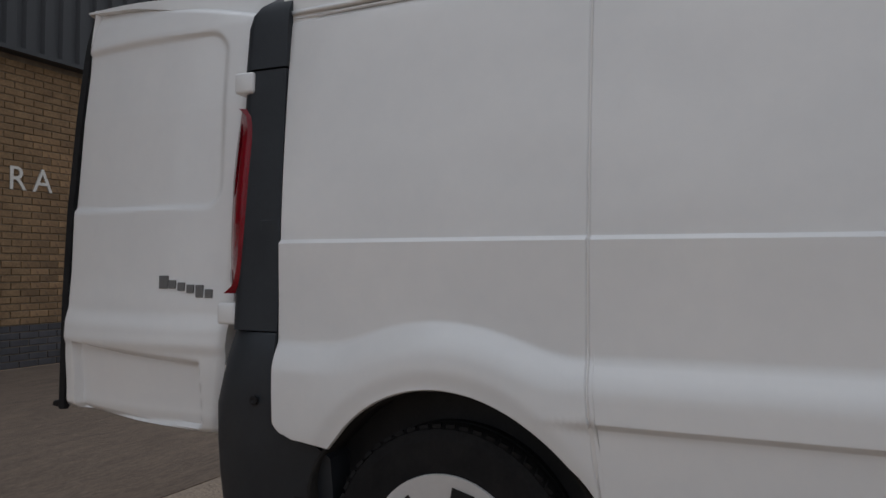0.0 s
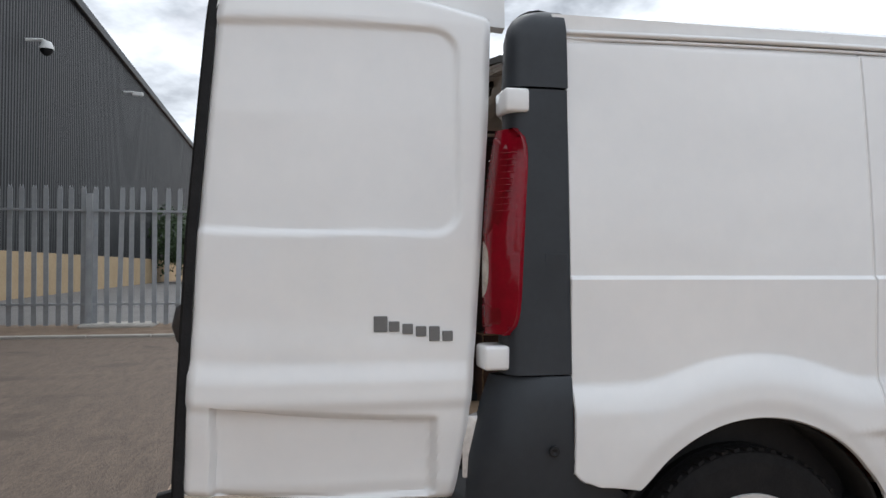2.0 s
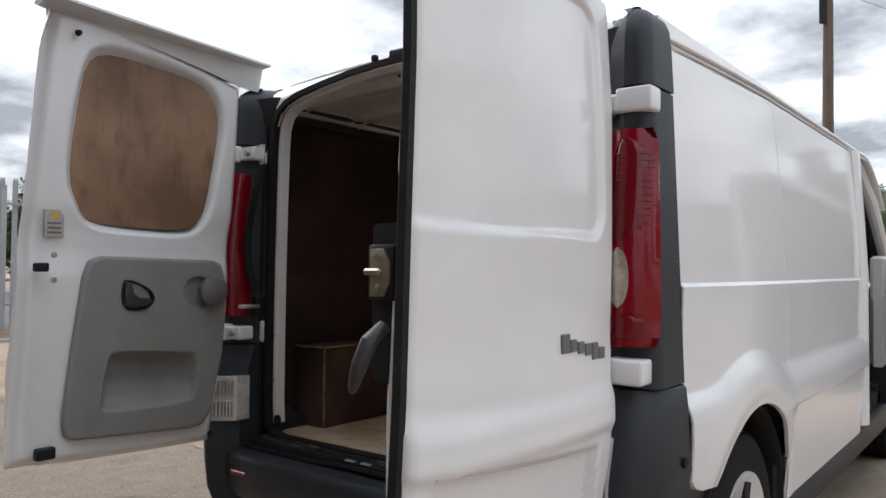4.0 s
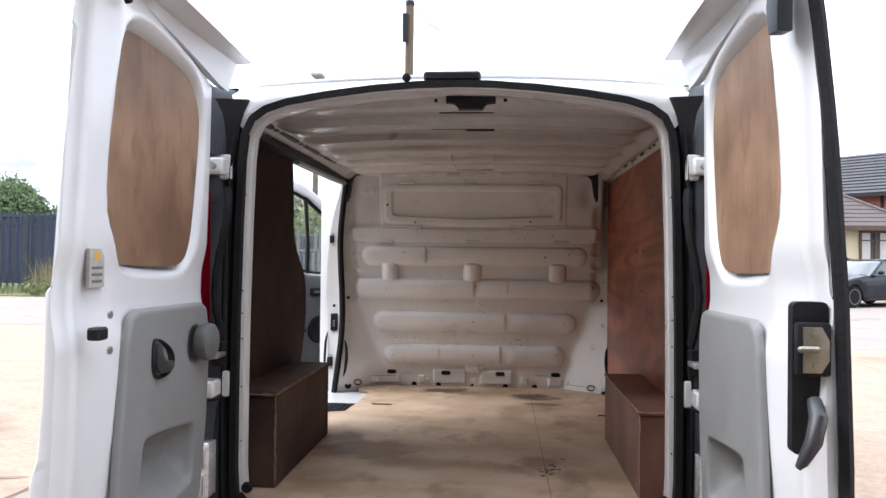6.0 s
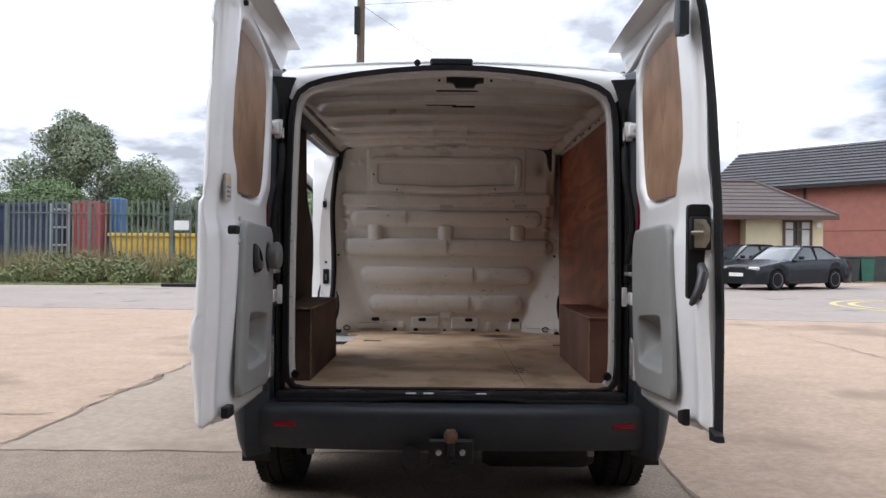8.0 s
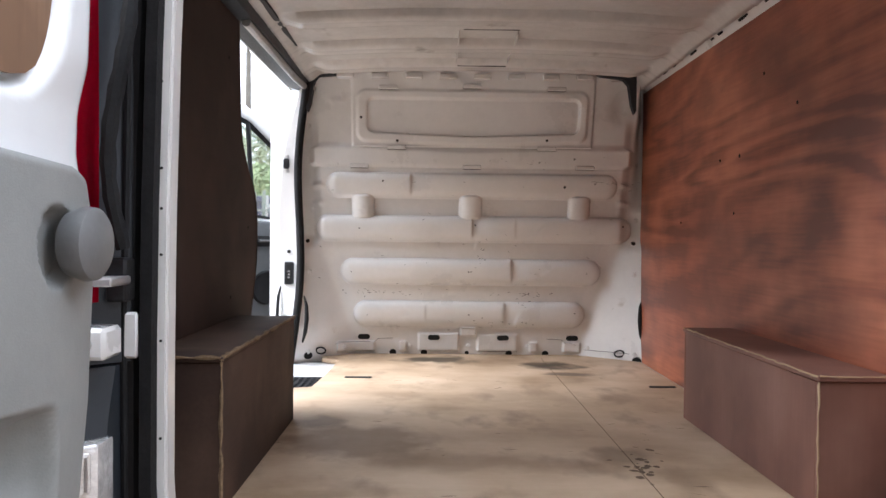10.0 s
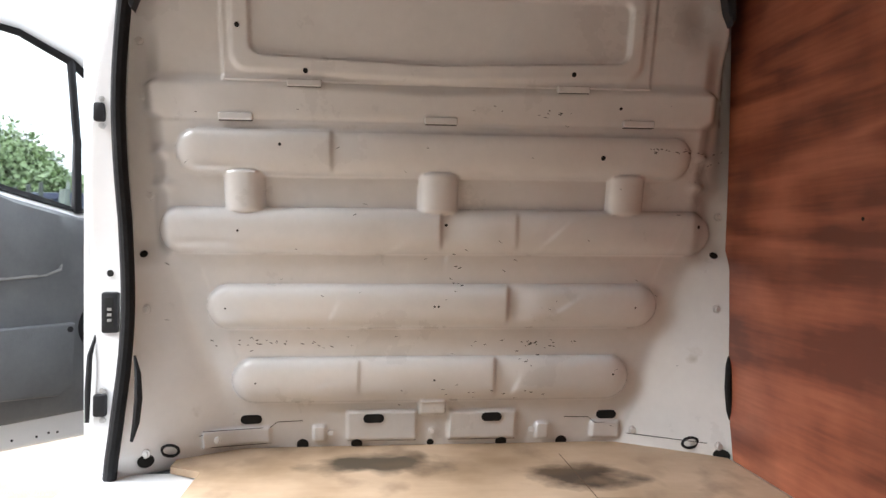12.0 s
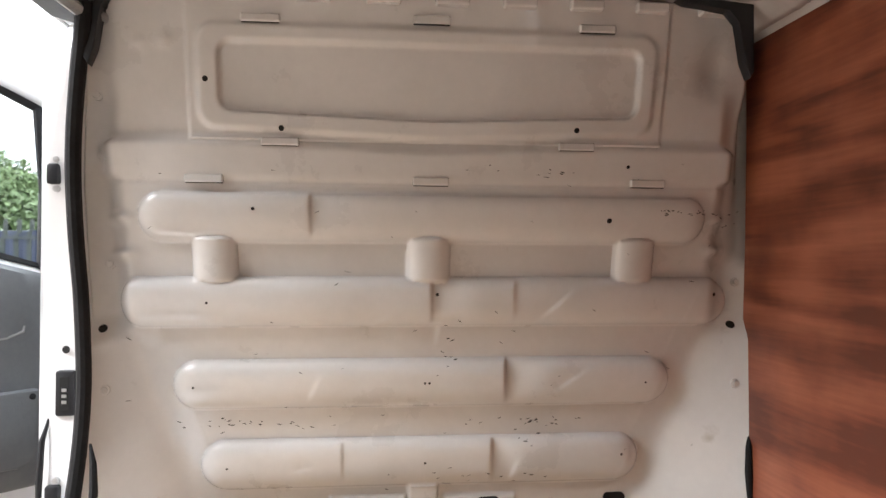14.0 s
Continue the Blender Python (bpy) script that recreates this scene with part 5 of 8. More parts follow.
# lashing rings
for x in (-0.69, 0.70):
    p = Vector(bh(x, 0.60))
    part("lashing_ring", tubed([p + Vector((0.022 * math.cos(a), -0.012 - 0.006 * math.sin(a), 0.016 * math.sin(a))) for a in [k * math.tau / 14 for k in range(14)]], 0.004, 6, closed=True), BLACK, bulkhead, "small black lashing ring")
# brackets at the top corners, black tubes standing in for dark gaps at the lower corners
for s, x, y in ((1, 0.668, 1.965), (-1, -0.697, 2.0)):
    bm = prismed([(x - s * 0.14, 1.846), (x + s * 0.035, 1.852), (x + s * 0.035, 1.69), (x + s * 0.026, 1.675), (x + s * 0.012, 1.71), (x + s * 0.004, 1.80), (x - s * 0.02, 1.828), (x - s * 0.12, 1.836)], "y", y - 0.012, y + 0.02, bevel=0.004)
    part("corner_bracket", bm, TRIM_DARK, van, "black bracket in the upper corner")
    x, y = (0.770, 2.125) if s > 0 else (0.772, 2.100)
    part("seat_belt_loop", tubed([(XC + s * (x + 0.004), y + 0.02, 0.86), (XC + s * (x - 0.010), y, 0.82), (XC + s * (x - 0.013), y - 0.005, 0.76), (XC + s * (x - 0.006), y, 0.70), (XC + s * (x + 0.008), y + 0.01, 0.65)], [0.003, 0.008, 0.010, 0.009, 0.004], 8), RUBBER, van)


# roof inside: ribs and shelves across
RIBS = (0.20, 0.52, 0.86, 1.22, 1.56, 1.84)


def ceiling_at(u, v):
    x, y = -0.74 + 1.48 * u, 0.07 + 2.02 * v
    z = 1.878 - 0.028 * (abs(x) / 0.74) ** 2.4 - 0.012 * smooth01(1.2, 2.0, y)
    for r in RIBS:
        d = abs(y - r)
        z -= 0.026 * (1 - smooth01(0.045, 0.062, d)) * (1 - smooth01(0.62, 0.72, abs(x)))
        z -= 0.004 * (1 - smooth01(0.0, 0.012, abs(d - 0.03)))
    z -= 0.002 * noise.noise((x * 6, y * 6, 1.0))
    z -= 0.03 * smooth01(0.68, 0.74, abs(x))
    return (XC + x, y, z)


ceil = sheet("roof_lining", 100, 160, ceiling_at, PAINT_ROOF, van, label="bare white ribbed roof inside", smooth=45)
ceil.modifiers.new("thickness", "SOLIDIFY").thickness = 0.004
for x0, x1, y in ((-0.075, 0.115, 0.365), (-0.13, 0.02, 0.690), (0.0, 0.115, 0.735), (-0.09, 0.11, 1.39), (-0.10, 0.10, 1.80)):
    z = ceiling_at((x0 + x1) / 2 / 1.48 + 0.5, (y - 0.07) / 2.02)[2]
    h = 0.008 if y < 1.0 else 0.0035
    part("roof_slot", boxed(XC + x0, XC + x1, y - h, y + h, z - 1.3 * h, z + 0.006, bevel=0.001), HOLE, ceil)
rng = random.Random(9)
for r in RIBS[1:]:
    for _ in range(14):
        x = rng.uniform(-0.6, 0.6)
        w = rng.uniform(0.012, 0.045)
        z = ceiling_at(x / 1.48 + 0.5, (r + 0.062 - 0.07) / 2.02)[2]
        part("mastic_gap", boxed(XC + x - w, XC + x + w, r + 0.0590, r + 0.0650, z - 0.006, z + 0.006), HOLE, ceil)
# welded stiffener in the middle of the roof
for x in (-0.105, 0.105):
    part("roof_seam", boxed(XC + x - 0.0015, XC + x + 0.0015, 1.40, 1.80, 1.846, 1.872), PAINT_ROOF, ceil)
# folded tabs along the top of the bulkhead
for k in range(9):
    x = -0.60 + 0.15 * k
    part("folded_tab", boxed(x, x + 0.075, 1.985, 2.03, 1.826, 1.848, bevel=0.004), PAINT_IN, bulkhead)
part("latch_bracket", prismed([(XC - 0.03, 1.868), (XC + 0.125, 1.868), (XC + 0.125, 1.846), (XC + 0.095, 1.846), (XC + 0.085, 1.824), (XC + 0.01, 1.824), (XC, 1.846), (XC - 0.03, 1.846)], "y", 0.075, 0.11, bevel=0.003), BLACK, van, "black latch bracket in the roof edge")
for x in (-0.06, 0.155):
    part("bracket_screw", lathed([(-0.004, 0.0), (-0.003, 0.006), (0.0, 0.006)], (XC + x, 0.066, 1.848), "y", 10), BLACK, van)

# cant rails: white with holes on one side, dark sliding-door track on the other
bm = prismed([(XC + 0.700, 1.862), (XC + 0.735, 1.842), (XC + 0.775, 1.790), (XC + 0.800, 1.755), (XC + 0.83, 1.755), (XC + 0.83, 1.88), (XC + 0.70, 1.89)], "y", 0.08, 2.10)
rail = part("cant_rail", bm, PAINT_IN, van, "white cant rail with access holes", smooth=30)
for y, r in ((0.32, 0.013), (0.55, 0.018), (0.78, 0.012), (0.86, 0.009), (1.02, 0.022), (1.20, 0.013), (1.27, 0.009), (1.45, 0.020), (1.66, 0.012), (1.78, 0.016), (1.86, 0.01)):
    m = Matrix.Translation((XC + 0.752, y, 1.8195)) @ Matrix.Rotation(radians(-52), 4, "Y")
    bm = bmesh.new()
    bmesh.ops.create_cone(bm, cap_ends=True, segments=14, radius1=r, radius2=r, depth=0.006, matrix=m @ Matrix.Rotation(radians(90), 4, "X") @ Matrix.Rotation(radians(90), 4, "X") @ Matrix.Diagonal((0.7, 1.3, 1, 1)))
    part("access_hole", bm, HOLE, rail)
bm = prismed([(XC - 0.690, 1.868), (XC - 0.700, 1.835), (XC - 0.735, 1.822), (XC - 0.745, 1.790), (XC - 0.80, 1.785), (XC - 0.85, 1.80), (XC - 0.85, 1.885), (XC - 0.69, 1.885)], "y", 0.09, 2.08)
part("sliding_door_track", bm, TRIM_DARK, van, "dark upper track of the sliding door", smooth=30)
part("track_rail", tubed([(XC - 0.765, 1.02, 1.782), (XC - 0.765, 1.8, 1.782), (XC - 0.755, 1.98, 1.782), (XC - 0.70, 2.07, 1.785), (XC - 0.64, 2.075, 1.79)], 0.014, 8), STEEL, van, "bare metal guide rail")

# inner skins that close the sides
part("inner_side", boxed(XC + 0.800, XC + 0.815, 0.10, 2.30, 0.86, 1.80), PAINT_IN, van)
part("inner_side", boxed(XC - 0.815, XC - 0.800, 0.10, 1.00, 0.86, 1.80), PAINT_IN, van)

# sliding-door pillar: white post, seal, keeps
POST_IN = [(0.46, -0.854), (0.62, -0.824), (0.73, -0.812), (0.855, -0.798), (0.98, -0.794), (1.11, -0.799), (1.24, -0.799), (1.37, -0.801), (1.49, -0.795), (1.61, -0.780), (1.72, -0.760), (1.80, -0.744)]
POST_OUT = [(0.46, -0.895), (0.62, -0.889), (0.787, -0.877), (0.916, -0.885), (1.11, -0.898), (1.244, -0.889), (1.371, -0.877), (1.493, -0.860), (1.612, -0.831), (1.727, -0.791), (1.80, -0.768)]


def post_y(z):
    return bh_plane(z) + interp([(0.46, -0.15), (0.6, -0.13), (0.8, -0.075), (0.96, -0.02), (1.1, 0.015), (1.4, 0.025), (1.8, 0.025)], z)


rows = []
for k in range(31):
    z = 0.36 + 1.44 * k / 30
    a, b, y = interp(POST_IN, z), interp(POST_OUT, z), post_y(z)
    rows.append((z, [(a + 0.02, y + 0.012), (a, y + 0.002), (a - 0.018, y + 0.006), (b + 0.016, y + 0.004), (b + 0.004, y + 0.008), (b, y + 0.016), (b - 0.012, y + 0.05), (-0.965, 2.36), (a + 0.02, 2.36)]))
post = part("door_post", corner_loft(bmesh.new(), rows), PAINT, van, "white sliding-door post", smooth=30)
sp = [(seal_x(z), bh_plane(z) - interp(SEAL_OUT, z), z) for z in [0.36 + 1.44 * k / 48 for k in range(49)]]
part("post_seal", tubed(sp, 0.016, 10), RUBBER, van, "black rubber seal on the door post")
part("seal_lip", tubed([(x - 0.015, y + 0.006, z) for x, y, z in sp], 0.006, 6), BLACK, van)
rows = [(z, [(x + 0.004, y + 0.004), (x - 0.012, y + 0.004), (x - 0.016, y + 0.012), (x - 0.022, post_y(z) + 0.03), (x - 0.008, post_y(z) + 0.03)]) for x, y, z in sp]
part("seal_flange", corner_loft(bmesh.new(), rows), PAINT, van, "white steel flange behind the seal", smooth=30)
for x, z0, z1, w in ((-0.841, 0.907, 1.012, 0.021), (-0.842, 1.438, 1.484, 0.013), (-0.861, 0.695, 0.752, 0.016)):
    y = post_y((z0 + z1) / 2)
    keep = part("door_keep", boxed(x - w, x + w, y - 0.012, y + 0.012, z0, z1, bevel=0.006, seg=2), BLACK, post, "black door keep")
    if z0 > 0.9 and z1 < 1.1:
        part("keep_slot", boxed(x - 0.009, x + 0.011, y - 0.0135, y - 0.011, z0 + 0.014, z1 - 0.014), HOLE, keep)
        for k in range(3):
            part("keep_pin", boxed(x - 0.004, x + 0.006, y - 0.016, y - 0.013, z0 + 0.030 + k * 0.014, z0 + 0.037 + k * 0.014), STEEL, keep)
    else:
        for zz in (z0 - 0.010, z1 + 0.010):
            part("keep_bolt", lathed([(-0.006, 0.0), (-0.005, 0.007), (0.004, 0.008)], (x + 0.006, y, zz), "y", 10), STEEL, keep)
part("post_hole", lathed([(-0.003, 0.0), (-0.003, 0.008), (0.0, 0.009)], (-0.843, post_y(1.06) + 0.002, 1.06), "y", 12), HOLE, post)

part("post_foot", tubed([(-0.880, post_y(0.90) + 0.01, 0.90), (-0.889, post_y(0.85), 0.85), (-0.892, post_y(0.76), 0.76), (-0.893, post_y(0.68), 0.68)], [0.003, 0.007, 0.008, 0.006], 8), BLACK, van, "black plastic trim at the foot of the post")

# step well at the sliding door
well = part("step_well", boxed(XC - 0.93, XC - 0.60, 1.10, 2.18, 0.50, 0.548, bevel=0.006), PAINT, van, "white sliding-door step")
bm = boxed(XC - 0.90, XC - 0.625, 1.20, 1.80, 0.5481, 0.5535, bevel=0.002)
mat_ = part("step_tread", bm, RUBBER, well, "black ribbed rubber tread")
bm = bmesh.new()
for i in range(26):
    for j in range(11):
        box(bm, XC - 0.895 + j * 0.0245, XC - 0.895 + j * 0.0245 + 0.012, 1.215 + i * 0.022, 1.215 + i * 0.022 + 0.012, 0.5535, 0.5565)
part("tread_stud", bm, RUBBER, mat_, smooth=None)

# plywood floor with a notch at the step, worn rear edge
rng = random.Random(12)
rear = []
for k in range(91):
    x = -0.655 + 1.31 * k / 90
    rear.append((XC + x, 0.062 + 0.012 * (abs(x) < 0.25) + rng.uniform(-0.004, 0.004) + 0.006 * noise.noise((x * 9, 2.0, 0.0))))
outline = rear + [(XC + 0.7645, 0.20), (XC + 0.7645, 2.32), (XC - 0.70, 2.32), (XC - 0.70, 2.16), (XC - 0.615, 2.11), (XC - 0.622, 1.80), (XC - 0.640, 1.52), (XC - 0.80, 1.46), (XC - 0.80, 1.06), (XC - 0.755, 1.04), (XC - 0.755, 0.20)]
floor_ob = tagged(part("plywood_floor", prismed(outline, "z", 0.552, 0.570), PLY_FLOOR, None, smooth=20), "worn pale plywood load floor with dark stains", "floor")
for x0, x1, y in ((-0.519, -0.411, 1.708), (0.66, 0.762, 1.562)):
    bm = prismed(rounded(x0, x1, y - 0.013, y + 0.013, 0.008), "z", 0.566, 0.5725)
    part("lashing_slot", bm, HOLE, floor_ob)
part("board_joint", boxed(0.3390, 0.3410, 0.07, 2.2, 0.565, 0.5706), SCAR, floor_ob)
bm = bmesh.new()
for _ in range(70):
    x, y = rng.uniform(-0.6, 0.7), rng.choice([rng.uniform(0.07, 0.25), rng.uniform(0.1, 1.8)])
    l, w, a = rng.uniform(0.008, 0.05), rng.uniform(0.0015, 0.005), rng.gauss(0, 0.3)
    q = [(x + l * math.cos(a) * t - w * o * math.sin(a), y + l * math.sin(a) * t + w * o) for t, o in ((-0.5, 0.1), (0.0, -0.5), (0.5, 0.0), (0.1, 0.5))]
    bm.faces.new([bm.verts.new((X, Y, 0.5712)) for X, Y in q])
for _ in range(26):
    x, y = rng.gauss(0.36, 0.035), rng.gauss(0.62, 0.06)
    r = rng.uniform(0.004, 0.013)
    bm.faces.new([bm.verts.new((x + r * math.cos(a) * rng.uniform(0.6, 1.3), y + r * math.sin(a) * rng.uniform(0.6, 1.3), 0.5714)) for a in [k * math.tau / 7 for k in range(7)]])
part("floor_scar", bm, SCAR, floor_ob, "dark gouges in the plywood", smooth=None, kind="stuff")

# linings
pts = [(0.095, 0.572), (2.105, 0.572), (2.150, 0.80), (2.163, 1.10), (2.151, 1.30), (2.142, 1.60), (2.143, 1.80), (0.095, 1.80)]
lin = tagged(part("plywood_lining", prismed(pts, "x", XC + 0.765, XC + 0.774), PLY_RED, None, smooth=20), "reddish-brown plywood side lining with dark marks", "wall panel", "linings")
bm = bmesh.new()
for y, z, r in ((1.063, 1.399, 0.006), (1.22, 1.40, 0.005), (1.10, 1.22, 0.005), (0.7, 1.5, 0.005), (1.6, 1.2, 0.004), (0.9, 1.62, 0.005)):
    lathe(bm, [(-0.0015, 0.0), (-0.0012, r), (0.001, r)], (XC + 0.765, y, z), "x", 10)
part("screw_hole", bm, HOLE, lin)
edge = [(1.02, 1.80), (1.03, 1.72), (1.04, 1.60), (1.047, 1.50), (1.070, 1.428), (1.105, 1.382), (1.150, 1.342), (1.205, 1.302), (1.245, 1.26), (1.265, 1.20), (1.270, 1.12), (1.262, 1.05), (1.244, 0.99), (1.216, 0.925), (1.185, 0.862), (1.15, 0.80)]
pts = [(0.095, 0.572), (1.10, 0.572)] + edge[::-1] + [(0.095, 1.80)]
lin2 = tagged(part("plywood_lining", prismed(pts, "x", XC - 0.797, XC - 0.788), PLY_DARK, None, smooth=20), "dark brown plywood side lining, darkened for shade, with a curved edge", "wall panel", "linings")

for i in range(len(edge) - 1):
    (ya, za), (yb, zb) = edge[i], edge[i + 1]
    part("worn_edge", tubed([(XC - 0.7875, ya, za), (XC - 0.7875, yb, zb)], 0.0022, 5), PLY_BOX, lin2)
for y, z in ((0.32, 1.62), (0.34, 1.20), (0.33, 0.98), (0.92, 1.65), (1.15, 1.16), (0.95, 0.95)):
    part("screw_head", lathed([(0.002, 0.0), (0.0015, 0.005), (0.0, 0.006)], (XC - 0.788, y, z), "x", 10), HOLE, lin2)


def arch_box(s, xi, y0, y1, z1, lid_mat, label):
    b = thing("wheel_arch_box", label, "box", "wheel arch boxes")
    xo = 0.764 if s > 0 else 0.787
    a, c = sorted((XC + s * xi, XC + s * xo))
    part("lid", boxed(a - (0.004 if s > 0 else 0), c + (0.004 if s < 0 else 0), y0 - 0.004, y1 + 0.004, z1 - 0.012, z1, bevel=0.0025), lid_mat, b)
    part("front_panel", boxed(a, c, y0, y0 + 0.012, 0.571, z1 - 0.0125, bevel=0.0015), lid_mat, b)
    part("back_panel", boxed(a, c, y1 - 0.012, y1, 0.571, z1 - 0.0125, bevel=0.0015), lid_mat, b)
    f = XC + s * xi
    part("side_panel", boxed(*sorted((f, f + s * 0.012)), y0 + 0.0125, y1 - 0.0125, 0.571, z1 - 0.0125, bevel=0.0015), lid_mat, b)
    rg = random.Random(int(z1 * 1000))
    worn, lo, hi = (PLY_EDGE, 0.0012, 0.0028) if s > 0 else (PLY_EDGE_DARK, 0.0015, 0.0065)
    for p, q in (((f, y0, 0.573), (f, y0, z1 - 0.003)), ((f, y0 - 0.003, z1 - 0.001), (XC + s * xo, y0 - 0.003, z1 - 0.001)), ((f - s * 0.003, y0, z1 - 0.001), (f - s * 0.003, y1, z1 - 0.001))):
        p, q = Vector(p), Vector(q)
        n = int((q - p).length / 0.018)
        part("worn_edge", tubed([p.lerp(q, k / n) + Vector((rg.gauss(0, 0.0008), rg.gauss(0, 0.0008), rg.gauss(0, 0.0008))) for k in range(n + 1)], [rg.uniform(lo, hi) for _ in range(n + 1)], 6), worn, b, "pale worn corner")
    return b


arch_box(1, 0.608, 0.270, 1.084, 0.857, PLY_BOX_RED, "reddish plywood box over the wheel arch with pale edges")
arch_box(-1, 0.614, 0.255, 1.024, 0.889, PLY_BOX, "worn brown plywood box over the wheel arch, darkened for shade")


# ---- cab and front doors ----
FIT[0] = ""
part("cab_floor", boxed(XC - 0.86, XC + 0.86, 2.34, 3.95, 0.42, 0.50), RUBBER, van)
for s in (1, -1):
    part("cab_pillar", tubed([(XC + s * 0.86, 2.38, 1.81), (XC + s * 0.90, 2.36, 1.2), (XC + s * 0.90, 2.37, 0.45)], 0.05, 10), PAINT, van)
    part("windscreen_pillar", tubed([(XC + s * 0.80, 2.9, 1.82), (XC + s * 0.82, 3.3, 1.62), (XC + s * 0.84, 3.95, 1.12)], 0.035, 10), PAINT, van, "white windscreen pillar")
    part("hinge_pillar", boxed(*sorted((XC + s * 0.80, XC + s * 0.885)), 3.36, 3.50, 0.45, 1.30, bevel=0.02), PAINT, van)
part("dashboard", prismed([(3.25, 0.60), (3.30, 1.02), (3.55, 1.10), (3.95, 1.06), (3.95, 0.6)], "x", XC - 0.80, XC + 0.80, bevel=0.02), BLACK, van)
ws = sheet("windscreen", 8, 6, lambda u, v: (XC + (2 * u - 1) * (0.80 + 0.02 * (1 - v)), 3.98 - 0.66 * v + 0.10 * (1 - (2 * u - 1) ** 2), 1.10 + 0.62 * v), GLASS, van, thick=0.005)
sheet("bonnet", 20, 12, lambda u, v: (XC + (2 * u - 1) * (0.84 - 0.10 * v ** 2), 3.96 + 0.48 * v + 0.08 * (1 - (2 * u - 1) ** 2), 1.09 - 0.25 * v ** 1.6), PAINT, van, thick=-0.012, label="white bonnet")
sheet("front_bumper", 20, 12, lambda u, v: (XC + (2 * u - 1) * (0.86 - 0.06 * v), 4.42 + 0.12 * (1 - (2 * u - 1) ** 2) + 0.03 * math.sin(math.pi * v), 0.28 + 0.56 * v), TRIM_DARK, van, thick=-0.02, label="dark plastic front bumper")


DOOR_EDGE = [(0.10, 1.46), (0.09, 1.20), (0.09, 0.72), (0.15, 0.58), (0.23, 0.47), (0.32, 0.425), (1.08, 0.425), (1.115, 0.45), (1.135, 0.80), (1.165, 0.93), (1.20, 1.05), (1.205, 1.30),
             (1.19, 1.60), (1.178, 1.89), (1.160, 1.925), (1.0, 1.93), (0.80, 1.925), (0.62, 1.875), (0.45, 1.775), (0.30, 1.665), (0.17, 1.555)]
DOOR_GLASS = [(0.185, 1.27), (0.215, 1.235), (0.40, 1.232), (0.556, 1.245), (0.80, 1.31), (1.01, 1.395), (1.065, 1.47), (1.095, 1.60), (1.103, 1.74), (1.09, 1.80), (1.05, 1.838), (0.95, 1.845),
              (0.77, 1.828), (0.59, 1.762), (0.40, 1.625), (0.27, 1.525), (0.195, 1.465)]
DOOR_CARD_EDGE = [(0.125, 1.19), (0.125, 0.74), (0.19, 0.60), (0.26, 0.535), (0.95, 0.525), (0.99, 0.55), (1.03, 0.80), (1.072, 1.25), (1.08, 1.365), (1.06, 1.385), (1.0, 1.368), (0.80, 1.285), (0.556, 1.222), (0.40, 1.212)]


def reach(poly, c, a):
    """Distance from c to the outline in direction a."""
    dx, dz = math.cos(a), math.sin(a)
    best = 0.0
    for i in range(len(poly)):
        (px, pz), (qx, qz) = poly[i], poly[(i + 1) % len(poly)]
        ex, ez = qx - px, qz - pz
        den = dx * ez - dz * ex
        if abs(den) > 1e-9:
            t = ((px - c[0]) * ez - (pz - c[1]) * ex) / den
            u = ((px - c[0]) * dz - (pz - c[1]) * dx) / den
            if t > 0 and -1e-6 <= u <= 1 + 1e-6:
                best = max(best, t)
    return best


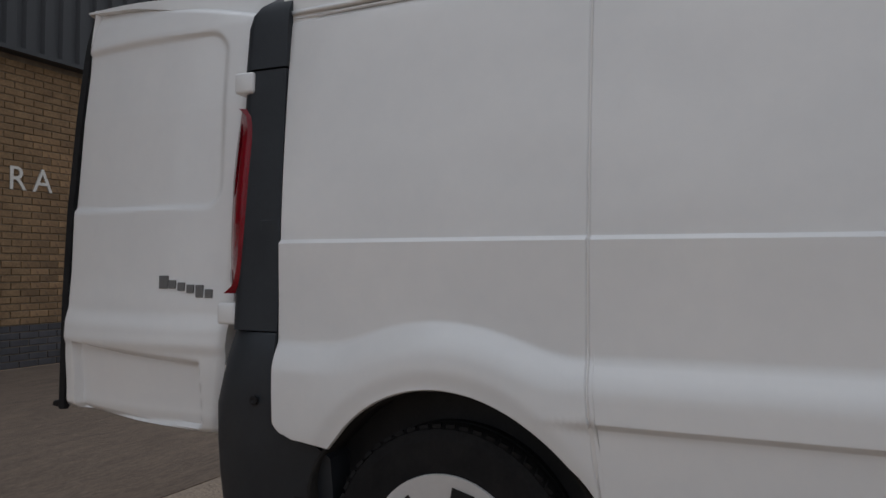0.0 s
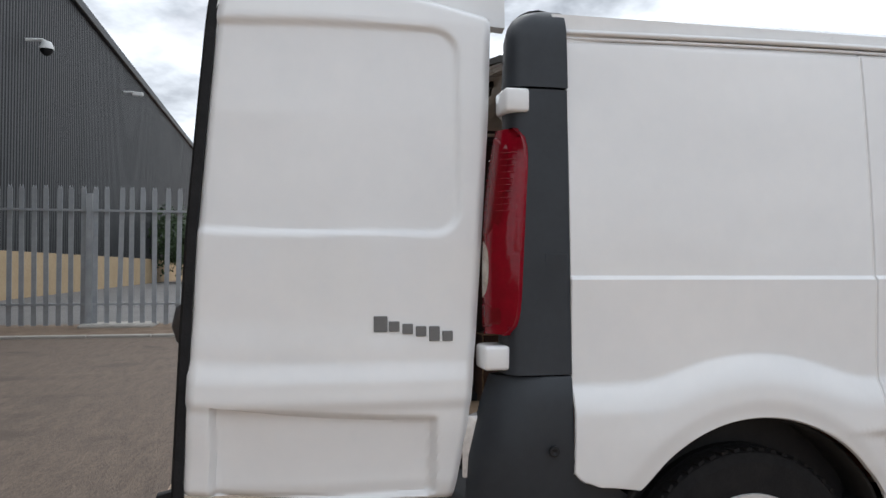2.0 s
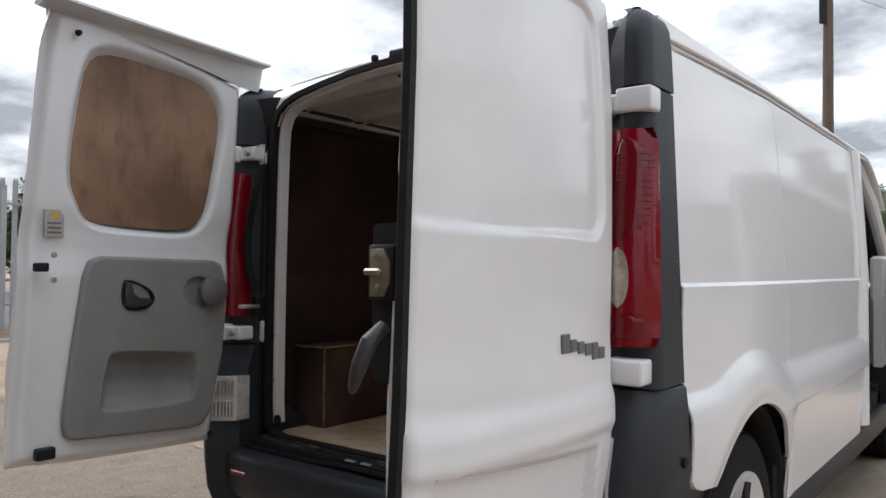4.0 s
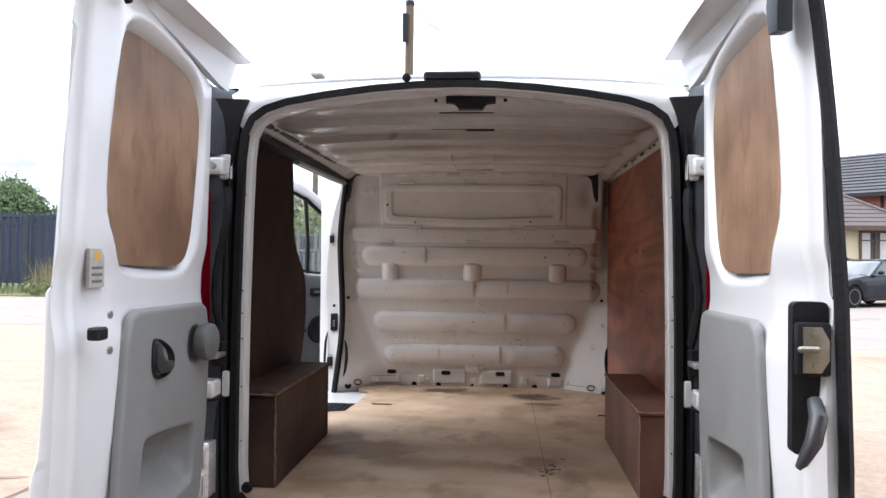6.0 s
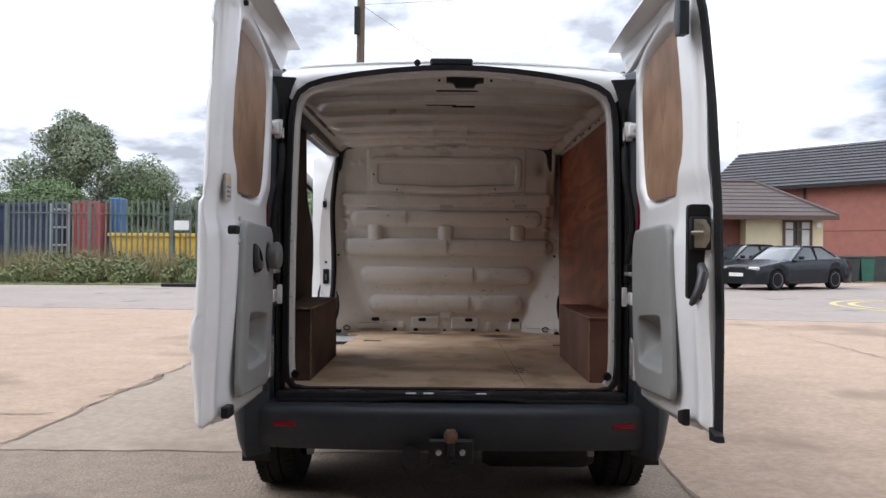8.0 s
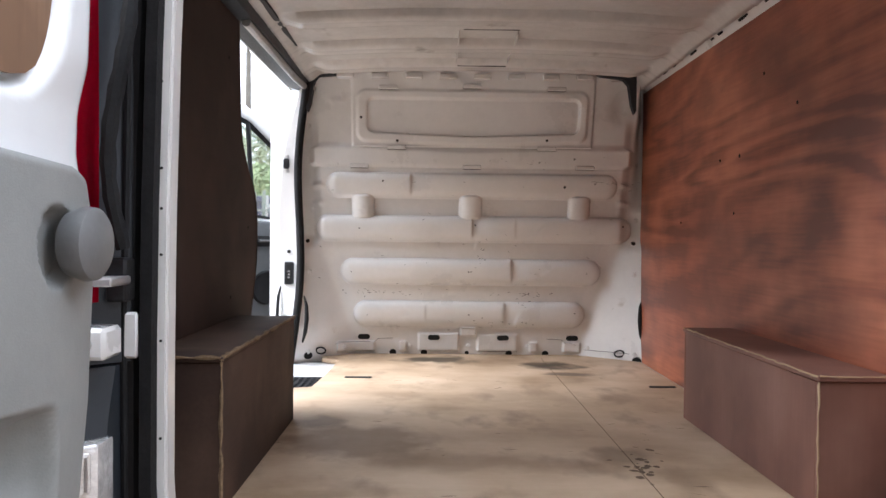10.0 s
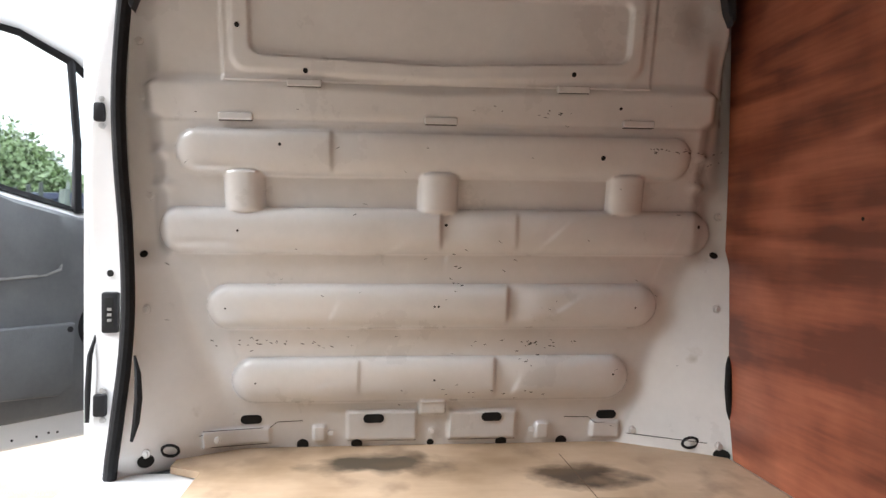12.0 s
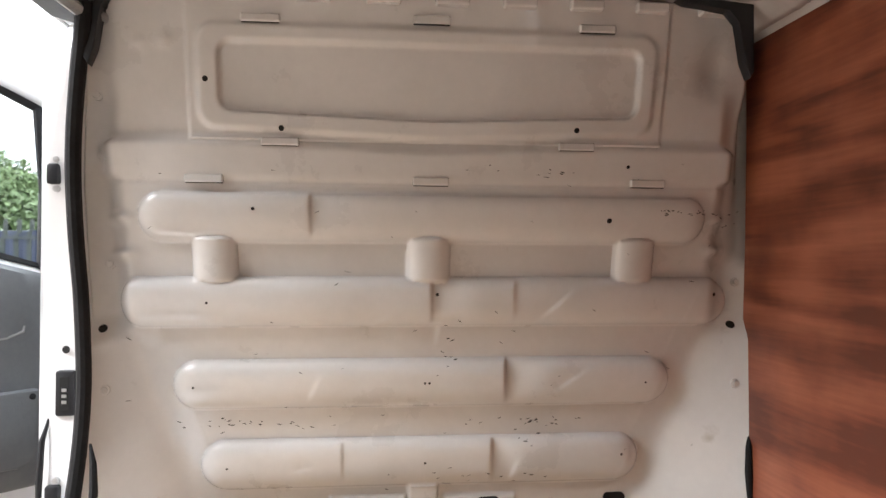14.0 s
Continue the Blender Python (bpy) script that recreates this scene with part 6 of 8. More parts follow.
def front_door(s, ang):
    """Built shut, from the hinge at y = 0 backwards, then swung open."""
    d = new("front_door")
    d.parent = van
    d.location = (XC + s * 0.91, 3.45, 0)
    d.rotation_euler = (0, 0, radians(ang * s))
    tagged(d, "open white front door with a grey inner card and clear window")
    c = (0.70, 1.52)
    angs = sorted({math.tau * k / 140 for k in range(140)} | {math.atan2(z - c[1], y - c[0]) % math.tau for y, z in DOOR_EDGE + DOOR_GLASS})

    def lean(z):
        return 0.07 * max(0.0, z - 1.15) ** 1.3

    def ring(bm, spec):
        rows = []
        for grow, inner, x in spec:
            row = []
            for a in angs:
                r = reach(DOOR_GLASS if inner else DOOR_EDGE, c, a) + grow
                y, z = c[0] + r * math.cos(a), c[1] + r * math.sin(a)
                row.append(bm.verts.new((s * (x - lean(z)), -y, z)))
            rows.append(row)
        n = len(angs)
        for p, q in zip(rows, rows[1:] + rows[:1]):
            for i in range(n):
                bm.faces.new((p[i], p[(i + 1) % n], q[(i + 1) % n], q[i]))
        return bm
    part("door_shell", ring(bmesh.new(), [(0.0, False, -0.004), (0.0, False, -0.03), (-0.010, False, -0.040), (-0.014, False, -0.080), (-0.022, False, -0.088), (0.030, True, -0.088), (0.012, True, -0.080), (0.0, True, -0.062),
                                          (0.0, True, -0.03), (0.012, True, -0.012), (-0.012, False, 0.0)]), PAINT, d, "white door body with its window frame", smooth=40)
    part("window_seal", ring(bmesh.new(), [(-0.012, True, -0.074), (0.008, True, -0.084), (0.012, True, -0.060), (-0.012, True, -0.058)]), RUBBER, d, "black window seal")
    part("quarter_bar", boxed(*sorted((s * -0.095, s * -0.060)), -0.572, -0.546, 1.235, 1.50, bevel=0.003), BLACK, d)
    part("quarter_bar", tubed([(s * -0.082, -0.559, 1.49), (s * -0.105, -0.592, 1.765)], 0.015, 8), BLACK, d)
    bm = bmesh.new()
    for x in (-0.070, -0.066):
        bm.faces.new([bm.verts.new((s * (x - lean(z)), -y, z)) for y, z in DOOR_GLASS])
    gl = part("window_glass", bm, GLASS, d, "clear door window", smooth=None)
    gl.visible_shadow = False
    # card: a raised skin with softened rim; o sets its fittings further from the hinge
    o = 0.11 if s < 0 else 0.0
    cc = (0.60, 0.92)
    bm = bmesh.new()
    ca = sorted({math.tau * k / 72 for k in range(72)} | {math.atan2(z - cc[1], y - cc[0]) % math.tau for y, z in DOOR_CARD_EDGE})
    rows = []
    for f, h in ((1.0, 0.0), (0.995, 0.010), (0.975, 0.018), (0.94, 0.022), (0.80, 0.030), (0.55, 0.034), (0.25, 0.036)):
        row = []
        for a in ca:
            r = reach(DOOR_CARD_EDGE, cc, a) * f
            y, z = cc[0] + r * math.cos(a), cc[1] + r * math.sin(a)
            step = 0.016 * smooth01(1.00, 1.06, z) * smooth01(0.46 + o, 0.54 + o, y) + 0.010 * smooth01(0.50 + o, 0.54 + o, y)
            row.append(bm.verts.new((s * (-0.086 - h - (step if f < 0.97 else 0)), -y, z)))
        rows.append(row)
    for p, q in zip(rows, rows[1:]):
        for i in range(len(ca)):
            bm.faces.new((p[i], p[(i + 1) % len(ca)], q[(i + 1) % len(ca)], q[i]))
    bm.faces.new(rows[-1])
    cb = part("door_card", bm, DOOR_CARD, d, "grey moulded door card", smooth=50)
    part("card_crease", tubed([(s * -0.128, -0.52 - o, 1.10), (s * -0.132, -0.53 - o, 1.04), (s * -0.134, -0.58 - o, 1.022), (s * -0.134, -0.75 - o, 1.012), (s * -0.130, -0.93 - o, 1.03)], 0.006, 6), GREY_TRIM, cb)
    part("door_pocket", prismed([(-0.49 - o, 0.855), (-0.965 - o / 2, 0.852), (-0.955 - o / 2, 0.66), (-0.93 - o / 2, 0.625), (-0.55 - o, 0.61), (-0.50 - o, 0.64)], "x", *sorted((s * -0.165, s * -0.11)), bevel=0.014), DOOR_CARD, cb, "grey door pocket", smooth=40)
    for py in (0.512 + o, 0.945 + o / 2):
        part("pocket_plug", lathed([(s * -0.168, 0.0), (s * -0.167, 0.010), (s * -0.16, 0.011)], (0, -py, 0.835), "x", 10), BLACK, cb)
    part("speaker", lathed([(s * -0.112, 0.100), (s * -0.130, 0.097), (s * -0.135, 0.088), (s * -0.131, 0.080), (s * -0.138, 0.0)], (0, -0.366 - o, 0.835), "x", 30), BLACK, cb, "round black speaker grille")
    hb = part("pull_handle", prismed(rounded(-0.445 - o, -0.335 - o, 1.07, 1.13, 0.02), "x", *sorted((s * -0.135, s * -0.11)), bevel=0.003), BLACK, cb, "black inner handle")
    part("pull_lever", boxed(*sorted((s * -0.145, s * -0.133)), -0.425 - o, -0.355 - o, 1.095, 1.11, bevel=0.004), GREY_DARK, hb)
    for y, z in ((1.165, 1.20), (1.125, 1.195), (1.125, 1.14), (1.13, 1.89)):
        part("latch_hole", lathed([(s * 0.004, 0.011), (s * -0.003, 0.010), (s * -0.003, 0.0)], (s * (-0.088 - lean(z)), -y, z), "x", 12), HOLE, d)
    for k, y in enumerate((0.52, 0.63, 0.66, 0.70, 0.78, 0.92, 1.04)):
        part("sill_hole", lathed([(s * 0.004, 0.005), (s * -0.002, 0.004), (s * -0.002, 0.0)], (s * -0.088, -y, 0.468 + 0.003 * (k % 3)), "x", 8), HOLE, d)
    for z in (0.75, 1.08):
        part("hinge", boxed(*sorted((s * -0.085, s * -0.035)), -0.12, 0.05, z - 0.03, z + 0.03, bevel=0.008), PAINT, d)
    mir = part("wing_mirror", boxed(*sorted((s * 0.03, s * 0.21)), -0.30, -0.17, 1.20, 1.46, bevel=0.03, seg=3), BLACK, d, "black wing mirror")
    part("mirror_glass", prismed(rounded(*sorted((s * 0.05, s * 0.19)), 1.23, 1.43, 0.03), "y", -0.304, -0.298), surface("mirror_silver", (0.8, 0.8, 0.8), None, 2, 0.03, metal=1.0) if s > 0 else bpy.data.materials["mirror_silver"], mir)
    part("mirror_arm", boxed(*sorted((s * -0.04, s * 0.05)), -0.26, -0.19, 1.22, 1.30, bevel=0.015), BLACK, mir)
    return d


front_door(1, 56.5)
front_door(-1, 43.5)


# ---- the yard ----
CONCRETE = surface("yard_concrete", (0.315, 0.225, 0.160), (0.475, 0.352, 0.262), 2.6, 0.85, 0.95, bump=0.8, bscale=120, stretch=(0.85, 1.2, 1), spots=((0.27, 0.195, 0.142), 0.55, 0.56), fine=0.62)
ASPHALT = surface("road_asphalt", (0.25, 0.212, 0.185), (0.34, 0.292, 0.258), 0.5, 0.9, bump=0.4, bscale=60, fine=0.5, spots=((0.16, 0.15, 0.145), 0.8, 0.62))
# brown concrete with the warehouse's shade put into its colour
APRON_SHADED = surface("brushed_brown_concrete_shaded", (0.066, 0.047, 0.034), (0.175, 0.128, 0.096), 5.0, 0.85, 0.95, bump=1.0, bscale=75, stretch=(0.5, 2.2, 1), spots=((0.085, 0.062, 0.046), 0.9, 0.57), fine=0.62)
GRIT = surface("gritty_concrete", (0.15, 0.115, 0.088), (0.34, 0.268, 0.205), 9.0, 0.85, 0.95, bump=1.0, bscale=60, spots=((0.15, 0.115, 0.09), 1.3, 0.58), fine=0.7)
BAY_GREY = surface("grey_bay_concrete", (0.27, 0.215, 0.165), (0.40, 0.325, 0.255), 2.2, 0.85, 0.95, bump=0.7, bscale=120, spots=((0.235, 0.185, 0.14), 0.7, 0.58), fine=0.6)
TARMAC = surface("grey_tarmac", (0.105, 0.10, 0.097), (0.17, 0.163, 0.157), 0.8, 0.9, bump=0.5, bscale=90, fine=0.55)
SOIL = surface("bare_soil", (0.10, 0.065, 0.04), (0.19, 0.13, 0.085), 3, 0.95, bump=0.8, bscale=25)
KERB = surface("kerb_stone", (0.30, 0.28, 0.25), (0.40, 0.375, 0.34), 4, 0.9, bump=0.3, bscale=60)
CRACK = surface("crack_fill", (0.15, 0.112, 0.082), (0.22, 0.17, 0.125), 12, 0.95)
BRICK = surface("buff_brick", (0.15, 0.088, 0.043), (0.29, 0.18, 0.092), 7, 0.85, bump=0.4, bscale=90, random_tint=0.30, spots=((0.15, 0.09, 0.05), 12, 0.62))
BRICK_MANY = surface("buff_brick_run", (0.135, 0.080, 0.040), (0.30, 0.19, 0.098), 4.5, 0.85, bump=0.4, bscale=90, fine=0.5)
BLUE_BRICK = surface("blue_brick", (0.035, 0.035, 0.042), (0.075, 0.072, 0.08), 6, 0.7, bump=0.3, bscale=90, random_tint=0.25)
MORTAR = surface("mortar", (0.14, 0.108, 0.078), (0.21, 0.168, 0.125), 9, 0.95, bump=0.4, bscale=80)
CLADDING = surface("dark_cladding", (0.022, 0.024, 0.028), (0.034, 0.036, 0.041), 0.7, 0.45, 0.6, stretch=(1, 1, 0.2))
CLAD_FAR = surface("grey_cladding", (0.010, 0.0108, 0.013), (0.019, 0.020, 0.023), 0.3, 0.5, stretch=(1, 1, 0.2))
GALV = surface("galvanised", (0.27, 0.285, 0.30), (0.40, 0.415, 0.43), 3, 0.5, 0.65, metal=0.35, bump=0.1, bscale=40)
DOORS_DARK = surface("dark_folding_door", (0.012, 0.014, 0.017), (0.022, 0.024, 0.028), 2, 0.5)
FENCE_DARK = surface("dark_green_paint", (0.022, 0.032, 0.030), (0.045, 0.055, 0.052), 3, 0.6)
# lighter copy of the dark fence paint, brighter light put into the colour
FENCE_LIT = surface("lightened_green_paint", (0.10, 0.125, 0.115), (0.18, 0.205, 0.19), 3, 0.6)
# weathered concrete, darkened in colour for a post seen against bright sky
POST_GREY = surface("weathered_backlit_post", (0.10, 0.092, 0.078), (0.16, 0.148, 0.128), 4, 0.9, bump=0.3, bscale=40)
TIMBER = surface("weathered_pole", (0.09, 0.065, 0.045), (0.16, 0.12, 0.085), 6, 0.9, stretch=(1, 1, 0.15), bump=0.3, bscale=30)


def slab(name, x0, x1, y0, y1, z, mat, label, cat):
    return tagged(part(name, boxed(x0, x1, y0, y1, z - 0.3, z), mat, None), label, cat, kind="structure")


ground = tagged(part("ground", boxed(-900, 900, -900, 900, -1.0, GZ), CONCRETE, None), "worn pinkish concrete yard with cracks and joints", "ground", kind="structure")
# road beyond the yard, with its near edge running slightly askew
bm = prismed([(-120, 15.0), (-7, 11.0), (0, 10.4), (8, 9.2), (16, 8.4), (120, 1.0), (120, 60), (34, 25.5), (16, 24.0), (7, 23.4), (4, 20.5), (-6, 19.8), (-16, 19.0), (-120, 20)], "z", -0.2, GZ + 0.005)
tagged(part("road", bm, ASPHALT, None), "pale worn asphalt road", "road", kind="structure")


def crack(pts, w, seed, name="ground_crack"):
    rg = random.Random(seed)
    bm = bmesh.new()
    L, R = [], []
    for i in range(len(pts) - 1):
        a, b = Vector(pts[i]), Vector(pts[i + 1])
        n = max(2, int((b - a).length / 0.12))
        d = (b - a).normalized()
        side = Vector((-d.y, d.x))
        for k in range(n):
            p = a + (b - a) * (k / n) + side * rg.gauss(0, min(0.018, w * 1.2))
            h = w * rg.uniform(0.25, 1.0)
            L.append(bm.verts.new((*(p + side * h), GZ + 0.008)))
            R.append(bm.verts.new((*(p - side * h), GZ + 0.008)))
    for i in range(len(L) - 1):
        bm.faces.new((L[i], L[i + 1], R[i + 1], R[i]))
    part(name, bm, CRACK, ground, smooth=None)


# bays of the yard laid at other times: brown and brushed by the warehouse, darkened there for its shade, greyer under
# the van
tagged(part("ground_apron", boxed(-10.5, 1.14, -5.95, -1.30, -0.2, GZ + 0.004), APRON_SHADED, None), "brown brushed concrete apron, darkened for the warehouse's shade", "ground", kind="structure")
tagged(part("ground_grit", boxed(-10.5, 1.14, -1.29, 1.02, -0.2, GZ + 0.004), GRIT, None), "worn concrete bay with exposed grit", "ground", kind="structure")
tagged(part("ground_bay", boxed(-2.48, 1.14, 1.03, 10.2, -0.2, GZ + 0.004), BAY_GREY, None), "smooth greyish concrete bay", "ground", kind="structure")
tagged(part("ground_tarmac", boxed(-60, -13.4, -10.3, 12.0, -0.2, GZ + 0.004), TARMAC, None), "grey tarmac of the neighbouring yard", "ground", kind="structure")
crack([(-2.50, 1.0), (-2.47, 1.9), (-2.49, 2.9), (-2.46, 3.6), (-2.48, 10.5)], 0.020, 1)
crack([(-2.55, 2.55), (-2.44, 3.2), (-2.50, 3.7)], 0.045, 2)
crack([(-9.0, 1.9), (-5.0, 1.85), (-2.5, 1.95)], 0.012, 3)
crack([(-10.4, 1.02), (-2.5, 1.02), (-1.6, 1.02), (1.1, 1.02)], 0.010, 8)
crack([(1.16, -5.8), (1.14, 0.3), (1.15, 1.0), (1.12, 4.0), (1.10, 10.0)], 0.016, 4)
crack([(4.70, -5.5), (4.72, 3.0), (4.76, 7.1), (4.82, 9.6)], 0.010, 5)
crack([(-9.0, 6.2), (-5.2, 6.5), (-3.2, 8.4)], 0.012, 6)
crack([(-6.1, -5.5), (-6.08, -2.0), (-6.1, 1.0)], 0.012, 7)
# manhole and yellow markings on the road
YELLOW_LINE = surface("worn_yellow_line", (0.50, 0.40, 0.16), (0.60, 0.50, 0.25), 3, 0.8)
for r in (1.55, 1.80):
    bm = bmesh.new()
    rows = [[bm.verts.new((11.3 + q * math.cos(a) * 1.5, 13.0 + q * math.sin(a) * 1.40, GZ + 0.009)) for q in (r, r + 0.09)] for a in [radians(60 + 8 * k) for k in range(30)]]
    for p, q in zip(rows, rows[1:]):
        bm.faces.new((p[0], p[1], q[1], q[0]))
    tagged(part("road_marking", bm, YELLOW_LINE, None, smooth=None), "curved double yellow road line", "road marking", "yellow lines")

# ---- warehouse ----
WY, WX0, WX1 = -6.0, -10.1, 7.0
wall = tagged(part("wall_south", boxed(-4.86, WX1, WY - 0.30, WY - 0.012, 0.0, 3.36), MORTAR, None), "buff brick wall with a dark blue brick plinth", "wall", kind="structure")
pier = tagged(part("wall_pier", boxed(WX0, -8.32, WY - 0.30, WY - 0.012, 0.0, 3.36), MORTAR, None), "brown brick pier beside the doors", "wall", kind="structure")
door_1 = tagged(part("door_1", boxed(-8.32, -4.86, WY - 0.31, WY - 0.24, 0.0, 3.34), DOORS_DARK, None), "dark folding warehouse doors", "door", kind="structure")
for k in range(8):
    x = -8.25 + k * 0.42
    part("door_leaf", prismed([(x, WY - 0.24), (x + 0.34, WY - 0.24), (x + 0.38, WY - 0.10), (x + 0.03, WY - 0.16)], "z", GZ + 0.05, 3.2), DOORS_DARK, door_1)
part("door_reveal", boxed(-4.93, -4.861, WY - 0.28, WY - 0.013, 0.0, 3.34), DOORS_DARK, door_1)
part("door_reveal", boxed(-8.319, -8.26, WY - 0.28, WY - 0.013, 0.0, 3.34), DOORS_DARK, door_1)
part("dock_kerb", boxed(-8.26, -4.93, WY - 0.23, WY + 0.03, 0.0, 0.42, bevel=0.02), BLUE_BRICK, door_1)


def cladding(name, x0, x1, y, z0, z1, pitch, mat, label, face=1):
    """Upright trapezoid ribs."""
    pts, x = [], x0
    while x < x1:
        pts += [(x, y), (x + pitch * 0.30, y), (x + pitch * 0.42, y + face * 0.035), (x + pitch * 0.88, y + face * 0.035)]
        x += pitch
    bm = bmesh.new()
    lo, hi = [bm.verts.new((a, b, z0)) for a, b in pts], [bm.verts.new((a, b, z1)) for a, b in pts]
    for i in range(len(pts) - 1):
        bm.faces.new((lo[i], lo[i + 1], hi[i + 1], hi[i]))
    ob = tagged(part(name, bm, mat, None, smooth=None), label, "wall", kind="structure")
    ob.modifiers.new("thickness", "SOLIDIFY").thickness = 0.004
    return ob


# the unseen height here is chosen to block sky light from the yard
cladding("wall_cladding", WX0 - 0.1, WX1, WY + 0.10, 3.34, 8.8, 0.22, CLADDING, "dark ribbed metal cladding, its unseen top raised for shade")
tagged(part("wall_behind", boxed(WX0 - 0.05, WX1, WY - 4.3, WY + 0.05, 3.37, 8.75), CLADDING, None), "dark upper wall of the warehouse, unseen height set for shade", "wall", kind="structure")
tagged(part("trim", boxed(WX0 - 0.15, WX1, WY - 0.30, WY + 0.16, 3.31, 3.355), CLADDING, None), "dark drip trim", "trim", kind="structure")
cladding("wall_far", -95, WX0 - 0.2, -10.4, 1.75, 13.2, 0.30, CLAD_FAR, "long grey ribbed metal wall")
PLINTH = surface("pale_brick_plinth", (0.42, 0.30, 0.17), (0.52, 0.39, 0.24), 1.2, 0.9, fine=0.5)
far = tagged(part("wall_plinth", boxed(-95, WX0 - 0.2, -10.7, -10.34, 0.0, 1.75), PLINTH, None), "pale brick base of the long wall", "wall", kind="structure")
tagged(part("roof_edge", boxed(-95, WX0, -10.8, -10.15, 13.15, 13.6, bevel=0.03), CLAD_FAR, None), "grey eaves flashing", "roof", kind="structure")
tagged(part("wall_back", boxed(-95, WX1, -30, -10.8, 0.0, 13.0), CLAD_FAR, None), "rest of the warehouse", "wall", kind="structure")

# lettering on the brick
LETTER = surface("white_letters", (0.62, 0.60, 0.56), (0.72, 0.70, 0.67), 6, 0.7)
for ch, x in (("A", -2.45), ("R", -2.77), ("A", -3.07)):
    cu = bpy.data.curves.new("letter", "FONT")
    cu.body, cu.size, cu.extrude, cu.align_x = ch, 0.36, 0.006, "CENTER"
    cu.materials.append(LETTER)
    ob = new("wall_letter", cu)
    ob.matrix_world = Matrix.Translation((x, WY + 0.008, 1.90)) @ Matrix.Rotation(radians(180), 4, "Z") @ Matrix.Rotation(radians(90), 4, "X")
    tagged(ob, "white capital letter fixed on the brick wall", "letter", "wall letters")
tagged(part("white_pipe", tubed([(-3.80, WY + 0.045, 0.29), (-3.80, WY + 0.045, 1.13)], 0.035, 10), PAPER, None), "short white pipe on the brick wall", "pipe")


def bollard(x, y, h, w):
    b = thing("guard_post", "yellow painted steel guard post, scraped and rusty", "bollard", "guard posts")
    part("guard_face", prismed([(x - w / 2, GZ), (x + w / 2, GZ), (x + w / 2, GZ + h), (x, GZ + h - 0.02), (x - w / 2, GZ + h - 0.10)], "y", y, y + 0.05, bevel=0.006), YELLOW, b)
    part("guard_side", boxed(x + w / 2 - 0.04, x + w / 2, y - 0.16, y, GZ, GZ + h - 0.03, bevel=0.005), BLACK, b)
    part("foot_plate", boxed(x - w / 2 - 0.03, x + w / 2 + 0.03, y - 0.18, y + 0.08, GZ, GZ + 0.015), RUST, b)


bollard(-6.25, WY + 0.10, 1.50, 0.27)
bollard(-8.75, WY + 0.10, 1.45, 0.25)
sgn = tagged(part("warning_sign", boxed(-7.32, -7.08, WY - 0.09, WY - 0.08, 2.08, 2.72), PAPER, None), "white and yellow warning sign on the dark door", "sign")
part("sign_triangle", prismed([(-7.30, 2.42), (-7.10, 2.42), (-7.20, 2.60)], "y", WY - 0.08, WY - 0.076), YELLOW_SIGN, sgn)
part("sign_band", boxed(-7.30, -7.10, WY - 0.08, WY - 0.077, 2.10, 2.38), YELLOW_SIGN, sgn)
for k in range(4):
    part("text_bar", boxed(-7.28, -7.12, WY - 0.077, WY - 0.074, 2.13 + k * 0.06, 2.152 + k * 0.06), BLACK, sgn)
ntc = tagged(part("wall_notice", boxed(-9.05, -8.70, WY + 0.004, WY + 0.010, 2.18, 2.48), PAPER, None), "white paper notice on the brick pier", "notice")
lamp_ = tagged(part("bulkhead_light", boxed(-8.24, -8.04, WY - 0.10, WY + 0.0, 2.86, 3.08, bevel=0.03, seg=2), surface("lamp_glass", (0.45, 0.36, 0.2), (0.55, 0.45, 0.28), 8, 0.4), None), "small amber wall light over the door", "wall light")

# black barrier and a rusty bin by the pier
bar = thing("steel_barrier", "black steel barrier with a bent top rail", "barrier")
part("barrier_post", boxed(-8.12, -7.98, -5.12, -4.98, GZ, 1.42, bevel=0.01), BLACK, bar)
part("barrier_rail", tubed([(-8.05, -5.05, 1.42), (-8.65, -5.05, 1.42), (-8.75, -5.05, 1.34), (-8.78, -5.05, GZ)], 0.028, 8), BLACK, bar)
part("barrier_foot", prismed([(-7.8, GZ), (-8.95, GZ), (-8.95, GZ + 0.06), (-8.2, GZ + 0.24), (-7.8, GZ + 0.32)], "y", -5.2, -4.9, bevel=0.01), BLACK, bar)
binb = tagged(part("rusty_bin", lathed([(0.0, 0.0), (0.0, 0.40), (0.04, 0.42), (0.85, 0.48), (0.90, 0.50), (0.92, 0.47), (0.80, 0.44), (0.80, 0.0)], (-9.75, -5.85, GZ), "z", 24), RUST, None), "brown rusty metal bin", "bin")

# cameras on the long wall
def cctv(x, z, dome):
    c = thing("security_camera", "white dome security camera on a bracket" if dome else "small white security camera", "camera", "security cameras")
    part("bracket", tubed([(x, -10.36, z + 0.25), (x, -9.8, z + 0.28), (x, -9.65, z + 0.2)], 0.06, 8), PAPER, c)
    if dome:
        part("housing", lathed([(0.20, 0.0), (0.20, 0.16), (-0.02, 0.26), (-0.08, 0.26)], (x, -9.62, z), "z", 18), PAPER, c)
        part("dome", lathed([(-0.08, 0.24), (-0.2, 0.2), (-0.3, 0.1), (-0.33, 0.0)], (x, -9.62, z), "z", 18), BLACK, c)
    else:
        part("housing", boxed(x - 0.12, x + 0.12, -9.85, -9.25, z + 0.05, z + 0.28, bevel=0.04), PAPER, c)


cctv(-27.9, 9.4, True)
cctv(-45.0, 11.3, False)


